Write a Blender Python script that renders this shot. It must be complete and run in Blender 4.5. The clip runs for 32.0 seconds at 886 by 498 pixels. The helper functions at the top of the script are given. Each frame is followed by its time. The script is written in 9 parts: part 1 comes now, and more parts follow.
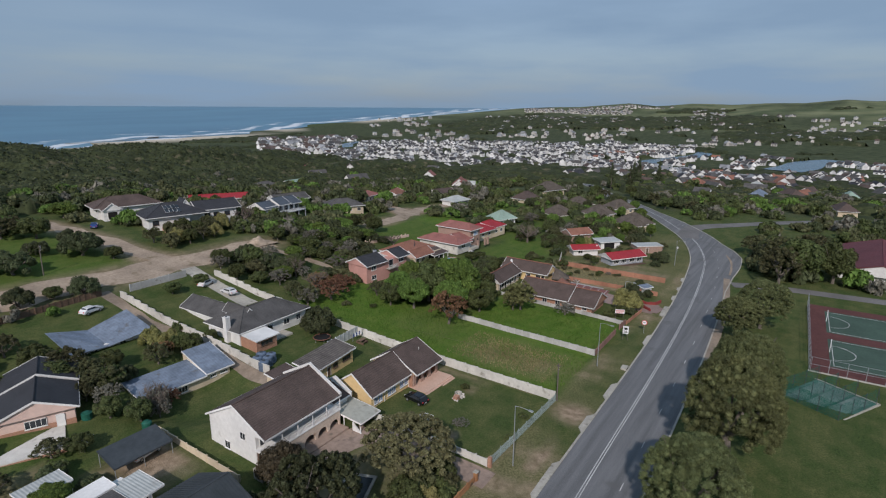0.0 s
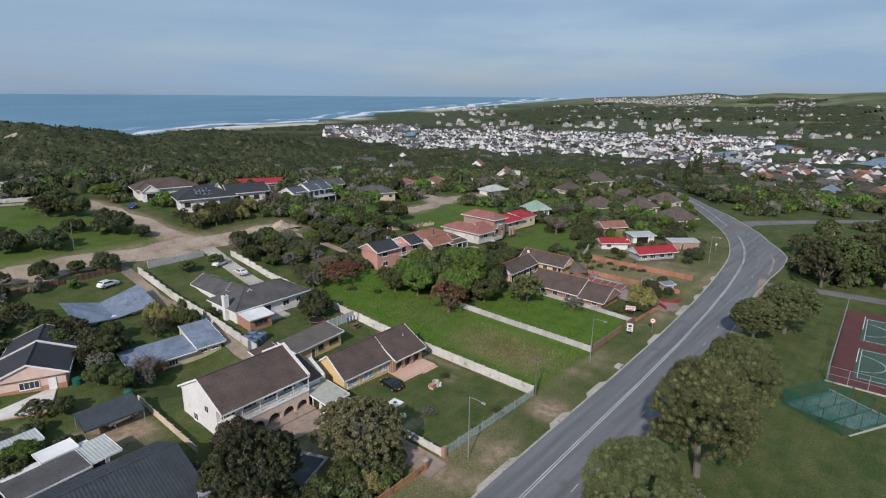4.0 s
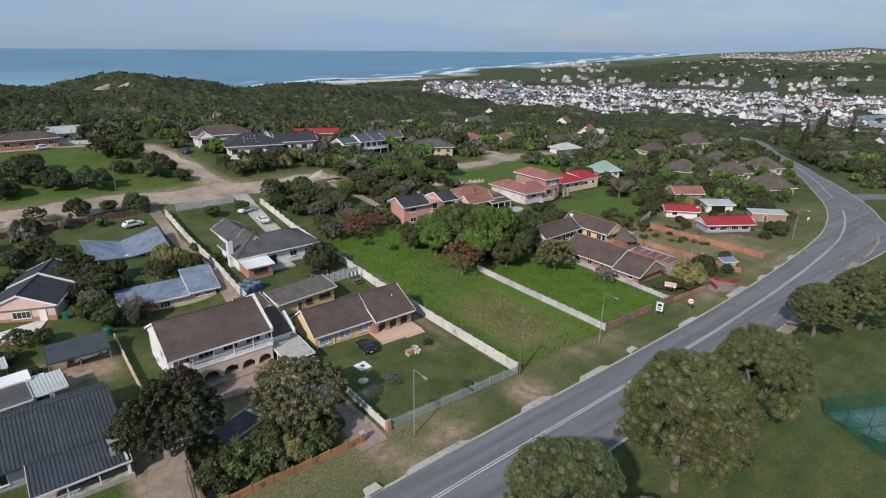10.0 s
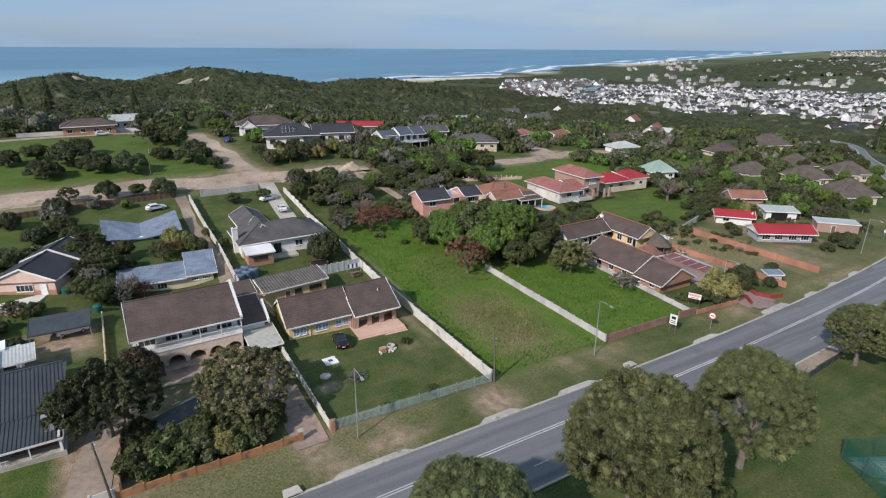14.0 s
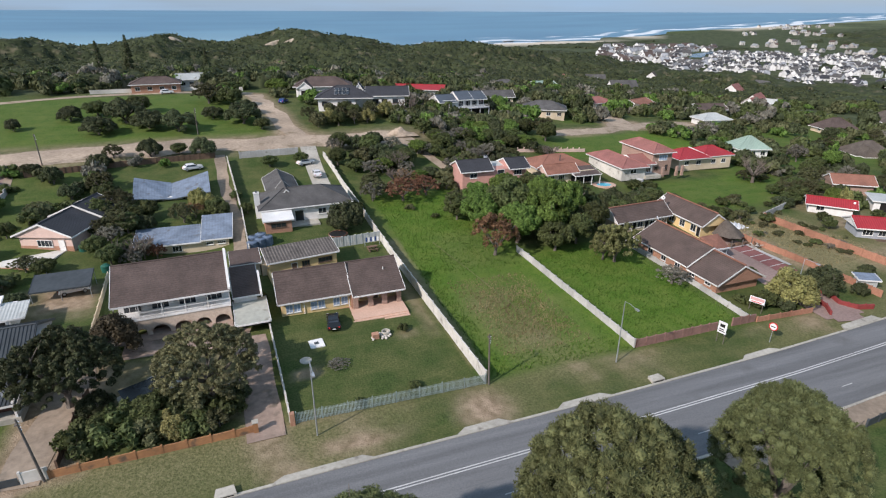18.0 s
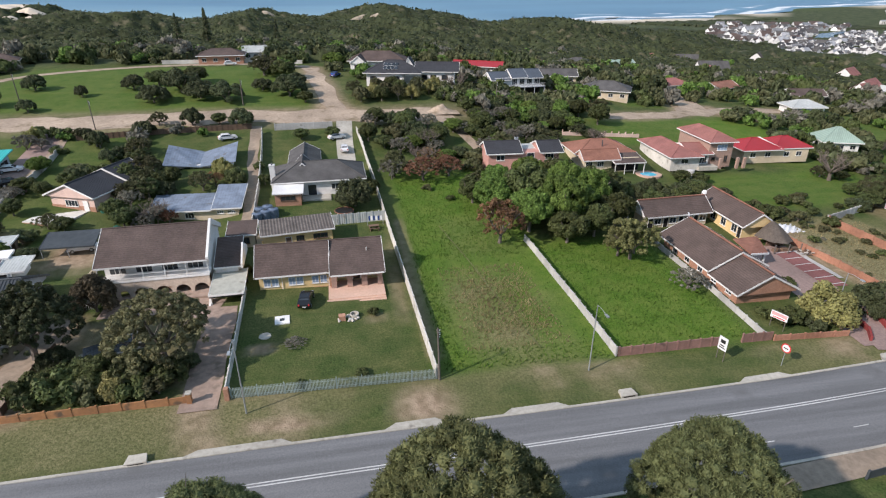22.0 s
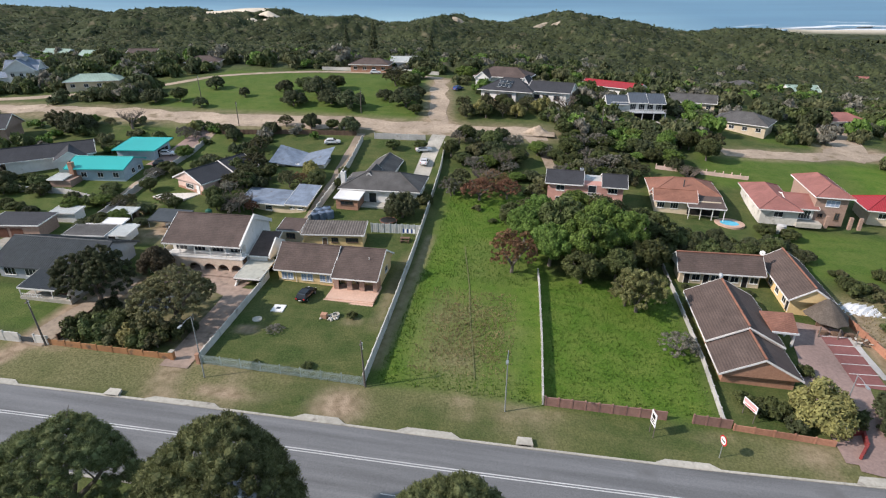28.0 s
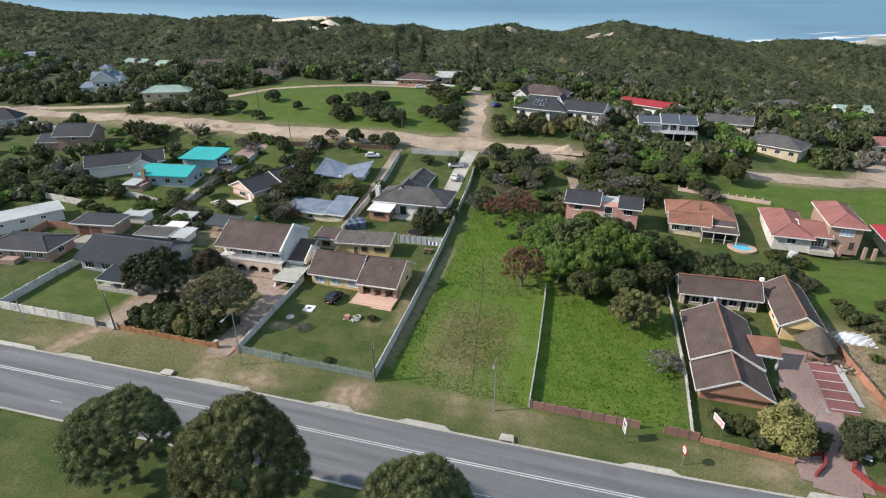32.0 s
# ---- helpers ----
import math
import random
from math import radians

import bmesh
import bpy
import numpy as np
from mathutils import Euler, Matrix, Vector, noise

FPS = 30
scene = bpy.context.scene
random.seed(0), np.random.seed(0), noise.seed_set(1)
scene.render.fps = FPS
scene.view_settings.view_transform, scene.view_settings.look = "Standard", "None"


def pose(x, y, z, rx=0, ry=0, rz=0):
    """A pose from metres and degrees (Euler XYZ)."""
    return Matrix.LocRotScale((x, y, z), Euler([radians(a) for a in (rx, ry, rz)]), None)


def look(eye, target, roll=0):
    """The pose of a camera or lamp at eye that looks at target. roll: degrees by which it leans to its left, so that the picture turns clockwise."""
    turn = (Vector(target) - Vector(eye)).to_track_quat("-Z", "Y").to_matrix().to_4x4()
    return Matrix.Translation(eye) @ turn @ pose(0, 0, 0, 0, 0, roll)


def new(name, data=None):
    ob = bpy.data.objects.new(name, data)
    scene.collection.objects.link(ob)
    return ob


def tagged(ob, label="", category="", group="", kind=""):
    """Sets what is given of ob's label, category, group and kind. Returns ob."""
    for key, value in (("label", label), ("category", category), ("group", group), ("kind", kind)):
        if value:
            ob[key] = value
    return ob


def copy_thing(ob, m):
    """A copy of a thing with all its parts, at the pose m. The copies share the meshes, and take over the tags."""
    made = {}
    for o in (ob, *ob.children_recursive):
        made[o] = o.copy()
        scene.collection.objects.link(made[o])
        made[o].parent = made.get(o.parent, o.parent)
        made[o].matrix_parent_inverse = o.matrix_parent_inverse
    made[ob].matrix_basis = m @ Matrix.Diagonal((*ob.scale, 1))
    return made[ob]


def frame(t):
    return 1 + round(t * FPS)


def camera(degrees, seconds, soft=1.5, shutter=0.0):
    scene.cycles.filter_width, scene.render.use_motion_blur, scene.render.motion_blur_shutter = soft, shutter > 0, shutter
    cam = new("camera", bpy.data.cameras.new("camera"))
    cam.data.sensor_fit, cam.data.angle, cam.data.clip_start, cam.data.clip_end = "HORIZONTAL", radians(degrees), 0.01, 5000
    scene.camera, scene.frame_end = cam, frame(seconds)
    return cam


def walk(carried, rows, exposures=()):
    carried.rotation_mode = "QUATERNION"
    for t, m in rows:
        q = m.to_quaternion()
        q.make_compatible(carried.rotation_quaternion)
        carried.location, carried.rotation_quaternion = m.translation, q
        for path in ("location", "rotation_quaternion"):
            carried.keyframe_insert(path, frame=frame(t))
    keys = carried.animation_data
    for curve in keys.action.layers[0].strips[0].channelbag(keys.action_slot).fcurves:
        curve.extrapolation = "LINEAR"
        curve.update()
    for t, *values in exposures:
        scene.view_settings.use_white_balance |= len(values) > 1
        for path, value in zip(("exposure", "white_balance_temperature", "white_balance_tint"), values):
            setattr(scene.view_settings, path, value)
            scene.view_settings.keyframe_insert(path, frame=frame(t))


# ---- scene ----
cam = camera(77.2, 32.0, soft=1.2)
PATH = [
    (0, (-82.79, -32.23, 49.17), (-42.69, -5.08, 36.73), 0.39),
    (0.5, (-81.74, -33.62, 49.13), (-42.16, -5.85, 36.41), 0.37),
    (1, (-80.65, -35.11, 49.12), (-41.51, -6.88, 36.04), 0.36),
    (1.5, (-79.45, -36.73, 49.04), (-40.59, -8.15, 35.87), 0.37),
    (2, (-78.20, -38.27, 48.95), (-39.62, -9.35, 35.74), 0.41),
    (2.5, (-77.04, -39.59, 48.92), (-38.98, -10.00, 35.67), 0.41),
    (3, (-75.93, -40.73, 48.88), (-38.42, -10.47, 35.59), 0.44),
    (3.5, (-74.73, -41.78, 48.79), (-37.79, -10.83, 35.47), 0.45),
    (5.5, (-68.94, -47.31, 47.75), (-33.95, -14.32, 34.05), 0.33),
    (6, (-67.40, -48.41, 47.57), (-32.82, -15.16, 33.48), 0.34),
    (6.5, (-65.73, -49.26, 47.36), (-31.65, -15.68, 32.84), 0.37),
    (7, (-63.98, -49.74, 47.17), (-30.60, -15.65, 32.23), 0.31),
    (7.5, (-62.26, -49.87, 47.00), (-29.66, -15.22, 31.61), 0.28),
    (8, (-60.61, -49.75, 46.80), (-28.73, -14.63, 30.99), 0.27),
    (8.5, (-59.01, -49.59, 46.53), (-27.87, -13.96, 30.35), 0.30),
    (9, (-57.39, -49.51, 46.31), (-26.93, -13.48, 29.75), 0.34),
    (9.5, (-55.73, -49.60, 46.09), (-25.99, -13.12, 29.21), 0.37),
    (10, (-54.01, -49.83, 45.77), (-24.85, -12.88, 28.90), 0.43),
    (10.5, (-52.25, -50.19, 45.46), (-23.67, -12.78, 28.60), 0.39),
    (11, (-50.50, -50.66, 45.20), (-22.51, -12.80, 28.36), 0.39),
    (11.5, (-48.74, -51.24, 44.96), (-21.49, -12.85, 28.10), 0.37),
    (12, (-46.93, -51.86, 44.70), (-20.38, -12.98, 27.87), 0.35),
    (12.5, (-45.05, -52.49, 44.46), (-19.26, -13.10, 27.62), 0.34),
    (13, (-43.13, -53.16, 44.19), (-18.05, -13.31, 27.35), 0.30),
    (13.5, (-41.22, -53.76, 43.88), (-16.90, -13.44, 27.04), 0.25),
    (14, (-39.37, -54.12, 43.60), (-15.86, -13.41, 26.58), 0.32),
    (14.5, (-37.54, -54.25, 43.36), (-15.06, -13.07, 26.06), 0.34),
    (16.5, (-30.57, -52.12, 42.46), (-11.68, -9.67, 23.98), 0.24),
    (17, (-28.78, -51.51, 42.30), (-10.75, -8.88, 23.39), 0.26),
    (17.5, (-26.84, -50.98, 42.14), (-9.81, -8.16, 22.75), 0.22),
    (18, (-24.86, -50.58, 41.96), (-8.70, -7.58, 22.23), 0.22),
    (18.5, (-22.90, -50.30, 41.79), (-7.57, -7.17, 21.69), 0.21),
    (19, (-20.84, -50.20, 41.64), (-6.28, -6.93, 21.25), 0.17),
    (19.5, (-18.67, -50.27, 41.51), (-4.94, -6.87, 20.82), 0.15),
    (20, (-16.48, -50.41, 41.43), (-3.59, -6.91, 20.42), 0.15),
    (20.5, (-14.38, -50.56, 41.38), (-2.73, -6.87, 20.06), 0.14),
    (21, (-12.49, -50.72, 41.31), (-1.93, -6.80, 19.88), 0.15),
    (21.5, (-10.79, -50.85, 41.21), (-1.30, -6.67, 19.80), 0.14),
    (22, (-9.11, -50.95, 41.17), (-0.67, -6.57, 19.73), 0.11),
    (22.5, (-7.34, -51.07, 41.18), (0.25, -6.54, 19.75), 0.07),
    (23, (-5.46, -51.20, 41.26), (1.44, -6.56, 19.82), 0.06),
    (23.5, (-3.34, -51.34, 41.46), (1.87, -6.47, 20.02), 0.04),
    (24, (-0.95, -51.44, 41.79), (2.76, -6.44, 20.31), 0.04),
    (24.5, (1.68, -51.50, 42.16), (3.80, -6.40, 20.68), 0.03),
    (25, (4.49, -51.53, 42.59), (4.89, -6.36, 21.16), 0.01),
    (25.5, (7.45, -51.54, 43.14), (6.13, -6.36, 21.77), 0.04),
    (27.5, (18.30, -53.89, 45.91), (11.55, -9.15, 24.62), 0.09),
    (28, (19.76, -54.93, 46.79), (12.13, -10.39, 25.39), 0.09),
    (28.5, (21.04, -56.01, 47.58), (12.44, -11.67, 26.13), 0.10),
    (29, (22.10, -57.02, 48.31), (12.76, -12.83, 26.85), 0.06),
    (29.5, (23.00, -57.93, 49.06), (13.24, -13.86, 27.54), 0.06),
    (30, (23.80, -58.79, 49.85), (13.57, -14.85, 28.30), 0.05),
    (30.5, (24.62, -59.61, 50.64), (13.80, -15.80, 29.12), 0.06),
    (31, (25.56, -60.34, 51.36), (14.22, -16.62, 29.91), 0.03),
    (31.5, (26.63, -60.95, 52.03), (14.87, -17.26, 30.75), 0.04),
    (32, (27.73, -61.48, 52.78), (15.57, -17.86, 31.59), 0.02),
]
walk(cam, [(t, look(eye, target, roll)) for t, eye, target, roll in PATH],
     [(0, -0.28, 6300, 17), (1, -0.12, 6300, 17), (6, 0.03, 6350, 17), (12, 0.17, 6350, 17), (19, 0.4, 6450, 18), (25, 0.51, 6600, 19), (32, 0.58, 6650, 15)])
# ---- sky and sun ----
SUN_FROM, SUN_HIGH = 247.0, 35.0
scene.view_settings.exposure = 0.0
world = bpy.data.worlds.new("overcast_sky")
scene.world = world
world.use_nodes = True
wn, wl = world.node_tree.nodes, world.node_tree.links
wn.clear()
w_out = wn.new("ShaderNodeOutputWorld")
w_bg = wn.new("ShaderNodeBackground")
w_bg.inputs["Strength"].default_value = 0.105
sky = wn.new("ShaderNodeTexSky")
sky.sky_type = "NISHITA"
sky.sun_disc = False
sky.sun_elevation, sky.sun_rotation = radians(SUN_HIGH), radians(SUN_FROM)
sky.dust_density, sky.air_density = 1.5, 1.0
w_co = wn.new("ShaderNodeTexCoord")
w_map = wn.new("ShaderNodeMapping")
w_map.inputs["Scale"].default_value = (1.0, 1.6, 9.0)
w_noise = wn.new("ShaderNodeTexNoise")
w_noise.inputs["Scale"].default_value, w_noise.inputs["Detail"].default_value = 2.2, 7.0
w_noise.inputs["Roughness"].default_value = 0.5
w_ramp = wn.new("ShaderNodeValToRGB")
w_ramp.color_ramp.elements[0].position, w_ramp.color_ramp.elements[1].position = 0.36, 0.64
w_ramp.color_ramp.elements[0].color = (0.6, 0.6, 0.6, 1)
w_ramp.color_ramp.elements[1].color = (0.97, 0.97, 0.97, 1)
w_mix = wn.new("ShaderNodeMixRGB")
w_mix.inputs[2].default_value = (2.6, 3.9, 5.2, 1)
wl.new(w_co.outputs["Generated"], w_map.inputs["Vector"])
wl.new(w_map.outputs["Vector"], w_noise.inputs["Vector"])
wl.new(w_noise.outputs["Fac"], w_ramp.inputs["Fac"])
wl.new(w_ramp.outputs["Color"], w_mix.inputs[0])
wl.new(sky.outputs["Color"], w_mix.inputs[1])
wl.new(w_mix.outputs["Color"], w_bg.inputs["Color"])
wl.new(w_bg.outputs["Background"], w_out.inputs["Surface"])
sun = new("sun", bpy.data.lights.new("sun", "SUN"))
sun.data.energy, sun.data.angle, sun.data.color = 3.6, radians(1.6), (1.0, 0.94, 0.86)
a, b = radians(SUN_FROM), radians(SUN_HIGH)
sun.matrix_world = look((math.sin(a) * math.cos(b) * 100, math.cos(a) * math.cos(b) * 100, math.sin(b) * 100), (0, 0, 0))

# ---- materials ----
def mat(name, a, b=None, scale=3.0, rough=0.85, bump=0.25, metal=0.0, big=0.25, big_scale=0.15, wave=None, vary=0.0, island=0.0, spec=0.3, grain=8.0, worn=None, along=None):
    """A surface with fine grain (a to b), broad stains, relief, and, where given, ribs or courses: wave = (axis, metres, depth)."""
    m = bpy.data.materials.new(name)
    m.use_nodes = True
    n, l = m.node_tree.nodes, m.node_tree.links
    bs = n["Principled BSDF"]
    bs.inputs["Roughness"].default_value, bs.inputs["Metallic"].default_value = rough, metal
    bs.inputs["Specular IOR Level"].default_value = spec
    b = b or tuple(c * 0.72 for c in a)
    geo = n.new("ShaderNodeNewGeometry")
    fine, broad = n.new("ShaderNodeTexNoise"), n.new("ShaderNodeTexNoise")
    fine.inputs["Scale"].default_value, fine.inputs["Detail"].default_value = scale, grain
    fine.inputs["Roughness"].default_value = 0.65
    broad.inputs["Scale"].default_value, broad.inputs["Detail"].default_value = big_scale, 4.0
    for t in (fine, broad):
        l.new(geo.outputs["Position"], t.inputs["Vector"])
    if along:
        lay = n.new("ShaderNodeMapping")
        lay.inputs["Scale"].default_value = along
        l.new(geo.outputs["Position"], lay.inputs["Vector"])
        l.new(lay.outputs["Vector"], broad.inputs["Vector"])
    ramp = n.new("ShaderNodeValToRGB")
    ramp.color_ramp.elements[0].position, ramp.color_ramp.elements[1].position = 0.3, 0.7
    ramp.color_ramp.elements[0].color, ramp.color_ramp.elements[1].color = (*b, 1), (*a, 1)
    l.new(fine.outputs["Fac"], ramp.inputs["Fac"])
    col = ramp.outputs["Color"]
    hsv = n.new("ShaderNodeHueSaturation")
    span = n.new("ShaderNodeMapRange")
    span.inputs["From Min"].default_value, span.inputs["From Max"].default_value = 0.25, 0.75
    span.inputs["To Min"].default_value, span.inputs["To Max"].default_value = 1 - big, 1 + big
    l.new(broad.outputs["Fac"], span.inputs["Value"])
    value = span.outputs["Result"]
    for amount, source in ((vary, "object"), (island, "island")):
        if amount:
            pick = n.new("ShaderNodeObjectInfo").outputs["Random"] if source == "object" else geo.outputs["Random Per Island"]
            r = n.new("ShaderNodeMapRange")
            r.inputs["To Min"].default_value, r.inputs["To Max"].default_value = 1 - amount, 1 + amount
            l.new(pick, r.inputs["Value"])
            mul = n.new("ShaderNodeMath")
            mul.operation = "MULTIPLY"
            l.new(value, mul.inputs[0])
            l.new(r.outputs["Result"], mul.inputs[1])
            value = mul.outputs["Value"]
    l.new(value, hsv.inputs["Value"])
    l.new(col, hsv.inputs["Color"])
    out = hsv.outputs["Color"]
    height = fine.outputs["Fac"]
    if wave:
        axis, metres, depth = wave
        w = n.new("ShaderNodeTexWave")
        w.bands_direction = axis
        w.inputs["Scale"].default_value = 0.314 / metres
        w.inputs["Distortion"].default_value, w.inputs["Detail"].default_value = 0.0, 0.0
        co = n.new("ShaderNodeTexCoord")
        l.new(co.outputs["Object"], w.inputs["Vector"])
        dark = n.new("ShaderNodeMixRGB")
        dark.blend_type = "MULTIPLY"
        dark.inputs[0].default_value = depth
        l.new(out, dark.inputs[1])
        l.new(w.outputs["Color"], dark.inputs[2])
        out = dark.outputs["Color"]
        add = n.new("ShaderNodeMath")
        add.operation = "MULTIPLY_ADD"
        add.inputs[1].default_value = 2.0
        l.new(w.outputs["Fac"], add.inputs[0])
        l.new(fine.outputs["Fac"], add.inputs[2])
        height = add.outputs["Value"]
    if worn:
        patch = n.new("ShaderNodeTexNoise")
        patch.inputs["Scale"].default_value, patch.inputs["Detail"].default_value = worn[1], 6.0
        l.new(geo.outputs["Position"], patch.inputs["Vector"])
        cut = n.new("ShaderNodeValToRGB")
        cut.color_ramp.elements[0].position, cut.color_ramp.elements[1].position = worn[2], worn[2] + 0.12
        l.new(patch.outputs["Fac"], cut.inputs["Fac"])
        over = n.new("ShaderNodeMixRGB")
        over.inputs[2].default_value = (*worn[0], 1)
        l.new(cut.outputs["Color"], over.inputs[0])
        l.new(out, over.inputs[1])
        out = over.outputs["Color"]
    l.new(out, bs.inputs["Base Color"])
    if bump:
        bn = n.new("ShaderNodeBump")
        bn.inputs["Strength"].default_value, bn.inputs["Distance"].default_value = bump, 0.05
        l.new(height, bn.inputs["Height"])
        l.new(bn.outputs["Normal"], bs.inputs["Normal"])
    return m


ASPHALT = mat("asphalt", (0.185, 0.188, 0.19), (0.12, 0.122, 0.124), 7.0, 0.85, 0.2, big=0.3, big_scale=0.9, worn=((0.125, 0.125, 0.124), 0.16, 0.6), along=(0.035, 0.9, 1.0))
ASPHALT_PALE = mat("asphalt_pale", (0.20, 0.19, 0.18), (0.13, 0.125, 0.12), 3.0, 0.9, 0.3, big=0.25)
PAINT_ROAD = mat("road_paint", (0.62, 0.62, 0.60), (0.42, 0.42, 0.41), 6.0, 0.7, 0.1)
CONCRETE = mat("concrete", (0.47, 0.44, 0.38), (0.33, 0.31, 0.26), 2.0, 0.9, 0.3, worn=((0.22, 0.2, 0.17), 0.8, 0.6))
DIRT = mat("sand_track", (0.44, 0.35, 0.265), (0.28, 0.215, 0.155), 1.6, 0.95, 0.6, big=0.3, big_scale=0.12, worn=((0.22, 0.17, 0.11), 0.3, 0.56))
PAVING = mat("brick_paving", (0.33, 0.235, 0.205), (0.22, 0.155, 0.135), 2.5, 0.85, 0.3)
DRIVE = mat("driveway", (0.36, 0.27, 0.22), (0.24, 0.18, 0.14), 1.2, 0.92, 0.4, worn=((0.16, 0.13, 0.1), 0.5, 0.57))
WHITE = mat("white_plaster", (0.74, 0.73, 0.70), (0.62, 0.61, 0.58), 1.5, 0.85, 0.12, big=0.1, worn=((0.5, 0.48, 0.44), 0.6, 0.66))
WALL_WHITE = mat("boundary_wall_paint", (0.62, 0.60, 0.55), (0.5, 0.48, 0.43), 1.5, 0.9, 0.2, worn=((0.3, 0.28, 0.24), 0.7, 0.6))
WALL_GREY = mat("precast_concrete", (0.47, 0.46, 0.44), (0.36, 0.35, 0.33), 1.8, 0.9, 0.3, vary=0.12, worn=((0.22, 0.21, 0.18), 0.9, 0.62))
YELLOW = mat("yellow_plaster", (0.72, 0.53, 0.27), (0.62, 0.45, 0.22), 1.5, 0.85, 0.12, big=0.1)
CREAM = mat("cream_plaster", (0.62, 0.52, 0.38), (0.52, 0.43, 0.3), 1.5, 0.85, 0.12)
PINK = mat("pink_plaster", (0.55, 0.30, 0.25), (0.45, 0.24, 0.2), 2.0, 0.85, 0.15)
PALE_PINK = mat("pale_pink_plaster", (0.68, 0.5, 0.42), (0.58, 0.42, 0.36), 1.5, 0.85, 0.12)
GREY_WALL = mat("grey_plaster", (0.36, 0.38, 0.41), (0.29, 0.31, 0.33), 1.5, 0.85, 0.12)
BLUE_WALL = mat("pale_blue_plaster", (0.36, 0.46, 0.52), (0.3, 0.38, 0.43), 1.5, 0.85, 0.12)
BRICK = mat("face_brick", (0.52, 0.29, 0.19), (0.37, 0.2, 0.135), 4.0, 0.9, 0.3, wave=("Z", 0.17, 0.25), big=0.12)
BRICK_PALE = mat("pale_face_brick", (0.46, 0.32, 0.25), (0.32, 0.21, 0.17), 4.0, 0.9, 0.3, wave=("Z", 0.17, 0.2), big=0.12)
BRICK_WALL = mat("red_brick_wall", (0.40, 0.20, 0.13), (0.27, 0.13, 0.085), 3.0, 0.92, 0.4, vary=0.15, big=0.2)
ORANGE_WALL = mat("orange_wall_paint", (0.40, 0.20, 0.09), (0.28, 0.14, 0.07), 2.0, 0.92, 0.3, worn=((0.13, 0.09, 0.06), 0.8, 0.55))
TILE_BROWN = mat("brown_roof_tiles", (0.135, 0.098, 0.084), (0.075, 0.055, 0.048), 4.0, 0.85, 0.5, wave=("Y", 0.33, 0.16), big=0.25, big_scale=0.4)
TILE_BROWN_X = mat("brown_roof_tiles_cross", (0.135, 0.098, 0.084), (0.075, 0.055, 0.048), 4.0, 0.85, 0.5, wave=("X", 0.33, 0.16), big=0.25, big_scale=0.4)
TILE_RED = mat("terracotta_tiles", (0.34, 0.16, 0.11), (0.22, 0.1, 0.07), 4.0, 0.85, 0.5, wave=("Y", 0.33, 0.16), big=0.25, big_scale=0.4)
TILE_PINK = mat("faded_pink_tiles", (0.37, 0.16, 0.135), (0.26, 0.11, 0.095), 4.0, 0.85, 0.5, wave=("Y", 0.33, 0.16), big=0.2, big_scale=0.4)
TILE_GREY = mat("grey_roof_tiles", (0.12, 0.115, 0.11), (0.075, 0.072, 0.07), 4.0, 0.85, 0.5, wave=("Y", 0.33, 0.16), big=0.3, big_scale=0.4)
TILE_DARK = mat("charcoal_roof_tiles", (0.055, 0.056, 0.063), (0.035, 0.036, 0.04), 4.0, 0.75, 0.5, wave=("Y", 0.33, 0.16), big=0.2, big_scale=0.4)
THATCH = mat("weathered_thatch", (0.135, 0.112, 0.092), (0.065, 0.054, 0.045), 5.0, 0.95, 0.9, big=0.3, big_scale=0.5)
RED_METAL = mat("red_sheet_roof", (0.42, 0.04, 0.048), (0.33, 0.03, 0.036), 2.0, 0.5, 0.3, wave=("X", 0.45, 0.3), big=0.1)
TEAL_METAL = mat("turquoise_sheet_roof", (0.03, 0.46, 0.43), (0.025, 0.38, 0.36), 2.0, 0.45, 0.3, wave=("X", 0.6, 0.2), big=0.08)
BLUE_METAL = mat("blue_grey_sheet_roof", (0.215, 0.262, 0.33), (0.14, 0.172, 0.22), 1.6, 0.6, 0.12, wave=("X", 0.5, 0.08), big=0.28, big_scale=0.5, worn=((0.12, 0.115, 0.11), 0.6, 0.63))
GREY_METAL = mat("dark_sheet_roof", (0.062, 0.072, 0.079), (0.04, 0.048, 0.053), 1.5, 0.6, 0.2, big=0.15, big_scale=0.4)
PALE_METAL = mat("pale_sheet_roof", (0.50, 0.52, 0.50), (0.38, 0.4, 0.38), 1.5, 0.55, 0.3, wave=("X", 0.4, 0.1), big=0.15, worn=((0.3, 0.29, 0.26), 0.5, 0.6))
FIBRE = mat("fibre_cement_sheets", (0.20, 0.175, 0.155), (0.12, 0.105, 0.095), 2.0, 0.9, 0.5, wave=("X", 0.5, 0.5), big=0.3, big_scale=0.5)
RIVER = mat("river_water", (0.10, 0.155, 0.19), (0.075, 0.12, 0.15), 0.02, 0.25, 0.1, spec=0.5, big=0.15, big_scale=0.01)
CARPORT = mat("weathered_carport_sheets", (0.42, 0.42, 0.36), (0.3, 0.3, 0.26), 1.2, 0.8, 0.2, big=0.2, worn=((0.25, 0.24, 0.2), 0.6, 0.6))
SLATE = mat("dark_slate_roof", (0.10, 0.12, 0.145), (0.07, 0.085, 0.105), 2.0, 0.6, 0.3, wave=("X", 0.5, 0.25), big=0.15)
SCAR = mat("trampled_sand", (0.42, 0.36, 0.28), (0.3, 0.25, 0.19), 0.5, 0.95, 0.3, big=0.25, big_scale=0.1)
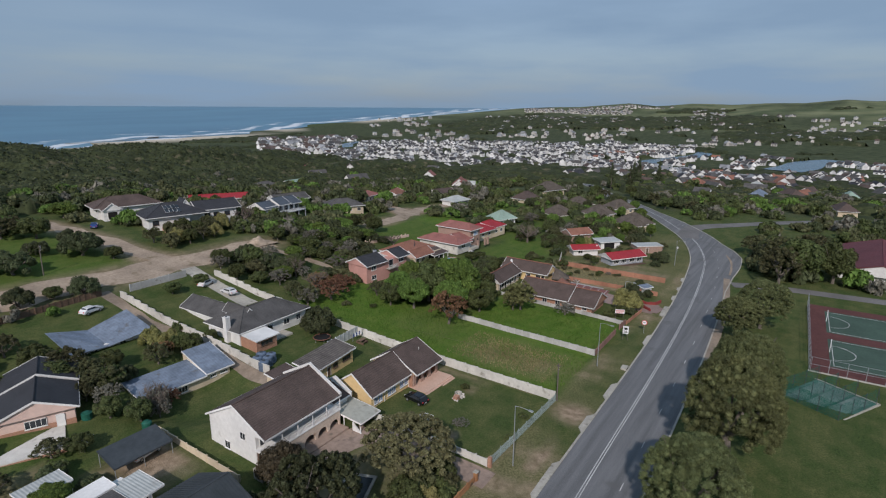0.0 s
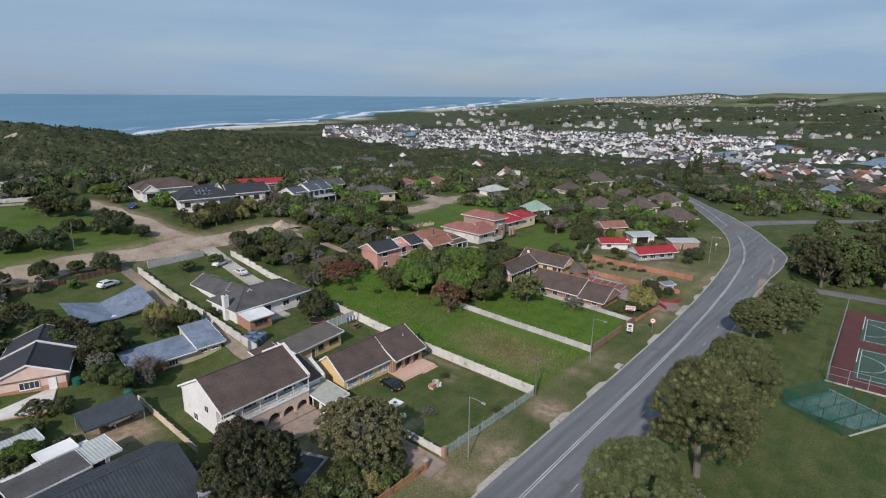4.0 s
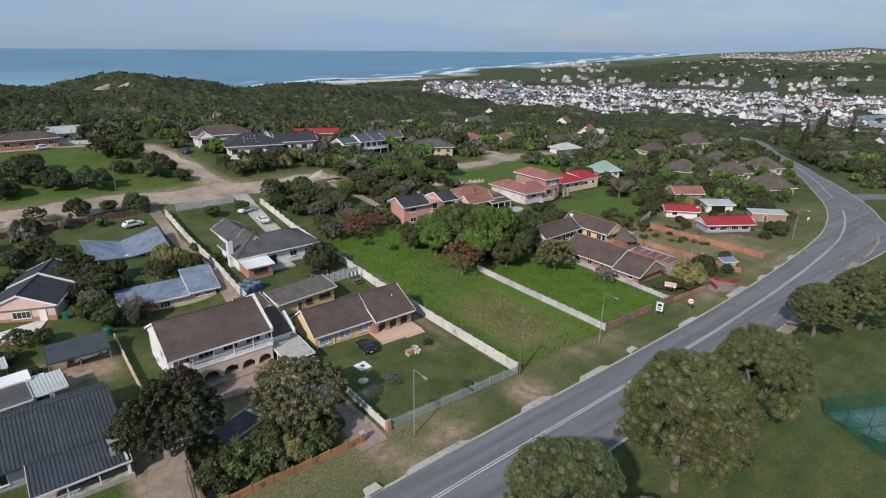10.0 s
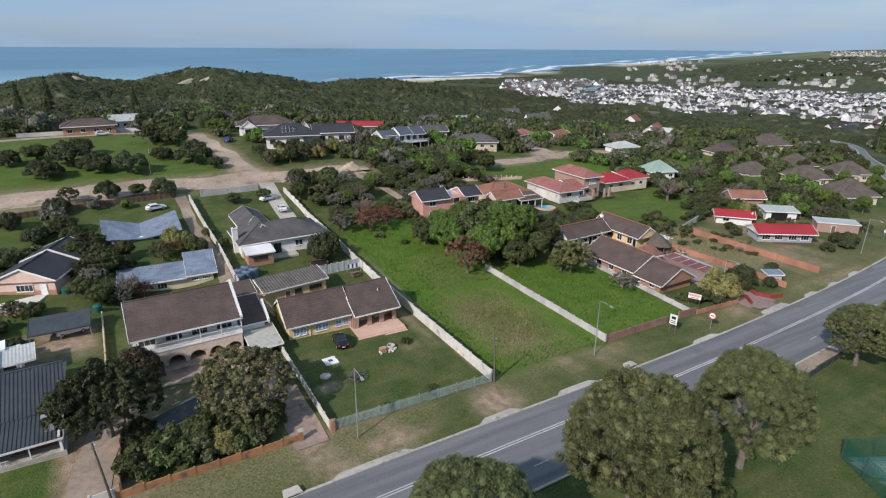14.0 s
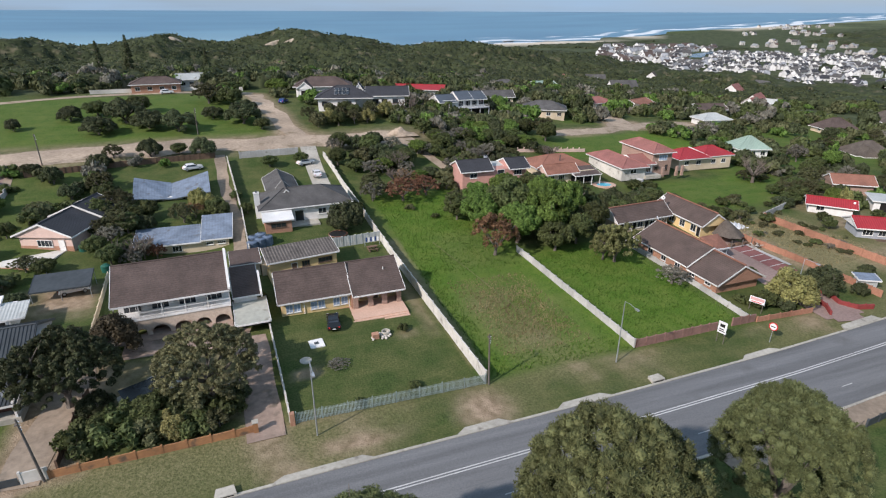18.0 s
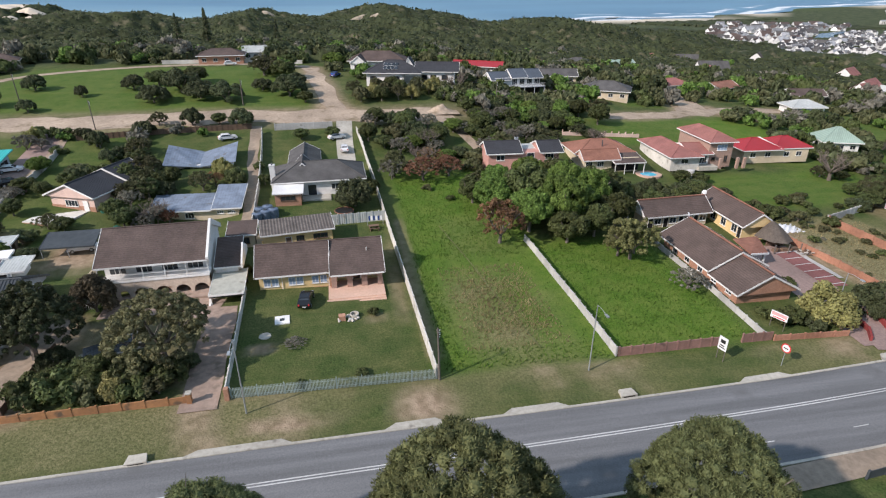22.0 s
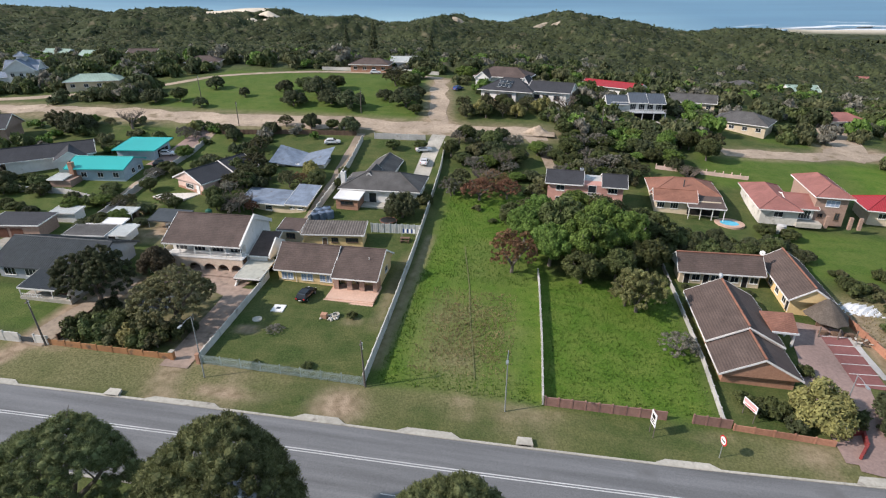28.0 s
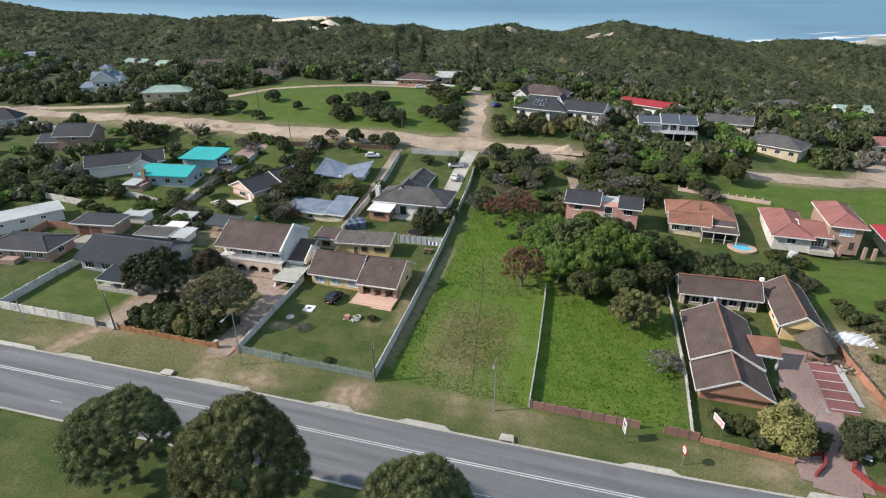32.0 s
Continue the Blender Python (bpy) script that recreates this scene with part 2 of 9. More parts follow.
MAROON = mat("maroon_sheet_roof", (0.17, 0.05, 0.055), (0.12, 0.036, 0.04), 1.0, 0.7, 0.3, wave=("X", 0.8, 0.2), big=0.25)
BAY_RED = mat("red_bay_paving", (0.25, 0.105, 0.095), (0.17, 0.07, 0.065), 3.0, 0.9, 0.3)
GRAVEL = mat("brown_gravel", (0.34, 0.27, 0.205), (0.22, 0.175, 0.13), 1.4, 0.95, 0.4, big=0.3)
PATH = mat("trodden_soil", (0.17, 0.168, 0.075), (0.12, 0.125, 0.052), 2.0, 0.95, 0.3)
GREEN_ROOF = mat("pale_green_roof", (0.33, 0.44, 0.36), (0.26, 0.35, 0.29), 2.0, 0.6, 0.3, wave=("X", 0.5, 0.2))
TRIM = mat("white_trim", (0.78, 0.77, 0.74), (0.66, 0.65, 0.62), 3.0, 0.6, 0.1)
STEEL = mat("galvanised_steel", (0.42, 0.44, 0.45), (0.32, 0.34, 0.35), 6.0, 0.5, 0.1, metal=0.5)
PALISADE = mat("pale_green_palisade", (0.33, 0.40, 0.38), (0.26, 0.32, 0.3), 4.0, 0.6, 0.1, vary=0.08)
# Near black: shade inside openings and under roofs is put into this colour.
DARK = mat("dark_parts_and_shade", (0.018, 0.017, 0.016), (0.012, 0.011, 0.01), 2.0, 0.95, 0.0)
GLASS = mat("window_glass", (0.035, 0.042, 0.05), (0.02, 0.025, 0.03), 0.6, 0.08, 0.0, spec=0.6, vary=0.4)
CURTAIN = mat("curtained_glass", (0.34, 0.42, 0.55), (0.2, 0.26, 0.36), 1.6, 0.2, 0.0, spec=0.5)
WOOD = mat("weathered_wood", (0.17, 0.11, 0.075), (0.1, 0.065, 0.045), 4.0, 0.85, 0.4, vary=0.2)
TIMBER = mat("stained_boards", (0.22, 0.09, 0.055), (0.13, 0.055, 0.035), 4.0, 0.75, 0.4, wave=("Z", 0.15, 0.4))
POLE = mat("grey_pole_timber", (0.16, 0.14, 0.12), (0.1, 0.085, 0.075), 5.0, 0.9, 0.4)
BARK = mat("grey_bark", (0.19, 0.165, 0.14), (0.1, 0.085, 0.07), 3.0, 0.95, 0.8)
PORCH = mat("terracotta_paving", (0.62, 0.42, 0.32), (0.5, 0.33, 0.25), 3.0, 0.8, 0.2)
FENCE_BROWN = mat("brown_precast_fence", (0.30, 0.17, 0.14), (0.21, 0.12, 0.1), 2.0, 0.9, 0.3, vary=0.1)
STONE = mat("rubble_stone", (0.5, 0.47, 0.42), (0.3, 0.28, 0.25), 3.0, 0.9, 0.8, island=0.3)
CAR_BLACK = mat("black_car_paint", (0.012, 0.013, 0.015), (0.01, 0.011, 0.012), 2.0, 0.15, 0.0, spec=0.6)
CAR_WHITE = mat("white_car_paint", (0.7, 0.7, 0.7), (0.66, 0.66, 0.66), 2.0, 0.2, 0.0, spec=0.5)
CAR_BLUE = mat("blue_car_paint", (0.02, 0.06, 0.2), (0.02, 0.05, 0.17), 2.0, 0.2, 0.0, spec=0.5)
RUBBER = mat("tyre_rubber", (0.02, 0.02, 0.02), (0.015, 0.015, 0.015), 5.0, 0.9, 0.1)
PLASTIC_BLUE = mat("dark_blue_plastic_tank", (0.16, 0.21, 0.29), (0.11, 0.15, 0.21), 2.0, 0.5, 0.1, wave=("Z", 0.25, 0.3))
PLASTIC_GREEN = mat("green_plastic_tank", (0.02, 0.13, 0.09), (0.018, 0.1, 0.07), 2.0, 0.5, 0.1, wave=("Z", 0.25, 0.3))
SIGN_WHITE = mat("sign_white", (0.78, 0.78, 0.78), (0.72, 0.72, 0.72), 3.0, 0.5, 0.0)
SIGN_RED = mat("sign_red", (0.55, 0.03, 0.03), (0.5, 0.03, 0.03), 3.0, 0.5, 0.0)
SIGN_BLACK = mat("sign_black", (0.02, 0.02, 0.02), (0.02, 0.02, 0.02), 3.0, 0.5, 0.0)
SIGN_PINK = mat("faded_pink_board", (0.62, 0.38, 0.36), (0.55, 0.3, 0.3), 3.0, 0.6, 0.0)
COURT_RED = mat("red_court_surface", (0.125, 0.048, 0.042), (0.085, 0.034, 0.03), 1.5, 0.9, 0.1, big=0.2)
COURT_GREEN = mat("green_court_surface", (0.06, 0.10, 0.075), (0.045, 0.078, 0.058), 1.5, 0.9, 0.1, big=0.2)
NET_TURF = mat("worn_cricket_turf", (0.11, 0.21, 0.17), (0.07, 0.15, 0.12), 1.0, 0.95, 0.2, big=0.3)
NET_GREEN = mat("green_netting", (0.01, 0.12, 0.085), (0.008, 0.09, 0.065), 3.0, 0.9, 0.0)
POOL = mat("pool_water", (0.10, 0.55, 0.72), (0.08, 0.48, 0.66), 1.5, 0.05, 0.15, spec=0.5)
POND = mat("covered_pool", (0.02, 0.028, 0.03), (0.015, 0.02, 0.022), 1.0, 0.25, 0.1)
SAND = mat("dune_sand", (0.66, 0.57, 0.45), (0.55, 0.47, 0.37), 0.3, 0.95, 0.2, big=0.1, big_scale=0.02)
PLASTIC_SHEET = mat("white_plastic_sheeting", (0.7, 0.71, 0.72), (0.5, 0.51, 0.52), 2.0, 0.4, 0.6)


def leaf(name, a, b, vary=0.22):
    """Leaves let part of the light through."""
    m = mat(name, a, b, 0.9, 0.62, 0.0, big=0.3, big_scale=0.22, vary=vary, island=0.42, spec=0.2, grain=3.0)
    n, l = m.node_tree.nodes, m.node_tree.links
    bs = n["Principled BSDF"]
    tint = n.new("ShaderNodeMapRange")
    tint.inputs["To Min"].default_value, tint.inputs["To Max"].default_value = 0.478, 0.512
    l.new(n.new("ShaderNodeObjectInfo").outputs["Random"], tint.inputs["Value"])
    l.new(tint.outputs["Result"], n["Hue/Saturation/Value"].inputs["Hue"])
    tr, mx = n.new("ShaderNodeBsdfTranslucent"), n.new("ShaderNodeMixShader")
    mx.inputs[0].default_value = 0.27
    l.new(bs.inputs["Base Color"].links[0].from_socket, tr.inputs["Color"])
    l.new(bs.outputs["BSDF"], mx.inputs[1])
    l.new(tr.outputs["BSDF"], mx.inputs[2])
    l.new(mx.outputs["Shader"], n["Material Output"].inputs["Surface"])
    return m


LEAF_PINE = leaf("pine_foliage", (0.168, 0.192, 0.082), (0.088, 0.108, 0.044), 0.1)
LEAF_GREEN = leaf("green_foliage", (0.138, 0.21, 0.048), (0.08, 0.13, 0.028), 0.15)
LEAF_DARK = leaf("dark_foliage", (0.085, 0.102, 0.048), (0.056, 0.071, 0.032))
LEAF_OLIVE = leaf("olive_foliage", (0.118, 0.12, 0.056), (0.072, 0.078, 0.036))
LEAF_MID = leaf("mid_green_foliage", (0.1, 0.122, 0.044), (0.058, 0.075, 0.026), 0.3)
LEAF_RUST = leaf("rusty_foliage", (0.24, 0.138, 0.072), (0.16, 0.095, 0.052), 0.12)
LEAF_YELLOW = leaf("yellow_green_foliage", (0.306, 0.297, 0.108), (0.207, 0.211, 0.077), 0.1)
LEAF_BRONZE = leaf("bronze_foliage", (0.098, 0.081, 0.047), (0.064, 0.055, 0.032), 0.1)
LEAF_GREY = leaf("grey_foliage", (0.217, 0.206, 0.165), (0.146, 0.141, 0.112), 0.15)
TWIG = mat("bare_twigs", (0.17, 0.14, 0.115), (0.11, 0.09, 0.075), 2.0, 0.95, 0.0, vary=0.15, island=0.2)

# ---- builders ----
def thing(name, label, category, x=0.0, y=0.0, z=0.0, turn=0.0, group="", kind=""):
    ob = new(name)
    ob.empty_display_size = 0.3
    ob.matrix_basis = pose(x, y, z, 0, 0, turn)
    return tagged(ob, label, category, group, kind)


def mesh_of(name, bm):
    me = bpy.data.meshes.new(name)
    bm.to_mesh(me)
    bm.free()
    return me


def part(name, bm, material, parent, label=""):
    """One mesh object under a thing or a part; bm may also be a mesh that is shared."""
    me = mesh_of(name, bm) if isinstance(bm, bmesh.types.BMesh) else bm
    if not me.materials:
        me.materials.append(material)
    ob = new(name, me)
    ob.parent = parent
    return tagged(ob, label) if label else ob


def solo(name, bm, material, label, category="", kind="", group=""):
    me = mesh_of(name, bm) if isinstance(bm, bmesh.types.BMesh) else bm
    if not me.materials:
        me.materials.append(material)
    return tagged(new(name, me), label, category, group, kind)


def pydata(name, verts, faces, smooth=False):
    me = bpy.data.meshes.new(name)
    me.from_pydata([tuple(map(float, v)) for v in verts], [], [tuple(map(int, q)) for q in faces])
    if smooth:
        me.polygons.foreach_set("use_smooth", [True] * len(me.polygons))
    return me


def grid_mesh(name, P, keep=None, smooth=True):
    """A sheet from an array of points, rows by columns; keep masks the cells."""
    r, c = P.shape[:2]
    me = bpy.data.meshes.new(name)
    idx = np.arange(r * c).reshape(r, c)
    q = np.stack([idx[:-1, :-1], idx[:-1, 1:], idx[1:, 1:], idx[1:, :-1]], -1).reshape(-1, 4)
    if keep is not None:
        q = q[keep.reshape(-1)]
    me.vertices.add(r * c)
    me.vertices.foreach_set("co", P.reshape(-1).astype(np.float32))
    me.loops.add(len(q) * 4)
    me.loops.foreach_set("vertex_index", q.reshape(-1).astype(np.int32))
    me.polygons.add(len(q))
    me.polygons.foreach_set("loop_start", np.arange(0, len(q) * 4, 4, dtype=np.int32))
    me.polygons.foreach_set("use_smooth", np.full(len(q), smooth))
    me.update(calc_edges=True)
    return me


def box(bm, x0, x1, y0, y1, z0, z1, bevel=0.0):
    v = [bm.verts.new((x, y, z)) for z in (z0, z1) for x, y in ((x0, y0), (x1, y0), (x1, y1), (x0, y1))]
    for f in ((3, 2, 1, 0), (4, 5, 6, 7), (0, 1, 5, 4), (1, 2, 6, 5), (2, 3, 7, 6), (3, 0, 4, 7)):
        bm.faces.new([v[i] for i in f])
    return bm


def boxed(*args):
    return box(bmesh.new(), *args)


def solid(bm, top, drop):
    """A slab: a polygon of points and the same lowered by drop."""
    a = [bm.verts.new(p) for p in top]
    b = [bm.verts.new((p[0], p[1], p[2] - drop)) for p in top]
    n = len(top)
    bm.faces.new(a)
    bm.faces.new(b[::-1])
    for i in range(n):
        bm.faces.new((a[i], b[i], b[(i + 1) % n], a[(i + 1) % n]))
    bmesh.ops.recalc_face_normals(bm, faces=bm.faces)
    return bm


def prism(bm, poly, along, start, end):
    """A polygon of two coordinates pushed along x or y: (y, z) along x, (x, z) along y."""
    def at(p, s):
        return (s, p[0], p[1]) if along == "x" else (p[0], s, p[1])
    a, b = [bm.verts.new(at(p, start)) for p in poly], [bm.verts.new(at(p, end)) for p in poly]
    n = len(poly)
    bm.faces.new(a)
    bm.faces.new(b[::-1])
    for i in range(n):
        bm.faces.new((a[i], b[i], b[(i + 1) % n], a[(i + 1) % n]))
    bmesh.ops.recalc_face_normals(bm, faces=bm.faces)
    return bm


def tube(bm, path, radii, sides=8):
    """A round, tapering limb along points."""
    rings, prev = [], None
    for i, p in enumerate(path):
        p = Vector(p)
        d = (Vector(path[min(i + 1, len(path) - 1)]) - Vector(path[max(i - 1, 0)])).normalized()
        u = d.orthogonal().normalized() if prev is None else (prev - d * prev.dot(d)).normalized()
        prev, w = u, d.cross(u)
        r = radii[i] if hasattr(radii, "__len__") else radii
        rings.append([bm.verts.new(p + (u * math.cos(k) + w * math.sin(k)) * r) for k in (2 * math.pi * j / sides for j in range(sides))])
    for a, b in zip(rings, rings[1:]):
        for j in range(sides):
            bm.faces.new((a[j], a[(j + 1) % sides], b[(j + 1) % sides], b[j]))
    bm.faces.new(rings[0][::-1])
    bm.faces.new(rings[-1])
    return bm


def tubed(path, radii, sides=8):
    return tube(bmesh.new(), path, radii, sides)


# ---- the lie of the land ----
ROAD_X = [-400, -100, 0, 40, 80, 130, 200, 320, 520, 800, 950, 1700, 2300, 3000, 4200]
ROAD_Z = [7, 2.7, -0.2, -1.35, -2.0, -2.6, -3.2, -9, -22, -44, -48, -47, -18, 4, 45]
RISE_Y = [-60, -5, 0, 20, 37, 52, 75, 95, 126, 145, 200, 300]
RISE_Z = [-0.3, -0.1, 0.1, 0.7, 1.5, 2.9, 5, 8.8, 12.8, 14.5, 15.5, 13]
SHARE_X = [-260, -180, -100, -40, 20, 60, 80, 130, 200, 330]
SHARE = [0.5, 0.62, 0.9, 1, 1, 0.8, 0.68, 0.4, 0.12, 0]
CREST_X = [-1500, -800, -660, -526, -502, -484, -461, -438, -427, -414, -384, -355, -345, -328, -266, -256, -243, -220, -188, -177, -170, -145, -130, -121, -103, -85, -68, -59, -39, -17, -6, 10, 25, 41, 52, 73, 99, 124, 139, 149, 164, 182, 200, 220, 240, 262, 298, 334, 371, 448, 474, 520, 640]
CREST_Z = [56, 40, 24, 20.4, 20.6, 16.5, 14.9, 15.2, 14.1, 20.3, 21.7, 22.0, 18.6, 17.7, 21.8, 21.9, 15.3, 13.3, 13.2, 15.5, 14.0, 8.3, 9.1, 8.7, 12.8, 14.1, 18.0, 15.0, 11.6, 9.8, 13.6, 16.4, 20.2, 20.9, 19.0, 15.3, 12.2, 7.7, 5.5, 3.8, 3.6, 6.6, 7.0, 7.4, 5.6, 1.5, -2.6, -7.3, -15.8, -19.3, -29.4, -40, -50]
CREST_Y = 540.0
FAR_BEARING = [40, 60, 68, 71, 74, 76.6, 79.7, 83, 85.5, 88.5, 91.4, 93.3, 97, 105, 125]
FAR_Z = [30, 36, 44, 62, 80, 60, 82, 74, 84, 85, 106, 96, 104, 90, 60]


def coast(x):
    return np.interp(x, [-4800, -200, 300, 620, 860, 1200, 1600, 2300, 4800], [1050, 1000, 1230, 1540, 1620, 1660, 1840, 1930, 2300])


def sea_level(x, y):
    s = np.clip((np.hypot(x, y) - 1500) / 3300, 0, 1)
    return -50 + 86 * s * s * (3 - 2 * s)


def step(a):
    a = np.clip(a, 0, 1)
    return a * a * (3 - 2 * a)


def land(x, y):
    """The ground's height."""
    x, y = np.asarray(x, float), np.asarray(y, float)
    z = np.interp(x, ROAD_X, ROAD_Z) + np.interp(y, RISE_Y, RISE_Z) * np.interp(x, SHARE_X, SHARE)
    z = z - 2.0 * np.exp(-((((x + 36) / 9) ** 2 + ((y - 47) / 8) ** 2) ** 2))
    crest = np.interp(x, CREST_X, CREST_Z)
    t = step((y - 210) / (CREST_Y - 210))
    z = z * (1 - t) + crest * t - 5 * np.sin(np.pi * t) * (np.abs(x) < 700)
    folds = 6.5 * np.sin(x / 29 + 1.7 * np.sin(y / 47)) * np.sin(y / 36 + x / 80) + 3.4 * np.sin(x / 15 - y / 21) * np.sin(y / 17 + x / 33)
    z = z + folds * step((y - 235) / 80) * (1 - step((y - 470) / 60))
    z = z - (crest + 48) * step((y - CREST_Y) / 240) * (y > CREST_Y)
    roll = 14 * np.sin(x / 410 + 1.3) * np.sin(y / 530 + 0.4) + 9 * np.sin(x / 190 + y / 260)
    z = z + roll * step((x - 1850) / 700)
    bearing = np.degrees(np.arctan2(x, y))
    out = step((np.hypot(x, y) - 2500) / 1700)
    z = z * (1 - out) + out * np.interp(bearing, FAR_BEARING, FAR_Z)
    z = np.where((y < coast(x)) & (x > 600), np.maximum(z, sea_level(x, y) + 2 + 14 * step((coast(x) - y) / 500) * step((x - 1500) / 800)), z)
    return np.where(y > coast(x), np.minimum(z, sea_level(x, y) - 2), z)


def gz(x, y):
    return float(land(x, y))


def off_line(x, y, pts):
    """How far points lie from a line of points."""
    best = np.full(np.shape(x), 1e9)
    for (ax, ay), (bx, by) in zip(pts, pts[1:]):
        dx, dy = bx - ax, by - ay
        t = np.clip(((x - ax) * dx + (y - ay) * dy) / (dx * dx + dy * dy), 0, 1)
        best = np.minimum(best, np.hypot(x - ax - t * dx, y - ay - t * dy))
    return best


def in_rect(x, y, x0, x1, y0, y1, soft=1.0):
    return np.clip(np.minimum(np.minimum(x - x0, x1 - x), np.minimum(y - y0, y1 - y)) / soft + 0.5, 0, 1)


def smooth_line(pts, every):
    """Points at even steps on a smooth line through the given ones."""
    p = np.array(pts, float)
    s = np.r_[0, np.cumsum(np.hypot(*np.diff(p, axis=0).T))]
    g = np.gradient(p, s, axis=0)
    t = np.linspace(0, s[-1], max(2, int(s[-1] / every)))
    i = np.clip(np.searchsorted(s, t, side="right") - 1, 0, len(s) - 2)
    h = (s[i + 1] - s[i])[:, None]
    u = ((t - s[i])[:, None]) / h
    return (2 * u**3 - 3 * u**2 + 1) * p[i] + (u**3 - 2 * u**2 + u) * h * g[i] + (-2 * u**3 + 3 * u**2) * p[i + 1] + (u**3 - u**2) * h * g[i + 1]


def ribbon(name, pts, left, right, lift, every=2.0, across=4, ragged=0.0, level=False):
    """A strip draped on the ground along a line: left and right of it by so many metres."""
    line = smooth_line(pts, every)
    d = np.gradient(line, axis=0)
    d /= np.hypot(*d.T)[:, None]
    nrm = np.stack([-d[:, 1], d[:, 0]], 1)
    w = np.linspace(0, 1, across + 1)
    rows = []
    for i, (p, q) in enumerate(zip(line, nrm)):
        a = left + ragged * noise.noise((i * 0.17, 3.1, left))
        b = (right(p[0]) if callable(right) else right) + ragged * noise.noise((i * 0.17, 7.7, 1.0))
        rows.append([p + q * (a + (-b - a) * k) for k in w])
    xy = np.array(rows)
    z = land(xy[..., 0], xy[..., 1]) + lift
    if level:
        z = np.repeat(land(line[:, 0], line[:, 1])[:, None] + lift, across + 1, 1)
    return grid_mesh(name, np.dstack([xy, z]), smooth=False)


ROAD = [(-420, -27), (-200, -18.6), (-60, -13.8), (-19.6, -12.2), (21, -11.0), (50, -9.8), (74, -8.4), (99.5, -6.2), (126, -2.6), (155, 6.0), (188, 23), (227, 45), (286, 84), (332, 109), (352, 124), (364, 148), (366, 185), (358, 230)]
DIRT_ROAD = [(-240, 104), (-130, 100.5), (-104, 99), (-78, 98.5), (-30, 101), (-8, 101.5), (8, 102), (22, 104)]
DIRT_TRACK = [(70, 105.6), (84, 107.5), (97, 110.5), (113, 116), (130, 120), (150, 121)]
DIRT_LANE = [(-8.5, 102), (-11, 114), (-13, 128), (-16, 144), (-17, 157)]
HILL_ROAD = [(-190, 108), (-150, 116), (-120, 128), (-100, 148), (-78, 160.5), (-44, 165), (-17, 160)]
SIDE_ROAD = [(158, 9), (170, 11), (182, 11), (202, -2.5), (231, -22), (262, -48)]
COURT_STREET = [(98, -15), (101.6, -24), (104, -40), (106, -58), (109, -90)]

# ---- ground, roads, sea ----
def spread(lo, hi, fine, reach_lo, reach_hi, grow=1.11):
    mid = list(np.arange(lo, hi + fine / 2, fine))
    s, right = fine, []
    while (right or mid)[-1] < reach_hi:
        s *= grow
        right.append((right or mid)[-1] + s)
    s, left = fine, []
    while (left or mid[:1])[-1] > reach_lo:
        s *= grow
        left.append((left or mid[:1])[-1] - s)
    return np.array(left[::-1] + mid + right)


gx, gy = spread(-115, 145, 1.0, -2600, 4800), spread(-62, 172, 1.0, -2600, 1700)
X, Y = np.meshgrid(gx, gy)
Z = land(X, Y)
near_road = off_line(X, Y, ROAD)
Z = np.where(near_road < 13, Z - 0.05, Z)
# under the closed bush the soil lies a little lower
Z = Z - 3.0 * np.clip(step((Y - 225) / 60) * (X < 330) + step((X - 330) / 60) * (X < 900) * 0.4 + step((-X - 320) / 40) * step((Y - 40) / 40), 0, 1) * step((near_road - 16) / 20)
ground_mesh = grid_mesh("ground", np.dstack([X, Y, Z]))

rng = np.random.default_rng(5)


def blotch(x, y, s, seed):
    r = np.random.default_rng(seed)
    out = 0
    for k in range(6):
        a, f = r.uniform(0, 6.28), s * 1.7 ** k
        out = out + np.sin((x * np.cos(a) + y * np.sin(a)) / (18 / f) + r.uniform(0, 6)) * np.sin((x * np.sin(a) - y * np.cos(a)) / (13 / f) + r.uniform(0, 6)) / 1.4 ** k
    return out / 2


n1, n2 = blotch(X, Y, 1.0, 1), blotch(X, Y, 2.3, 2)
verge = in_rect(X, Y, -400, 120, -8, 0.6, 1.2)
dry = np.clip(verge * (0.4 + 0.55 * n1 + 0.3 * n2) + np.clip(1.5 - np.hypot((X - 12.0) / 7.2, (Y - 14) / 12.5), 0, 1) * np.clip(0.72 + 0.6 * n2 + 0.5 * n1, 0, 1)
              + in_rect(X, Y, 69, 92, 10, 38, 3) * (0.75 + 0.4 * n1) + in_rect(X, Y, 8, 20, 30, 44, 4) * 0.2 + in_rect(X, Y, 74, 160, -2, 34, 5) * (0.35 + 0.45 * n1), 0, 1)
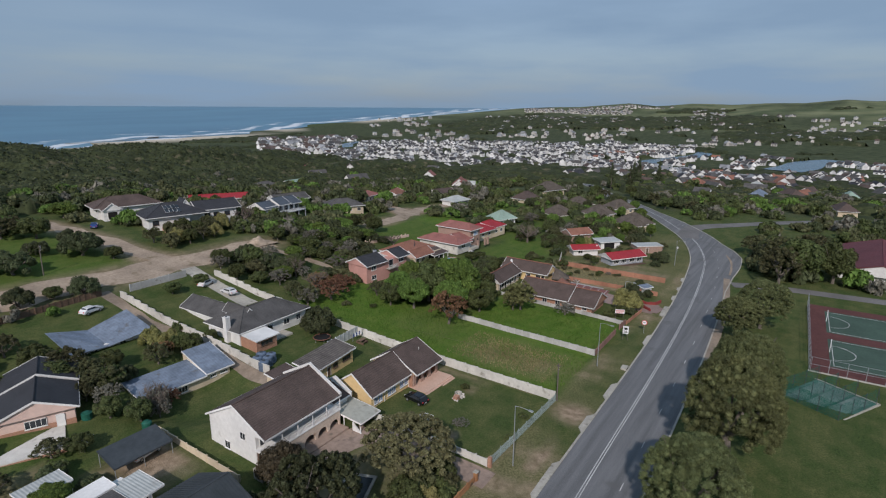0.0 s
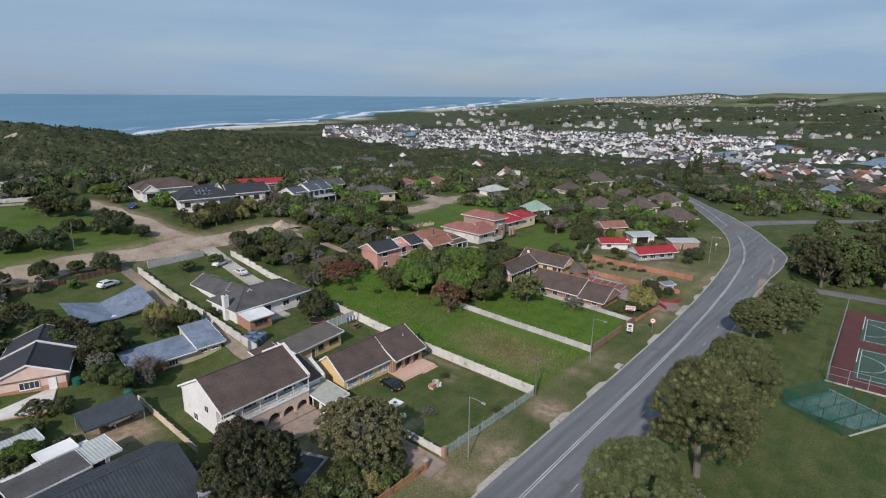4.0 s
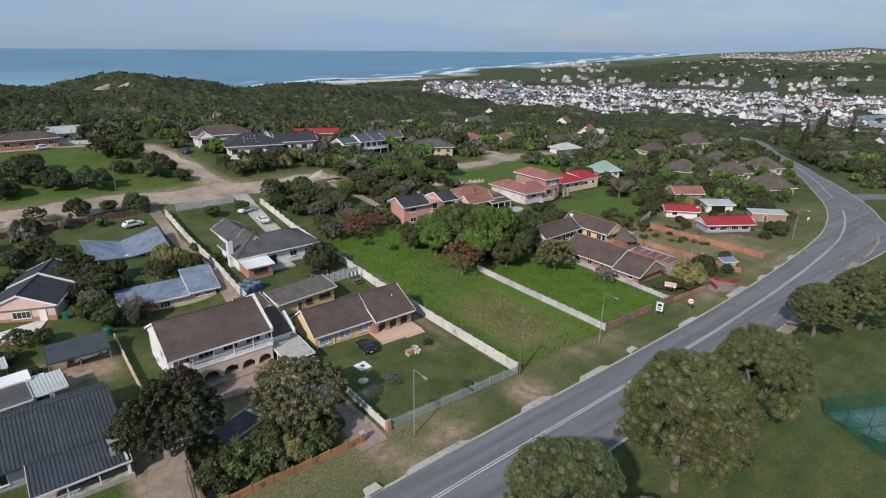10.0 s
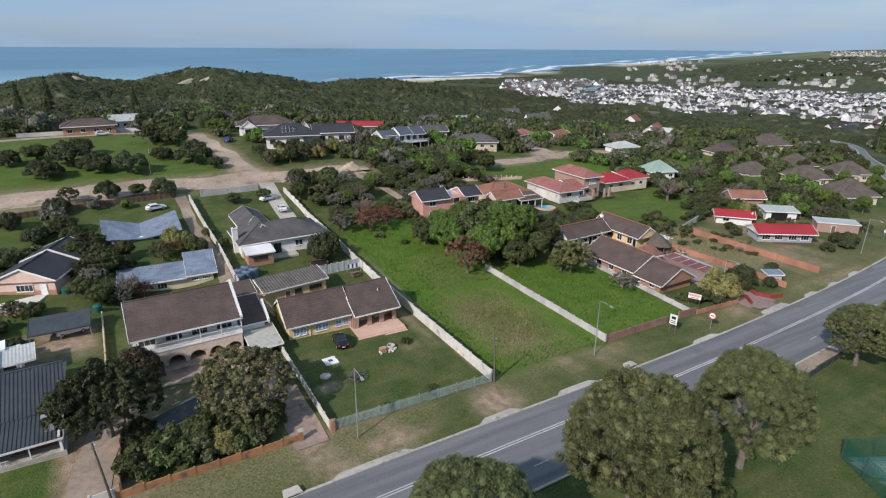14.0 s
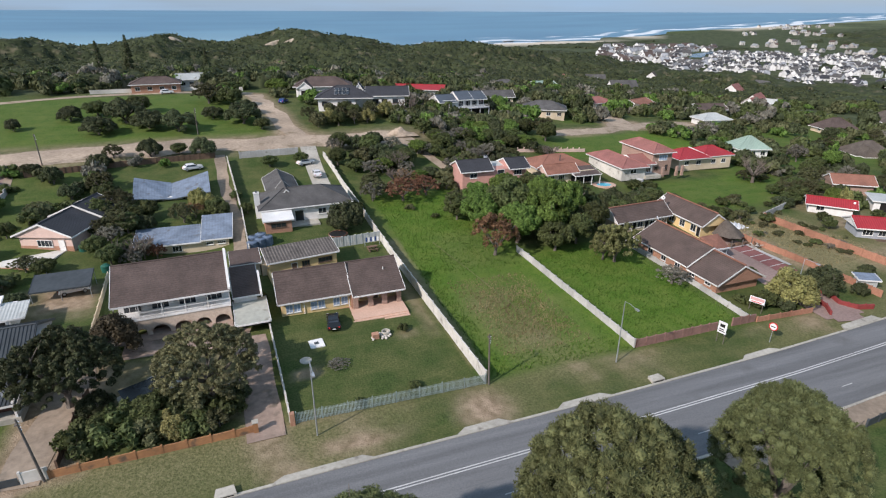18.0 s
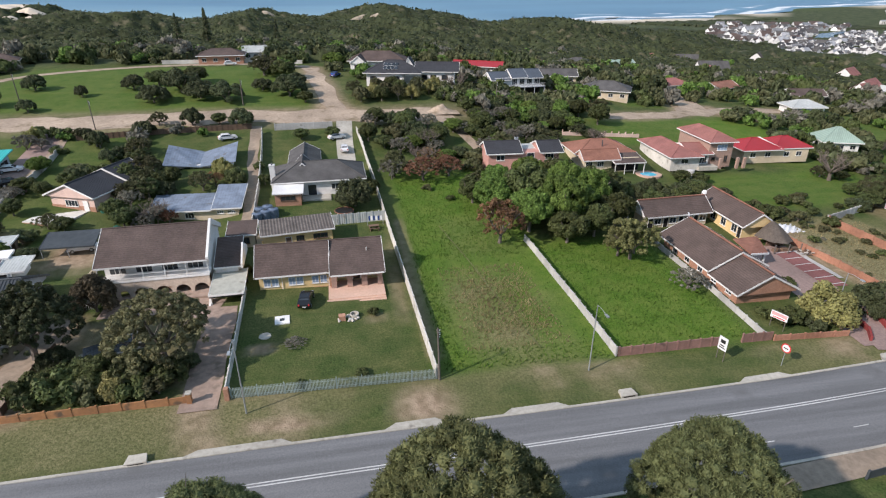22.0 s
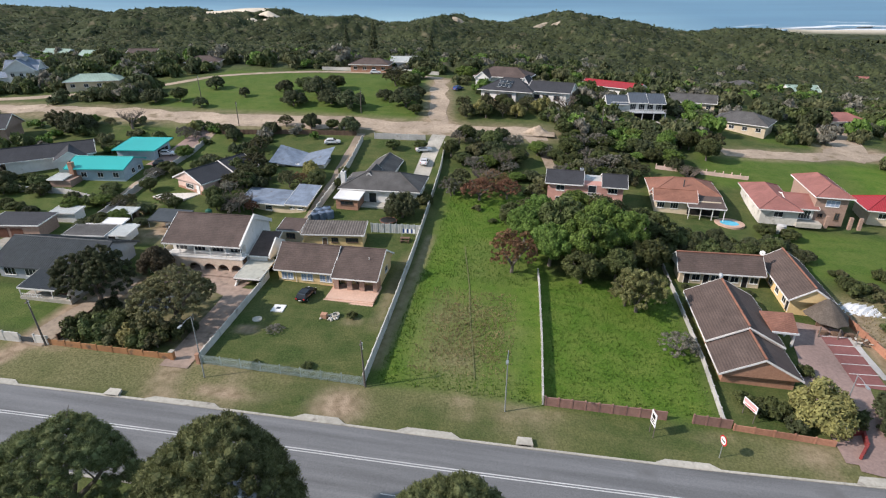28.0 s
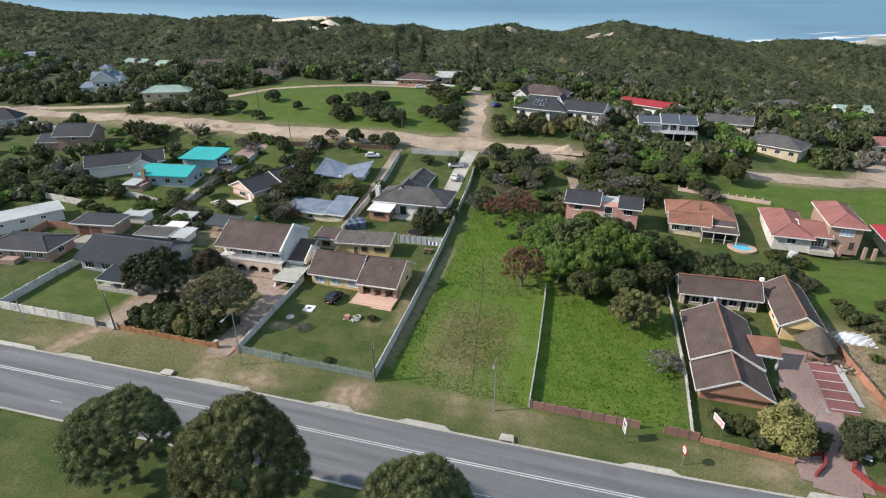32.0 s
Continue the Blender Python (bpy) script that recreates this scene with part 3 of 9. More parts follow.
dirt = np.clip(verge * np.clip(n2 * 1.6 - 0.45, 0, 1) * 0.6 + np.clip(1.4 - np.hypot((X + 2) / 3.2, (Y + 4) / 3.5), 0, 1)
               + np.clip(1.3 - off_line(X, Y, [(-26.4, 1), (-25.6, -4), (-24.2, -7.5)]) / 2.2, 0, 1) * (0.75 + 0.5 * n2) + np.clip(1.3 - off_line(X, Y, [(-48.7, -0.5), (-51.2, -8.6)]) / 1.7, 0, 1) * (0.75 + 0.5 * n2) + np.clip(1.2 - off_line(X, Y, [(-20, -4.5), (-5, -5)]) / 1.2, 0, 1) * (0.5 + n1)
               + in_rect(X, Y, -51, -43.5, -1, 19, 2) * (0.8 + 0.3 * n1) + in_rect(X, Y, -44, -28, 3, 17, 2) * (0.35 + 0.4 * n2) + in_rect(X, Y, -58, -47, 30, 40, 2) * (0.45 + 0.4 * n1) + in_rect(X, Y, -70, -60, 34, 46, 2) * (0.4 + 0.4 * n2) + np.clip(1.3 - np.hypot((X + 20.5) / 1.8, (Y - 8.5) / 1.2), 0, 1) + np.clip(1.2 - np.hypot((X + 6) / 2.0, (Y - 13.5) / 1.0), 0, 1) * 0.6
               + np.clip(1.3 - off_line(X, Y, DIRT_ROAD) / 7.5, 0, 1) * (0.65 + 0.6 * n2) + np.clip(1.3 - off_line(X, Y, DIRT_LANE) / 5, 0, 1) + np.clip(1.3 - off_line(X, Y, DIRT_TRACK) / 5, 0, 1) * (0.6 + 0.6 * n2)
               + in_rect(X, Y, -0.5, 1.1, 4, 44, 0.6) * 0.55 + in_rect(X, Y, -54, -48, 33, 39, 2) * 0.8 + in_rect(X, Y, 100, 118, 112, 124, 6) + in_rect(X, Y, 69.5, 75, 4, 34, 1.5) * (0.6 + 0.6 * n2) + in_rect(X, Y, 84, 112, 3, 30, 3) * np.clip(0.25 + 0.8 * n2, 0, 1) + in_rect(X, Y, 98, 130, 24, 46, 3) * np.clip(0.2 + 0.7 * n1, 0, 1)
               + in_rect(X, Y, -3.2, -1.2, 10, 40, 1) * np.clip(n2 + 0.3, 0, 1) * 0.5, 0, 1)
lush = np.clip(in_rect(X, Y, 1, 23, 1, 66, 3) * 1.0 + in_rect(X, Y, 23, 44, 2, 34, 3) * 1.0 + in_rect(X, Y, -105, -15, 106, 160, 6) * 0.55
               + in_rect(X, Y, -98, -57, 30, 96, 4) * 0.2 + in_rect(X, Y, 66, 115, 42, 62, 4) * 0.6 + in_rect(X, Y, -70, -50, 2, 12, 2) * 0.3
               + in_rect(X, Y, 100, 190, 60, 115, 8) * 0.5 + in_rect(X, Y, 62, 118, 82, 105, 3) * 0.6 + in_rect(X, Y, 84, 112, 118, 128, 3) * 0.5, 0, 1)
wood = np.clip(step((Y - 165) / 15) * (Y < 1000) + step((np.abs(X - 20) - 190) / 40) * (np.abs(Y) < 1700) * 0.9 + step((X - 1700) / 200), 0, 1)
wood = wood * (1 - in_rect(X, Y, 150, 260, -60, 20, 20))
pale = np.clip(blotch(X / 14, Y / 14, 1.0, 9) * 1.6 + 0.3 + 0.5 * step((X - 2700) / 500), 0, 1) * step((X - 1900) / 400)
shore = np.clip(1.2 - np.abs(coast(X) - 60 - Y) / (26 + 95 * np.exp(-((X - 900) / 260) ** 2)), 0, 1) * (X > -900) * (X < 3600)
sand = np.clip(shore * 1.8 + np.clip(1.5 - np.hypot((X + 300) / 42, (Y - 552) / 26), 0, 1), 0, 1)
for label, chan in (("soil", (dry, dirt, lush)), ("cover", (wood, pale, sand))):
    at = ground_mesh.color_attributes.new(label, "FLOAT_COLOR", "POINT")
    at.data.foreach_set("color", np.dstack([*chan, np.ones_like(X)]).reshape(-1).astype(np.float32))


def ground_material():
    m = bpy.data.materials.new("grass_and_soil")
    m.use_nodes = True
    n, l = m.node_tree.nodes, m.node_tree.links
    bs = n["Principled BSDF"]
    bs.inputs["Roughness"].default_value, bs.inputs["Specular IOR Level"].default_value = 0.95, 0.15
    geo = n.new("ShaderNodeNewGeometry")

    def noisy(scale, detail, a, b, lo=0.35, hi=0.65):
        t = n.new("ShaderNodeTexNoise")
        t.inputs["Scale"].default_value, t.inputs["Detail"].default_value = scale, detail
        l.new(geo.outputs["Position"], t.inputs["Vector"])
        r = n.new("ShaderNodeValToRGB")
        r.color_ramp.elements[0].position, r.color_ramp.elements[1].position = lo, hi
        r.color_ramp.elements[0].color, r.color_ramp.elements[1].color = (*a, 1), (*b, 1)
        l.new(t.outputs["Fac"], r.inputs["Fac"])
        return r.outputs["Color"], t.outputs["Fac"]

    def blend(fac, a, b):
        x = n.new("ShaderNodeMixRGB")
        l.new(fac, x.inputs[0])
        l.new(a, x.inputs[1])
        l.new(b, x.inputs[2])
        return x.outputs["Color"]

    streak = n.new("ShaderNodeMapping")
    streak.inputs["Rotation"].default_value, streak.inputs["Scale"].default_value = (0, 0, 0.35), (0.12, 1.0, 1.0)
    l.new(geo.outputs["Position"], streak.inputs["Vector"])

    def patchy(lo, hi, tone):
        """Fine blades in two tones, thin and worn in broad patches and along mown streaks."""
        fine, fac = noisy(4.5, 12, *lo, 0.33, 0.67)
        worn, _ = noisy(4.0, 12, *hi, 0.33, 0.67)
        wide = n.new("ShaderNodeTexNoise")
        wide.inputs["Scale"].default_value, wide.inputs["Detail"].default_value, wide.inputs["Roughness"].default_value = tone, 7, 0.62
        l.new(geo.outputs["Position"], wide.inputs["Vector"])
        mown = n.new("ShaderNodeTexNoise")
        mown.inputs["Scale"].default_value, mown.inputs["Detail"].default_value = 0.7, 5
        l.new(streak.outputs["Vector"], mown.inputs["Vector"])
        both = n.new("ShaderNodeMath")
        both.operation = "MULTIPLY_ADD"
        both.inputs[1].default_value = 0.35
        l.new(mown.outputs["Fac"], both.inputs[0])
        l.new(wide.outputs["Fac"], both.inputs[2])
        cut = n.new("ShaderNodeValToRGB")
        cut.color_ramp.elements[0].position, cut.color_ramp.elements[1].position = 0.56, 0.82
        l.new(both.outputs["Value"], cut.inputs["Fac"])
        return blend(cut.outputs["Color"], fine, worn), fac

    base, rough = patchy(((0.03, 0.052, 0.014), (0.072, 0.104, 0.029)), ((0.062, 0.078, 0.025), (0.128, 0.135, 0.05)), 0.22)
    lushc, _ = patchy(((0.04, 0.088, 0.01), (0.098, 0.178, 0.022)), ((0.07, 0.118, 0.018), (0.145, 0.195, 0.038)), 0.3)
    dryc, _ = noisy(3.2, 12, (0.1, 0.096, 0.042), (0.255, 0.222, 0.118), 0.32, 0.68)
    dirtc, _ = noisy(0.8, 8, (0.21, 0.155, 0.1), (0.37, 0.28, 0.195))
    woodc, _ = noisy(0.07, 10, (0.03, 0.042, 0.018), (0.08, 0.092, 0.045))
    palec, _ = noisy(0.006, 9, (0.075, 0.1, 0.045), (0.2, 0.21, 0.11))
    sandc, _ = noisy(0.1, 6, (0.52, 0.45, 0.35), (0.68, 0.6, 0.48))
    chans = []
    for label in ("soil", "cover"):
        at = n.new("ShaderNodeAttribute")
        at.attribute_name = label
        sep = n.new("ShaderNodeSeparateColor")
        l.new(at.outputs["Color"], sep.inputs["Color"])
        chans += [sep.outputs[k] for k in ("Red", "Green", "Blue")]
    col = blend(chans[2], base, lushc)
    col = blend(chans[0], col, dryc)
    col = blend(chans[1], col, dirtc)
    col = blend(chans[3], col, woodc)
    col = blend(chans[4], col, palec)
    col = blend(chans[5], col, sandc)
    l.new(col, bs.inputs["Base Color"])
    bn = n.new("ShaderNodeBump")
    bn.inputs["Strength"].default_value, bn.inputs["Distance"].default_value = 0.8, 0.12
    l.new(rough, bn.inputs["Height"])
    l.new(bn.outputs["Normal"], bs.inputs["Normal"])
    return m


def field_side(x):
    """The road's width on its field side: broad along the plots, narrow past the junction."""
    return float(np.interp(x, [88, 105, 118, 132, 141, 153, 168, 190, 200, 215], [7.0, 8.5, 10.5, 12.4, 11.5, 9.2, 8.6, 7.0, 5.6, 4.0]))


GROUND = ground_material()
solo("ground", ground_mesh, GROUND, "grassy sloping ground with dry verges, bare soil and dark scrub", "ground", "structure")
solo("road", ribbon("road", ROAD, 4.4, field_side, 0.02, 2.0, 6), ASPHALT, "grey asphalt road with a double white centre line", "road", "structure")
solo("side_road", ribbon("side_road", SIDE_ROAD, 4.0, 4.0, 0.035, 2.0, 4), ASPHALT_PALE, "worn asphalt side road joining the main road", "road", "structure")
dirt_road = solo("dirt_road", ribbon("dirt_road", DIRT_ROAD, 4.6, lambda x: 3.0 + 2.2 * min(1, max(0, (x + 105) / 50)), 0.05, 1.2, 8, 2.2), DIRT, "pale sandy dirt road with ragged edges", "road", "structure")
solo("dirt_track", ribbon("dirt_track", DIRT_TRACK, 3.0, 3.2, 0.06, 1.2, 6, 1.4), DIRT, "pale sandy track past the pink roofs", "road", "structure")
solo("dirt_lane", ribbon("dirt_lane", DIRT_LANE, 2.6, 3.0, 0.07, 1.2, 6, 1.2), DIRT, "sandy lane climbing from the dirt road", "road", "structure")
solo("court_street", ribbon("court_street", COURT_STREET, 2.6, 2.6, 0.04, 2.0, 3), ASPHALT_PALE, "narrow worn asphalt street beside the courts", "road", "structure")
solo("hill_road", ribbon("hill_road", HILL_ROAD, 2.0, 2.0, 0.05, 2.0, 3, 0.5), DIRT, "narrow sandy road above the grass field", "road", "structure")
solo("road_far", ribbon("road_far", [(-240, 92), (-205, 100), (-186, 110)], 3, 3, 0.06, 2, 3, 0.6), DRIVE, "paved road between houses", "road", "structure")
for k, (a, b) in enumerate(((0.10, 0.24), (-0.24, -0.10))):
    solo("centre_line", ribbon("centre_line", ROAD, b, -a, 0.03, 1.5, 1), PAINT_ROAD, "worn white centre line on asphalt", "road marking", "structure", "centre lines")
line_pts = smooth_line(ROAD, 1.0)
bm = bmesh.new()
for i in range(150, len(line_pts) - 300, 12):
    p, q = line_pts[i], line_pts[i + 2]
    d = (q - p) / np.hypot(*(q - p))
    nn = np.array([-d[1], d[0]])
    c = [p - nn * 4.3, q - nn * 4.3, q - nn * 4.2, p - nn * 4.2]
    bm.faces.new([bm.verts.new((*v, gz(*v) + 0.032)) for v in c])
solo("lane_dashes", bm, PAINT_ROAD, "faint white dashes beside the near lane", "road marking", "structure")
for side, off in (("house", 4.55), ("field", -7.15)):
    line = smooth_line(ROAD, 1.5)
    d = np.gradient(line, axis=0)
    d /= np.hypot(*d.T)[:, None]
    wide = np.array([off if off > 0 else -field_side(p[0]) - 0.15 for p in line])
    c = line + np.stack([-d[:, 1], d[:, 0]], 1) * wide[:, None]
    nrm = np.stack([-d[:, 1], d[:, 0]], 1)
    z = land(c[:, 0], c[:, 1])
    prof = [(-0.15, 0.0), (-0.15, 0.11), (0.15, 0.11), (0.15, -0.1)]
    P = np.stack([np.column_stack([c + nrm * u, z + v]) for u, v in prof], 1)
    solo("kerb_" + side, grid_mesh("kerb", P, smooth=False), CONCRETE, "weathered concrete road kerb", "kerb", "structure")


def apron(x0, x1, depth, y_in=0.0):
    c = [(x, float(np.interp(x, [p[0] for p in ROAD], [p[1] for p in ROAD])) + 4.45) for x in (x0, x1)]
    pts = [(c[0][0] - 0.9, c[0][1]), (c[1][0] + 0.9, c[1][1]), (c[1][0] - 0.6, c[1][1] + depth * 0.8), (c[0][0] + 0.6, c[0][1] + depth * 0.8)]
    bm = solid(bmesh.new(), [(x, y, gz(x, y) + (0.118 if k < 2 else 0.05)) for k, (x, y) in enumerate(pts)], 0.2)
    solo("kerb_apron", bm, CONCRETE, "pale concrete driveway apron at the kerb", "apron", "structure", "kerb aprons")


for x0, x1, dep in ((-62, -54, 1.1), (-49, -43.5, 1.2), (-25.5, -16.5, 1.2), (-6.2, -0.8, 1.4), (6.5, 13, 1.3), (36, 42, 1.2), (72, 76, 1.2), (82, 85, 1.0), (92, 96, 1.2)):
    apron(x0, x1, dep)
bm = solid(bmesh.new(), [(x, y, gz(x, y) + 0.16) for x, y in ((56.4, -4.9), (65.2, -4.3), (64.6, -3.2), (57.2, -3.7))], 0.25)
solo("motel_apron", bm, CONCRETE, "pale concrete kerb ramp at the motel entrance", "apron", "structure")
for sx, sy in ((20.9, -5.7), (-30.2, -7.6)):
    z = gz(sx, sy)
    ob = thing("drain_inlet", "concrete storm drain inlet block at the kerb", "drain inlet", sx, sy, z, 2, "drain inlets")
    part("block", solid(bmesh.new(), [(-1.0, -0.5, 0.32), (1.0, -0.5, 0.32), (0.8, 0.6, 0.36), (-0.8, 0.6, 0.36)], 0.36), CONCRETE, ob)
    part("slot", boxed(-0.7, 0.7, -0.53, -0.48, 0.06, 0.2), DARK, ob, "dark drain slot")
solo("lay_by", ribbon("lay_by", [(18, -20.2), (34, -19.3), (46, -18.4)], 1.4, 1.4, 0.06, 1.5, 2), GRAVEL, "worn gravelled footway beside the road", "pavement", "structure")
solo("footway", ribbon("footway", [(46, -18.2), (80, -15.8), (104, -12.8)], 0.9, 0.9, 0.06, 1.5, 2), GRAVEL, "narrow gravelled footway under the pines", "pavement", "structure")
solo("yard_drive", ribbon("yard_drive", [(-25.9, -1.5), (-26.2, 8), (-26.4, 19)], 2.1, 1.9, 0.05, 0.8, 4, 0.3), DRIVE, "brown brick driveway with stains", "driveway", "structure")
solo("yard_court", ribbon("yard_court", [(-27, 18.5), (-33, 20), (-42, 20.5)], 2.6, 2.6, 0.055, 0.8, 4, 0.6), DRIVE, "paved forecourt in front of the arcade", "driveway", "structure")
solo("gravel_drive", ribbon("gravel_drive", [(-48.5, -1), (-48, 5), (-46.5, 12), (-47, 18)], 1.8, 2.2, 0.06, 0.8, 4, 0.5), GRAVEL, "sandy drive beside the dark-roofed house", "driveway", "structure")
solo("upper_drive", ribbon("upper_drive", [(-7.6, 72), (-7.8, 84), (-7.4, 97)], 2.0, 2.0, 0.06, 0.9, 3), CONCRETE, "pale concrete driveway climbing to the dirt road", "driveway", "structure")
solo("side_lane", ribbon("side_lane", [(-26.6, 42), (-26.8, 60), (-28.5, 80), (-29, 94)], 1.3, 1.1, 0.06, 0.9, 3, 0.4), GRAVEL, "narrow lane between boundary walls", "driveway", "structure")
solo("brick_yard", ribbon("brick_yard", [(-80, 24.4), (-76, 23.4), (-71.5, 22.5)], 2.6, 2.6, 0.06, 0.8, 4, 0.5), CONCRETE, "stained concrete yard between brick buildings", "driveway", "structure")
solo("teal_lane", ribbon("teal_lane", [(-66, 36), (-69, 44), (-71.5, 62), (-71.5, 84), (-73, 94)], 1.7, 1.7, 0.06, 0.9, 3, 0.5), DIRT, "sandy lane between two plots", "driveway", "structure")
solo("teal_court", ribbon("teal_court", [(-74.5, 66), (-74.5, 78), (-73.6, 93)], 2.4, 2.4, 0.07, 0.9, 3, 0.4), PAVING, "red brick driveway beside the turquoise roof", "driveway", "structure")
solo("motel_yard", ribbon("motel_yard", [(60.5, -2), (61, 10), (63, 20), (64, 27)], 3.8, 4.2, 0.06, 0.9, 4, 0.2), PAVING, "dark red brick paved motel yard", "driveway", "structure")
solo("sand_track", ribbon("sand_track", [(104, 111), (110, 123), (112, 137), (118, 152)], 5.0, 5.0, 0.06, 1.2, 5, 1.4), DIRT, "sandy track turning up between trees", "road", "structure")

solo("splitter_strip", ribbon("splitter_strip", [(137, -8.2), (127, -11.0), (118, -12.2), (109, -13.0)], 0.3, 0.3, 0.05, 1.5, 2, 0.2), GRAVEL, "worn concrete strip at the road junction", "kerb", "structure")
solo("pink_house_drive", ribbon("pink_house_drive", [(17, 101), (21, 92), (23.6, 84), (24.6, 74)], 1.3, 1.3, 0.06, 0.9, 3, 0.5), DIRT, "sandy drive down to the pink house", "driveway", "structure")
# the parking bays of the motel
solo("bay_paving", ribbon("bay_paving", [(66.0, 12.4), (66.2, 18), (66.2, 24.2)], 2.0, 2.0, 0.09, 0.9, 3), BAY_RED, "dark red paved parking bays", "driveway", "structure")
for k in range(6):
    x, y = 64.3, 12.9 + 2.2 * k
    solo("bay_line", solid(bmesh.new(), [(x, y, gz(x, y) + 0.13), (x + 3.9, y + 0.3, gz(x + 4, y) + 0.13), (x + 3.9, y + 0.44, gz(x + 4, y) + 0.13), (x, y + 0.14, gz(x, y) + 0.13)], 0.03), PAINT_ROAD, "white painted parking bay line", "road marking", "structure", "bay lines")
solo("stone_strip", ribbon("stone_strip", [(68.7, 14.5), (68.6, 19), (68.5, 24.3)], 0.45, 0.45, 0.16, 0.5, 2, 0.2), WALL_GREY, "strip of grey stones beside the parking bays", "kerb", "structure")
solo("entrance_paving", ribbon("entrance_paving", [(60.4, -3.4), (61.2, 0.5), (62.4, 4.0), (62.7, 7.0)], 2.7, 2.5, 0.11, 0.8, 4), PAVING, "grey-pink brick paved motel entrance", "driveway", "structure")
solo("trodden_path", ribbon("trodden_path", [(7.6, 41), (10.2, 27.3), (11.8, 16.4), (13.3, 7.9), (13.9, 4)], 0.08, 0.08, 0.12, 1.0, 2, 0.04), PATH, "narrow trodden path through tall grass", "path", "structure")


def sea_material():
    m = bpy.data.materials.new("sea_water")
    m.use_nodes = True
    n, l = m.node_tree.nodes, m.node_tree.links
    bs = n["Principled BSDF"]
    bs.inputs["Roughness"].default_value, bs.inputs["Specular IOR Level"].default_value = 0.35, 0.35
    geo = n.new("ShaderNodeNewGeometry")
    mp = n.new("ShaderNodeMapping")
    mp.inputs["Scale"].default_value = (0.35, 1.0, 1.0)
    l.new(geo.outputs["Position"], mp.inputs["Vector"])
    t1, t2 = n.new("ShaderNodeTexNoise"), n.new("ShaderNodeTexNoise")
    t1.inputs["Scale"].default_value, t1.inputs["Detail"].default_value = 0.004, 6
    t2.inputs["Scale"].default_value, t2.inputs["Detail"].default_value = 0.03, 8
    for t in (t1, t2):
        l.new(mp.outputs["Vector"], t.inputs["Vector"])
    r = n.new("ShaderNodeValToRGB")
    r.color_ramp.elements[0].position, r.color_ramp.elements[1].position = 0.3, 0.7
    r.color_ramp.elements[0].color, r.color_ramp.elements[1].color = (0.055, 0.152, 0.24, 1), (0.095, 0.23, 0.318, 1)
    l.new(t1.outputs["Fac"], r.inputs["Fac"])
    at = n.new("ShaderNodeAttribute")
    at.attribute_name = "surf"
    sep = n.new("ShaderNodeSeparateColor")
    l.new(at.outputs["Color"], sep.inputs["Color"])
    shallow = n.new("ShaderNodeMixRGB")
    shallow.inputs[2].default_value = (0.36, 0.56, 0.58, 1)
    l.new(sep.outputs["Green"], shallow.inputs[0])
    l.new(r.outputs["Color"], shallow.inputs[1])
    add = n.new("ShaderNodeMath")
    add.operation = "MULTIPLY_ADD"
    add.inputs[1].default_value = 0.62
    l.new(sep.outputs["Red"], add.inputs[0])
    l.new(t2.outputs["Fac"], add.inputs[2])
    cut = n.new("ShaderNodeValToRGB")
    cut.color_ramp.elements[0].position, cut.color_ramp.elements[1].position = 0.80, 0.92
    l.new(add.outputs["Value"], cut.inputs["Fac"])
    mix = n.new("ShaderNodeMixRGB")
    mix.inputs[2].default_value = (0.75, 0.76, 0.76, 1)
    l.new(cut.outputs["Color"], mix.inputs[0])
    l.new(shallow.outputs["Color"], mix.inputs[1])
    l.new(mix.outputs["Color"], bs.inputs["Base Color"])
    bn = n.new("ShaderNodeBump")
    bn.inputs["Strength"].default_value, bn.inputs["Distance"].default_value = 0.35, 1.0
    l.new(t2.outputs["Fac"], bn.inputs["Height"])
    l.new(bn.outputs["Normal"], bs.inputs["Normal"])
    return m


sx = np.linspace(-4300, 4750, 220)
sv = np.r_[-60, np.linspace(-30, 420, 60), 480 * 1.09 ** np.arange(26)]
SX, SV = np.meshgrid(sx, sv)
SY = coast(SX) + SV
reach = np.sqrt(np.maximum(4880.0 ** 2 - SX ** 2, 0))
SY = np.minimum(SY, np.maximum(reach, coast(SX) - 60))
sea_mesh = grid_mesh("sea", np.dstack([SX, SY, sea_level(SX, SY)]))
surf = np.clip(1 - SV / 330, 0, 1) * (0.5 + 0.5 * np.sin(SV / 21 + 2.5 * np.sin(SX / 160) + np.sin(SX / 47))) * (SX > -600)
at = sea_mesh.color_attributes.new("surf", "FLOAT_COLOR", "POINT")
at.data.foreach_set("color", np.dstack([surf, np.clip(1 - SV / 1500, 0, 1) * np.clip((550 - SX) / 750, 0.0, 1), surf, np.ones_like(surf)]).reshape(-1).astype(np.float32))
SEA = sea_material()
solo("sea", sea_mesh, SEA, "blue-grey sea with white breakers along the beach", "sea", "structure")
for name, pts, w in (("lagoon", [(830, 850), (920, 930), (1000, 1000), (1090, 1040)], 14), ("river", [(840, 150), (900, 205), (985, 235), (1060, 215), (1160, 185), (1290, 190)], 17), ("harbour", [(960, 20), (1030, 0), (1120, -10), (1230, -60)], 30)):
    solo(name, ribbon(name, pts, w, w, 1.2, 20, 6, 6), RIVER, "calm blue river water among the white houses", "water", "structure")
solo("sand_bank", ribbon("sand_bank", [(1361, 363), (1440, 290), (1485, 200)], 14, 14, 1.3, 20, 3, 8), SAND, "pale sand bank beside the river", "sand", "structure")
pier = [(560, 1560), (700, 1590), (860, 1600), (960, 1560)]
solo("breakwater", ribbon("breakwater", pier, 5, 5, 3.0, 8, 3, 3), CONCRETE, "long dark breakwater at the river mouth", "breakwater", "structure")

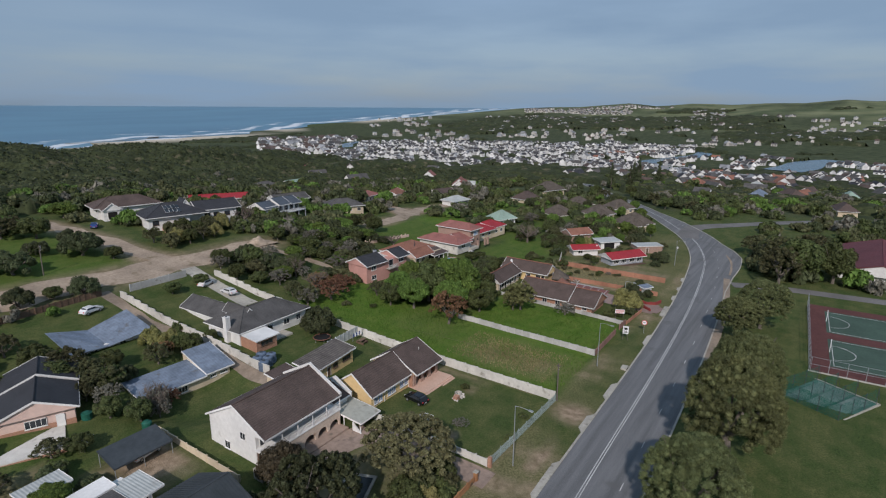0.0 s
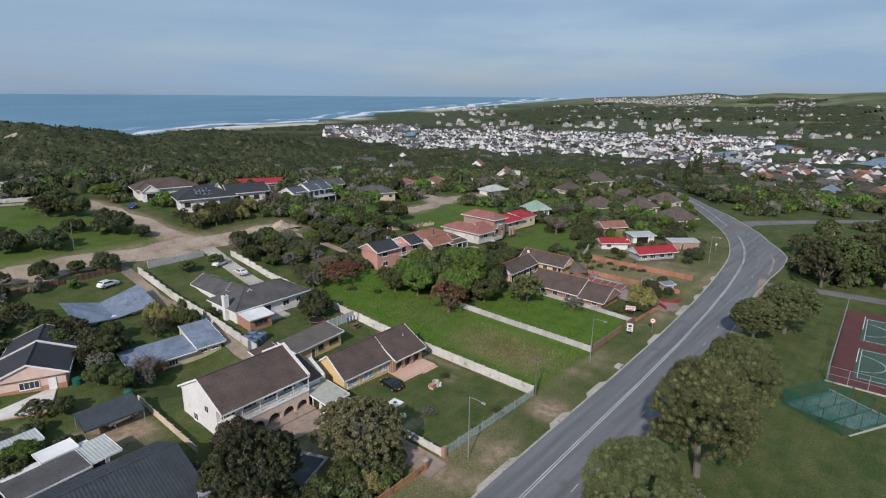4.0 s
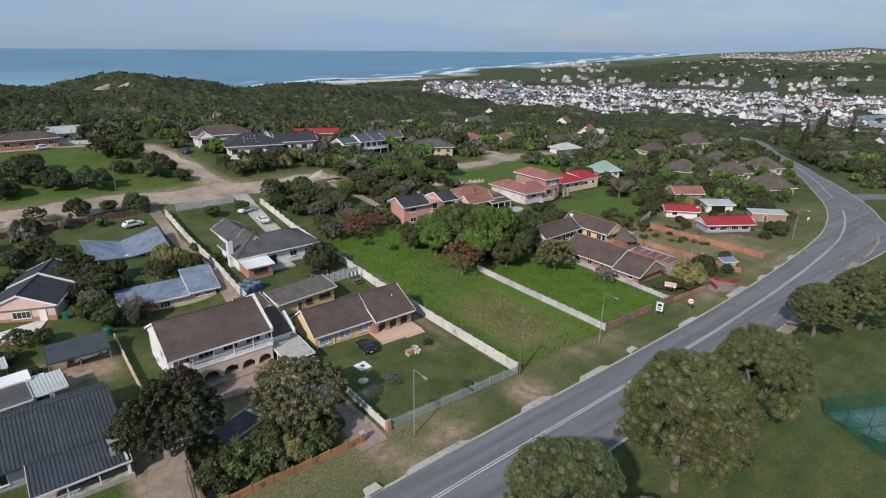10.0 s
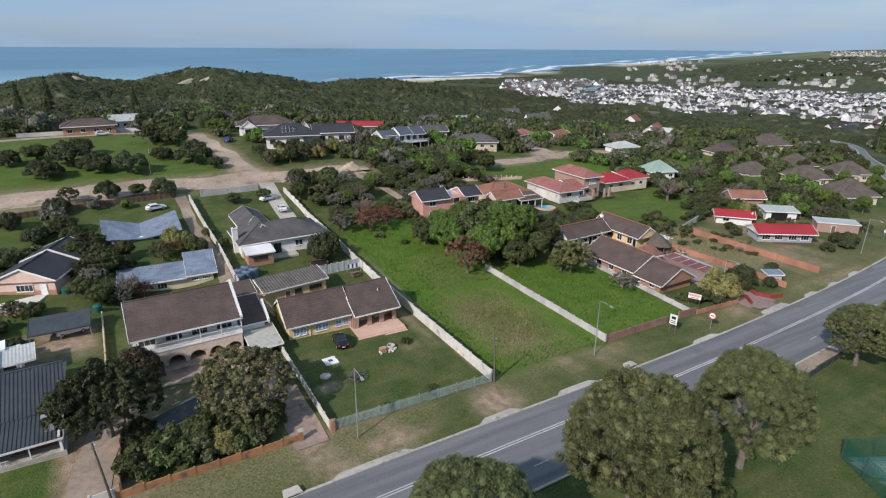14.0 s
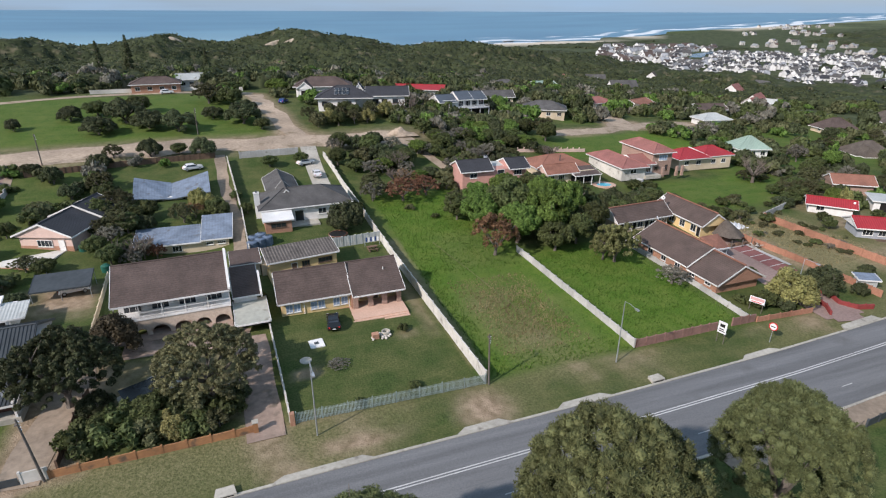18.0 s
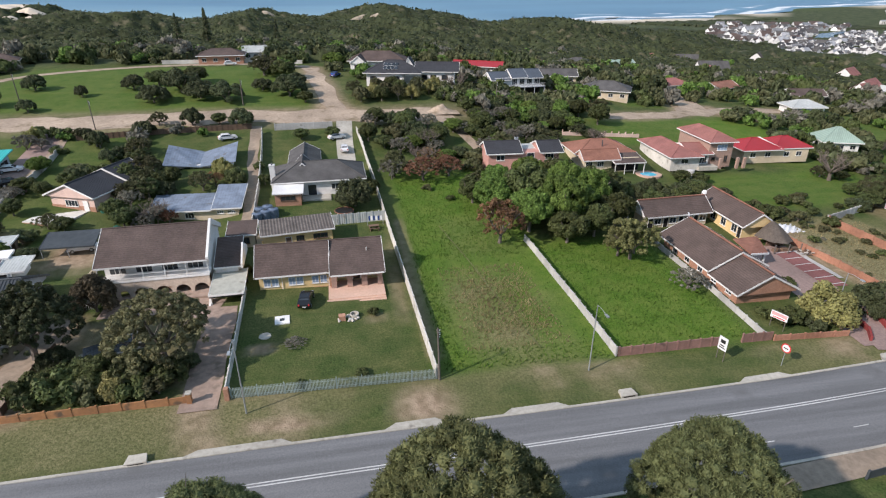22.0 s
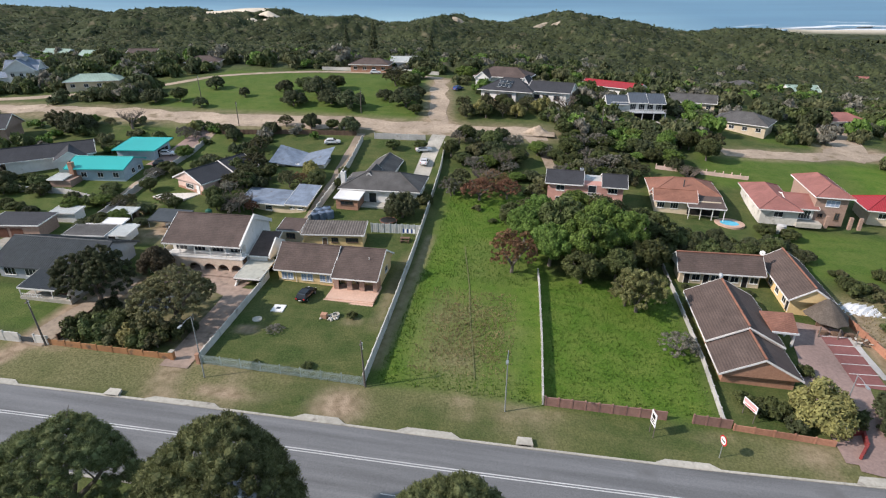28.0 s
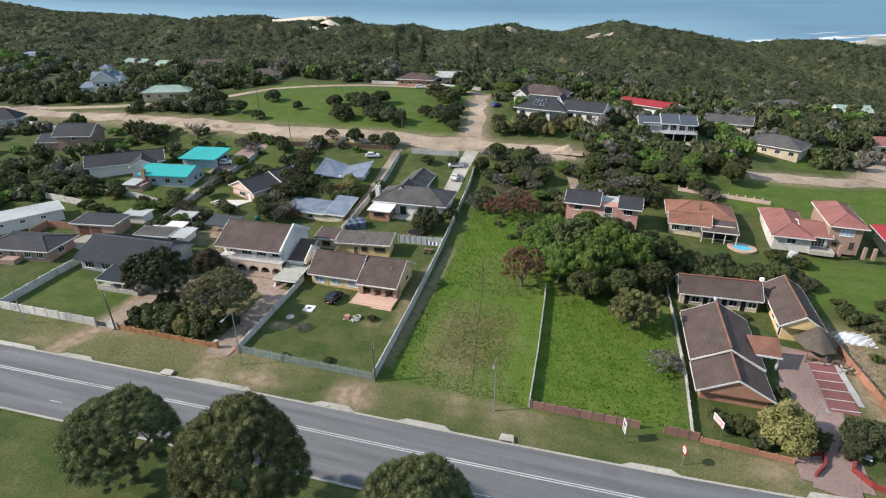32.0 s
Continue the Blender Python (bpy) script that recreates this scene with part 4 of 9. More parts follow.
# ---- parts of houses ----
ARCADE_BRICK = mat("weathered_cream_brick", (0.62, 0.52, 0.42), (0.46, 0.36, 0.28), 3.0, 0.9, 0.25, worn=((0.36, 0.22, 0.15), 0.9, 0.6))
def window(parent, x, y, z, w, h, face="S", pane=GLASS, rim=TRIM, bars=1, name="window"):
    """A framed window, its sill centre at x, y, z on a wall that faces S, N, E or W in the house's own axes."""
    turn = {"S": 0, "E": 90, "N": 180, "W": 270}[face]
    m = pose(x, y, z, 0, 0, turn)
    t, mullions = 0.07, []
    bm = bmesh.new()
    for a in ((-w / 2, w / 2, 0, t), (-w / 2, w / 2, h - t, h), (-w / 2, -w / 2 + t, 0, h), (w / 2 - t, w / 2, 0, h)):
        box(bm, a[0], a[1], -0.07, 0.03, a[2], a[3])
    for k in range(bars):
        c = -w / 2 + w * (k + 1) / (bars + 1)
        mullions.append(boxed(c - 0.025, c + 0.025, -0.06, 0.03, t, h - t))
    bm.transform(m)
    win = part(name, bm, rim, parent)
    for b in mullions:
        b.transform(m)
        part("glazing_bar", b, rim, win)
    bm = boxed(-w / 2 + t, w / 2 - t, -0.035, 0.02, t, h - t)
    bm.transform(m)
    part("pane", bm, pane, win)
    bm = boxed(-w / 2 - 0.06, w / 2 + 0.06, -0.14, 0.02, -0.08, -0.003)
    bm.transform(m)
    part("sill", bm, rim, win)
    return win


def door(parent, x, y, z, w=0.9, h=2.05, face="S", leafm=WOOD):
    turn = {"S": 0, "E": 90, "N": 180, "W": 270}[face]
    m = pose(x, y, z, 0, 0, turn)
    bm = boxed(-w / 2, w / 2, -0.05, 0.02, 0, h)
    bm.transform(m)
    d = part("door", bm, leafm, parent)
    bm = bmesh.new()
    for a in ((-w / 2 - 0.08, -w / 2, 0, h + 0.08), (w / 2, w / 2 + 0.08, 0, h + 0.08), (-w / 2, w / 2, h, h + 0.08)):
        box(bm, a[0], a[1], -0.08, 0.02, a[2], a[3])
    bm.transform(m)
    part("door_frame", bm, TRIM, d)
    bm = boxed(w / 2 - 0.14, w / 2 - 0.08, -0.1, -0.05, 1.0, 1.05)
    bm.transform(m)
    part("door_handle", bm, STEEL, d)


def gable(root, x0, x1, y0, y1, ze, zr, ridge="x", tiles=TILE_BROWN, wall=WHITE, barge=TRIM, over=0.45, thick=0.16, rake=0.25, shift=0.0):
    """A pitched roof over the given eaves: two slopes, ridge cap, barge boards, gutters and gable walls."""
    def P(a, b, z):
        return (a, b, z) if ridge == "x" else (b, a, z)
    a0, a1, b0, b1 = (x0, x1, y0, y1) if ridge == "x" else (y0, y1, x0, x1)
    c = (b0 + b1) / 2 + shift
    for s, bb in ((0, b0), (1, b1)):
        bm = solid(bmesh.new(), [P(a0, bb, ze), P(a1, bb, ze), P(a1, c, zr), P(a0, c, zr)], thick)
        part("roof_slope", bm, tiles, root)
        bm = bmesh.new()
        box(bm, *(lambda p, q: (min(p[0], q[0]), max(p[0], q[0]), min(p[1], q[1]), max(p[1], q[1])))(P(a0 + 0.1, bb - 0.06, 0), P(a1 - 0.1, bb + 0.06, 0)), ze - 0.26, ze - 0.03)
        part("gutter", bm, barge, root)
    for e in (a0, a1):
        bm = bmesh.new()
        d = 0.06 if e == a1 else -0.06
        for bb in (b0, b1):
            q = [P(e, bb, ze + 0.06), P(e + d, bb, ze + 0.06), P(e + d, c, zr + 0.06), P(e, c, zr + 0.06)]
            solid(bm, q, 0.3)
        part("barge_board", bm, barge, root)
        inset = -rake if e == a1 else rake
        slope = (zr - ze) / max(c - b0, 0.1)
        poly = [(b0 + over, ze - 0.3), (b1 - over, ze - 0.3), (b1 - over, ze + slope * over - thick - 0.02), (c, zr - thick - 0.02), (b0 + over, ze + slope * over - thick - 0.02)]
        bm = prism(bmesh.new(), poly, ridge, e + inset, e + inset * 1.9)
        part("gable_wall", bm, wall, root)
    bm = bmesh.new()
    tube(bm, [P(a0, c, zr + 0.02), P(a1, c, zr + 0.02)], 0.12, 6)
    part("ridge_cap", bm, tiles, root)


def hip(root, x0, x1, y0, y1, ze, zr, tiles=TILE_GREY, barge=TRIM, run=None):
    d = (y1 - y0) / 2 if run is None else run
    c = (y0 + y1) / 2
    if x1 - x0 >= y1 - y0:
        r0, r1 = (x0 + d, c, zr), (x1 - d, c, zr)
        quads = [((x0, y0), (x1, y0), r1, r0), ((x1, y1), (x0, y1), r0, r1), ((x1, y0), (x1, y1), r1), ((x0, y1), (x0, y0), r0)]
    else:
        d, c = (x1 - x0) / 2, (x0 + x1) / 2
        r0, r1 = (c, y0 + d, zr), (c, y1 - d, zr)
        quads = [((x1, y0), (x1, y1), r1, r0), ((x0, y1), (x0, y0), r0, r1), ((x0, y0), (x1, y0), r0), ((x1, y1), (x0, y1), r1)]
    for q in quads:
        pts = [(p[0], p[1], ze) if len(p) == 2 else p for p in q]
        part("roof_slope", solid(bmesh.new(), pts, 0.14), tiles, root)
    bm = bmesh.new()
    tube(bm, [r0, r1] if r0 != r1 else [r0, (r0[0] + 0.1, r0[1], r0[2])], 0.11, 6)
    for cx_, cy_, r in ((x0, y0, r0), (x0, y1, r0 if x1 - x0 >= y1 - y0 else r1), (x1, y0, r1 if x1 - x0 >= y1 - y0 else r0), (x1, y1, r1)):
        tube(bm, [(cx_, cy_, ze + 0.02), (r[0], r[1], r[2] + 0.02)], 0.1, 6)
    part("ridge_cap", bm, tiles, root)
    bm = bmesh.new()
    for a in ((x0, x1, y0 - 0.06, y0 + 0.04), (x0, x1, y1 - 0.04, y1 + 0.06), (x0 - 0.06, x0 + 0.04, y0, y1), (x1 - 0.04, x1 + 0.06, y0, y1)):
        box(bm, *a, ze - 0.24, ze - 0.02)
    part("gutter", bm, barge, root)


def mono(root, x0, x1, y0, y1, zf, zb, tiles=BLUE_METAL, thick=0.12, rim=TRIM, name="roof_sheet"):
    part(name, solid(bmesh.new(), [(x0, y0, zf), (x1, y0, zf), (x1, y1, zb), (x0, y1, zb)], thick), tiles, root)
    bm = bmesh.new()
    for xa in (x0 - 0.05, x1):
        solid(bm, [(xa, y0, zf + 0.05), (xa + 0.05, y0, zf + 0.05), (xa + 0.05, y1, zb + 0.05), (xa, y1, zb + 0.05)], 0.25)
    box(bm, x0, x1, y0 - 0.06, y0, zf - 0.2, zf + 0.04)
    part("fascia", bm, rim, root)


def walls(root, x0, x1, y0, y1, z0, z1, material, name="wall"):
    return part(name, boxed(x0, x1, y0, y1, z0, z1), material, root)


def arcade(root, x0, x1, y0, y1, z0, z1, openings, material, name="arcade_wall"):
    """A wall along x with round-headed openings (centre, width, spring height)."""
    bm = bmesh.new()
    xs = x0
    for c, w, sp in openings:
        box(bm, xs, c - w / 2, y0, y1, z0, z1)
        n = 10
        pts = [(c - w / 2 * math.cos(math.pi * k / n), z0 + sp + w / 2 * math.sin(math.pi * k / n)) for k in range(n + 1)]
        for p, q in zip(pts, pts[1:]):
            prism(bm, [(p[0], p[1]), (q[0], q[1]), (q[0], z1), (p[0], z1)], "y", y0, y1)
        xs = c + w / 2
    box(bm, xs, x1, y0, y1, z0, z1)
    bmesh.ops.remove_doubles(bm, verts=bm.verts, dist=0.003)
    return part(name, bm, material, root)


def railing(root, x0, x1, y, z, h=0.95, gap=0.22, material=TRIM, name="railing"):
    bm = bmesh.new()
    box(bm, x0, x1, y - 0.03, y + 0.03, z + h - 0.07, z + h)
    box(bm, x0, x1, y - 0.02, y + 0.02, z + 0.08, z + 0.14)
    for k in range(int((x1 - x0) / gap) + 1):
        box(bm, x0 + k * gap - 0.02, x0 + k * gap + 0.02, y - 0.015, y + 0.015, z, z + h)
    return part(name, bm, material, root)


def chimney(root, x, y, z0, z1, w=0.9, material=WHITE):
    ch = part("chimney", boxed(x - w / 2, x + w / 2, y - w / 2, y + w / 2, z0, z1), material, root)
    part("chimney_cap", boxed(x - w / 2 - 0.08, x + w / 2 + 0.08, y - w / 2 - 0.08, y + w / 2 + 0.08, z1, z1 + 0.1), material, ch)
    part("flue", tubed([(x, y, z1 + 0.1), (x, y, z1 + 0.45)], 0.16, 8), GREY_METAL, ch)


def dish(root, x, y, z, aim=40):
    bm = bmesh.new()
    bmesh.ops.create_cone(bm, cap_ends=False, segments=12, radius1=0.45, radius2=0.08, depth=0.16)
    bm.transform(pose(x, y, z + 0.7, 60, 0, aim))
    d = part("satellite_dish", bm, TRIM, root)
    part("dish_arm", tubed([(x, y, z), (x, y, z + 0.7)], 0.03, 6), STEEL, d)


def geyser_vents(root, spots):
    for x, y, z in spots:
        part("vent_pipe", tubed([(x, y, z), (x, y, z + 0.5)], 0.06, 6), TRIM, root)


# ---- the yellow bungalow ----
H = thing("bungalow", "yellow plastered bungalow with brown tiled roof and arched porch", "house", -13.2, 26, 0.7)
walls(H, -8.8, 1.2, -3.2, 4.4, -0.5, 2.75, YELLOW)
walls(H, 1.6, 8.7, -1.9, 5.2, -0.5, 2.75, YELLOW)
arcade(H, 1.4, 8.8, -4.1, -3.85, 0.3, 2.75, [(2.9, 1.5, 1.25), (5.1, 1.3, 1.35), (7.35, 1.5, 1.25)], BRICK_PALE, "porch_arcade")
part("porch_side", boxed(8.55, 8.8, -3.85, -1.9, 0.3, 2.75), BRICK, H)
part("porch_end", boxed(1.2, 1.45, -3.85, -1.9, 0.3, 2.75), BRICK, H)
gable(H, -9.3, 1.3, -3.85, 4.9, 2.95, 6.05, tiles=TILE_BROWN, wall=YELLOW)
gable(H, 1.25, 9.2, -4.95, 5.9, 2.88, 5.85, tiles=TILE_BROWN, wall=YELLOW, shift=0.5)
part("plinth", boxed(-8.9, 1.25, -3.3, 4.3, -0.6, 0.35), BRICK, H)
for wx in (-7.7, -6.6):
    window(H, wx, -3.2, 1.0, 1.0, 1.25, pane=CURTAIN, bars=1)
for wx in (-4.2, -3.1):
    window(H, wx, -3.2, 1.0, 1.0, 1.25, pane=CURTAIN, bars=1)
for wx in (-0.9, 0.3):
    window(H, wx, -3.2, 1.0, 1.0, 1.25, pane=CURTAIN, bars=1)
part("downpipe", tubed([(-5.6, -3.3, 0), (-5.6, -3.3, 2.7)], 0.05, 6), TRIM, H)
part("downpipe", tubed([(1.0, -3.3, 0), (1.0, -3.3, 2.7)], 0.05, 6), TRIM, H)
door(H, 5.1, -1.9, 0.45, 1.1, 2.05)
window(H, 3.0, -1.9, 1.0, 1.3, 1.2, bars=1)
window(H, 7.4, -1.9, 1.0, 1.3, 1.2, bars=1)
window(H, 8.7, 2.0, 1.1, 1.4, 1.1, "E")
geyser_vents(H, [(6.8, -1.2, 4.7), (-1.5, 2.2, 4.6)])
part("porch_floor", boxed(0.9, 9.0, -7.2, -1.9, -0.6, 0.3), PORCH, H)
for k in range(3):
    part("step", boxed(0.7 - 0.3 * k, 9.0 + 0.05 * k, -7.55 - 0.36 * k, -7.2 - 0.36 * k, -0.8, 0.15 - 0.17 * k), PORCH, H)
part("porch_flank", boxed(0.1, 0.9, -6.9, -3.4, -0.7, -0.03), PORCH, H)

H = thing("outbuilding", "yellow outbuilding with ribbed fibre-cement roof", "outbuilding", -17.2, 38, 1.5, 7)
walls(H, -5.6, 5.6, -1.9, 2.2, -0.8, 2.7, YELLOW)
mono(H, -6.0, 6.0, -2.4, 2.6, 3.0, 3.9, FIBRE)
door(H, -1.6, -1.9, 0.1, 0.85, 2.0)
window(H, 0.3, -1.9, 1.2, 1.3, 1.0, bars=2, rim=WOOD)
window(H, 3.6, -1.9, 1.3, 2.4, 0.9, bars=3, rim=WOOD)
part("side_wall", boxed(-5.9, -5.6, -6.0, 2.2, -0.8, 1.6), YELLOW, H)

# ---- the white double-storey with the arcade ----
H = thing("white_house", "white double-storey house with arcade, balcony and brown roof", "house", -35.8, 28.8, 1.2, 1.5)
walls(H, -6.9, 6.9, -3.6, 6.2, -0.6, 5.5, WHITE)
# Arcade shade painted: a dark brown block before the white wall.
part("arcade_back", boxed(-6.8, 6.8, -4.0, -3.62, -0.3, 2.9), WOOD, H, "dark brown wall coloured as shade behind the arches")
arcade(H, -7.0, 7.0, -5.75, -5.45, -0.4, 3.0, [(-5.9, 0.9, 1.55), (-4.3, 1.2, 1.5), (-2.0, 2.2, 1.25), (0.75, 2.2, 1.25), (3.3, 2.0, 1.3), (5.75, 2.0, 1.3)], ARCADE_BRICK)
part("arcade_floor", boxed(-7.0, 7.0, -7.4, -3.98, -0.5, gz(-36, 24) - 1.1), DRIVE, H, "shaded paved arcade floor")
part("balcony_floor", boxed(-7.1, 7.1, -5.85, -3.6, 3.0, 3.22), TRIM, H)
railing(H, -7.05, 7.05, -5.75, 3.22)
for k in range(6):
    part("balcony_post", boxed(-7.05 + k * 2.81, -6.95 + k * 2.81, -5.8, -5.7, 3.2, 5.5), TRIM, H)
for wx in (-5.2, -1.8, 1.6, 5.0):
    window(H, wx, -3.6, 3.3, 2.2, 1.9, bars=2, rim=TRIM)
gable(H, -7.3, 7.25, -5.95, 6.5, 5.55, 8.75, tiles=TILE_BROWN, wall=WHITE, shift=0.1)
part("gable_parapet", prism(bmesh.new(), [(-5.9, 5.2), (-5.9, 5.85), (0.4, 9.2), (6.6, 5.85), (6.6, 5.2), (0.4, 8.2)], "x", 7.0, 7.35), WHITE, H)
window(H, -6.9, 2.5, 1.2, 1.2, 1.2, "W")
window(H, -6.9, -1.0, 3.8, 1.1, 1.1, "W")
bm = bmesh.new()
for k in range(9):
    box(bm, -8.9, -7.3, -5.6 - 0.28 * k, -5.3 - 0.28 * k, -0.3, 2.2 - 0.27 * k)
part("outdoor_stair", bm, CONCRETE, H)
railing(H, -9.0, -7.3, -8.0, 0.4, 0.9, 0.25)
H = thing("garage_wing", "garage wing with dark roof and pale sheet carport", "garage", -26.2, 25.0, 1.2, 1.5)
walls(H, -2.0, 1.2, 0.2, 6.2, -0.5, 3.2, WHITE)
mono(H, -2.1, 1.65, -0.1, 6.4, 3.2, 5.2, TILE_BROWN)
part("rear_wall", boxed(-2.0, 1.2, 6.0, 6.2, 3.2, 4.9), WHITE, H)
part("flank_wall", prism(bmesh.new(), [(0.2, 3.2), (6.2, 3.2), (6.2, 4.95), (0.2, 3.25)], "x", -2.0, -1.8), WHITE, H)
part("gable_screen", prism(bmesh.new(), [(-0.2, 2.8), (6.4, 2.8), (6.4, 3.6), (3.2, 5.5), (-0.2, 3.6)], "x", 1.7, 1.95), WHITE, H)
mono(H, -2.2, 2.4, -5.6, 0.8, 1.75, 2.3, CARPORT)
# Carport shade painted as a black sheet on the garage front.
part("back_wall", boxed(-2.1, 2.3, 0.1, 0.2, -0.5, 2.2), DARK, H, "black sheet standing for the shade inside the carport")
for px, py in ((-2.0, -5.3), (2.2, -5.3), (-2.0, -2.0), (2.2, -2.0)):
    part("carport_post", boxed(px - 0.06, px + 0.06, py - 0.06, py + 0.06, -0.6, 1.8), TRIM, H)
part("front_beam", boxed(-2.2, 2.4, -5.55, -5.4, 1.3, 1.6), DARK, H, "dark carport beam")
part("flared_wall", prism(bmesh.new(), [(-6.2, -0.4), (-4.0, -0.4), (-4.0, 1.6), (-4.6, 1.0), (-5.6, 0.2)], "x", -2.35, -2.1), WHITE, H)
H = thing("rear_cottage", "small tiled rear cottage with cream walls", "outbuilding", -26.2, 38.6, 1.7, 2)
walls(H, -2.0, 2.2, -2.0, 2.2, -0.6, 2.6, CREAM)
mono(H, -2.3, 2.5, -2.4, 2.5, 2.7, 3.4, TILE_BROWN)
window(H, 0.4, -2.0, 1.0, 1.8, 1.1, bars=2, rim=WOOD)
part("lean_to_wall", boxed(2.4, 4.2, -2.4, 1.2, -0.6, 2.3), CREAM, H)

# ---- the grey hip-roofed house with the white carport roof ----
H = thing("hip_roof_house", "white house with grey hipped roof and brick sunroom", "house", -13.6, 61, 3.5, 1)
walls(H, -8.6, 8.4, -4.6, 5.2, -0.8, 3.0, WHITE)
hip(H, -9.2, 9.2, -5.3, 6.0, 3.1, 5.6, TILE_GREY)
gable(H, -6.6, 0.4, 4.5, 18.5, 3.0, 4.9, ridge="y", tiles=TILE_GREY, wall=WHITE)
walls(H, -6.2, 0.0, 5, 18, -0.5, 3.0, WHITE)
gable(H, -4.8, -1.6, -1.0, 6.0, 4.0, 5.6, ridge="y", tiles=TILE_GREY, wall=WHITE, over=0.2)
chimney(H, -9.0, -1.4, 0, 5.6, 1.0)
walls(H, -8.4, -3.6, -9.2, -4.6, -0.6, 2.1, BRICK, "sunroom_wall")
part("sunroom_roof", solid(bmesh.new(), [(-8.8, -9.7, 2.45), (-3.1, -9.6, 2.3), (-3.0, -4.4, 2.75), (-8.7, -4.4, 2.85)], 0.22), TRIM, H, "bright white flat sunroom roof")
window(H, -6.0, -9.2, 0.8, 2.8, 0.9, bars=2, rim=WOOD)
part("patio_slab", boxed(-3.5, 2.0, -7.5, -4.6, -0.5, 0.05), CONCRETE, H)
door(H, -1.5, -4.6, 0.05, 1.6, 2.1, leafm=GLASS)
window(H, 3.0, -4.6, 1.0, 1.6, 1.2)
window(H, 6.2, -4.6, 1.0, 1.2, 1.2)
window(H, 8.4, 0.0, 1.0, 1.4, 1.2, "E")

# ---- butterfly roof ----
H = thing("butterfly_house", "low house with pale blue butterfly sheet roof", "house", -38.6, 75, 4.3, 2)
walls(H, -6.0, 6.3, -3.0, 4.0, -0.5, 2.0, WHITE)
for s in (-1, 1):
    xe = -7.4 if s < 0 else 7.2
    part("roof_wing", solid(bmesh.new(), [(-0.6, -3.6, 0.9 + 0.9), (xe, -4.6, 2.8), (xe, 4.0, 5.0), (-0.2, 4.6, 2.9)][::s], 0.14), BLUE_METAL, H)
    part("wing_wall", prism(bmesh.new(), [(0.0, 0.5), (6.0 * s, 0.5), (6.0 * s, 3.2), (0, 2.0)], "y", 3.2, 3.5), WHITE, H)
    part("wing_wall", prism(bmesh.new(), [(0.0, 0.3), (6.0 * s, 0.3), (6.0 * s, 2.4), (0, 1.5)], "y", -2.95, -2.7), WHITE, H)
window(H, -3.0, -3.0, 0.7, 1.4, 1.0)
window(H, 2.2, -3.0, 0.7, 1.2, 1.0)
window(H, 6.3, 0.5, 0.8, 1.2, 1.2, "E")

# ---- long blue-roofed house ----
H = thing("blue_roof_house", "low cream house with long blue-grey sheet roof", "house", -35.6, 54, 1.3, -3)
walls(H, -8.0, 7.2, -2.9, 3.4, -0.6, 2.5, CREAM)
mono(H, -8.6, 2.6, -3.5, 3.0, 2.55, 3.7, BLUE_METAL)
mono(H, 2.6, 8.0, -3.4, 4.6, 2.75, 4.8, BLUE_METAL)
part("step_wall", prism(bmesh.new(), [(-3.3, 2.0), (4.4, 2.0), (4.4, 4.55), (-3.3, 2.6)], "x", 2.65, 2.8), CREAM, H)
window(H, -1.5, -2.9, 0.9, 1.6, 1.1, bars=2)
window(H, 4.0, -2.9, 1.6, 1.2, 0.55, bars=2)
window(H, 6.0, -2.9, 1.6, 1.4, 0.55, bars=3)

# ---- pink gabled house ----
H = thing("pink_gable_house", "pink gabled house with black tiled roof and patio", "house", -55.2, 58.5, 4.0, -22)
walls(H, -4.6, 4.4, -5.0, 9.5, -0.8, 3.0, PALE_PINK)
gable(H, -5.3, 5.1, -5.8, 3.2, 3.1, 5.3, ridge="y", tiles=TILE_DARK, wall=PALE_PINK)
gable(H, -5.1, 5.3, 3.2, 10.5, 3.4, 5.6, ridge="y", tiles=TILE_DARK, wall=PALE_PINK)
part("brick_band", boxed(-4.65, 4.45, -5.06, -4.9, -0.8, 1.1), BRICK, H)
window(H, -0.3, -5.06, 1.0, 2.6, 1.2, bars=3)
door(H, 2.6, -5.06, 0.1, 0.9, 2.05, leafm=TRIM)
window(H, 4.4, 0.5, 1.0, 1.4, 1.1, "E")
window(H, 4.4, 5.5, 1.0, 1.4, 1.1, "E")
part("patio", boxed(-4.5, 3.0, -11.8, -5.1, -1.2, 0.35), WALL_WHITE, H, "worn white raised patio slab")
part("patio_face", boxed(-4.6, 3.1, -11.9, -11.82, -1.3, 0.2), BRICK, H)
H = thing("water_tank", "dark green plastic rainwater tank beside a house", "water tank", -51.6, 52.2, 3.7)
part("tank", tubed([(0, 0, -0.5), (0, 0, 1.4), (0, 0, 1.6)], [0.75, 0.75, 0.3], 14), PLASTIC_GREEN, H)
H = thing("water_tank", "bright green plastic rainwater tank on the lawn", "water tank", -47.2, 44.0, gz(-47.2, 44))
part("tank", tubed([(0, 0, -0.2), (0, 0, 1.0), (0, 0, 1.3)], [0.7, 0.7, 0.3], 14), PLASTIC_GREEN, H)
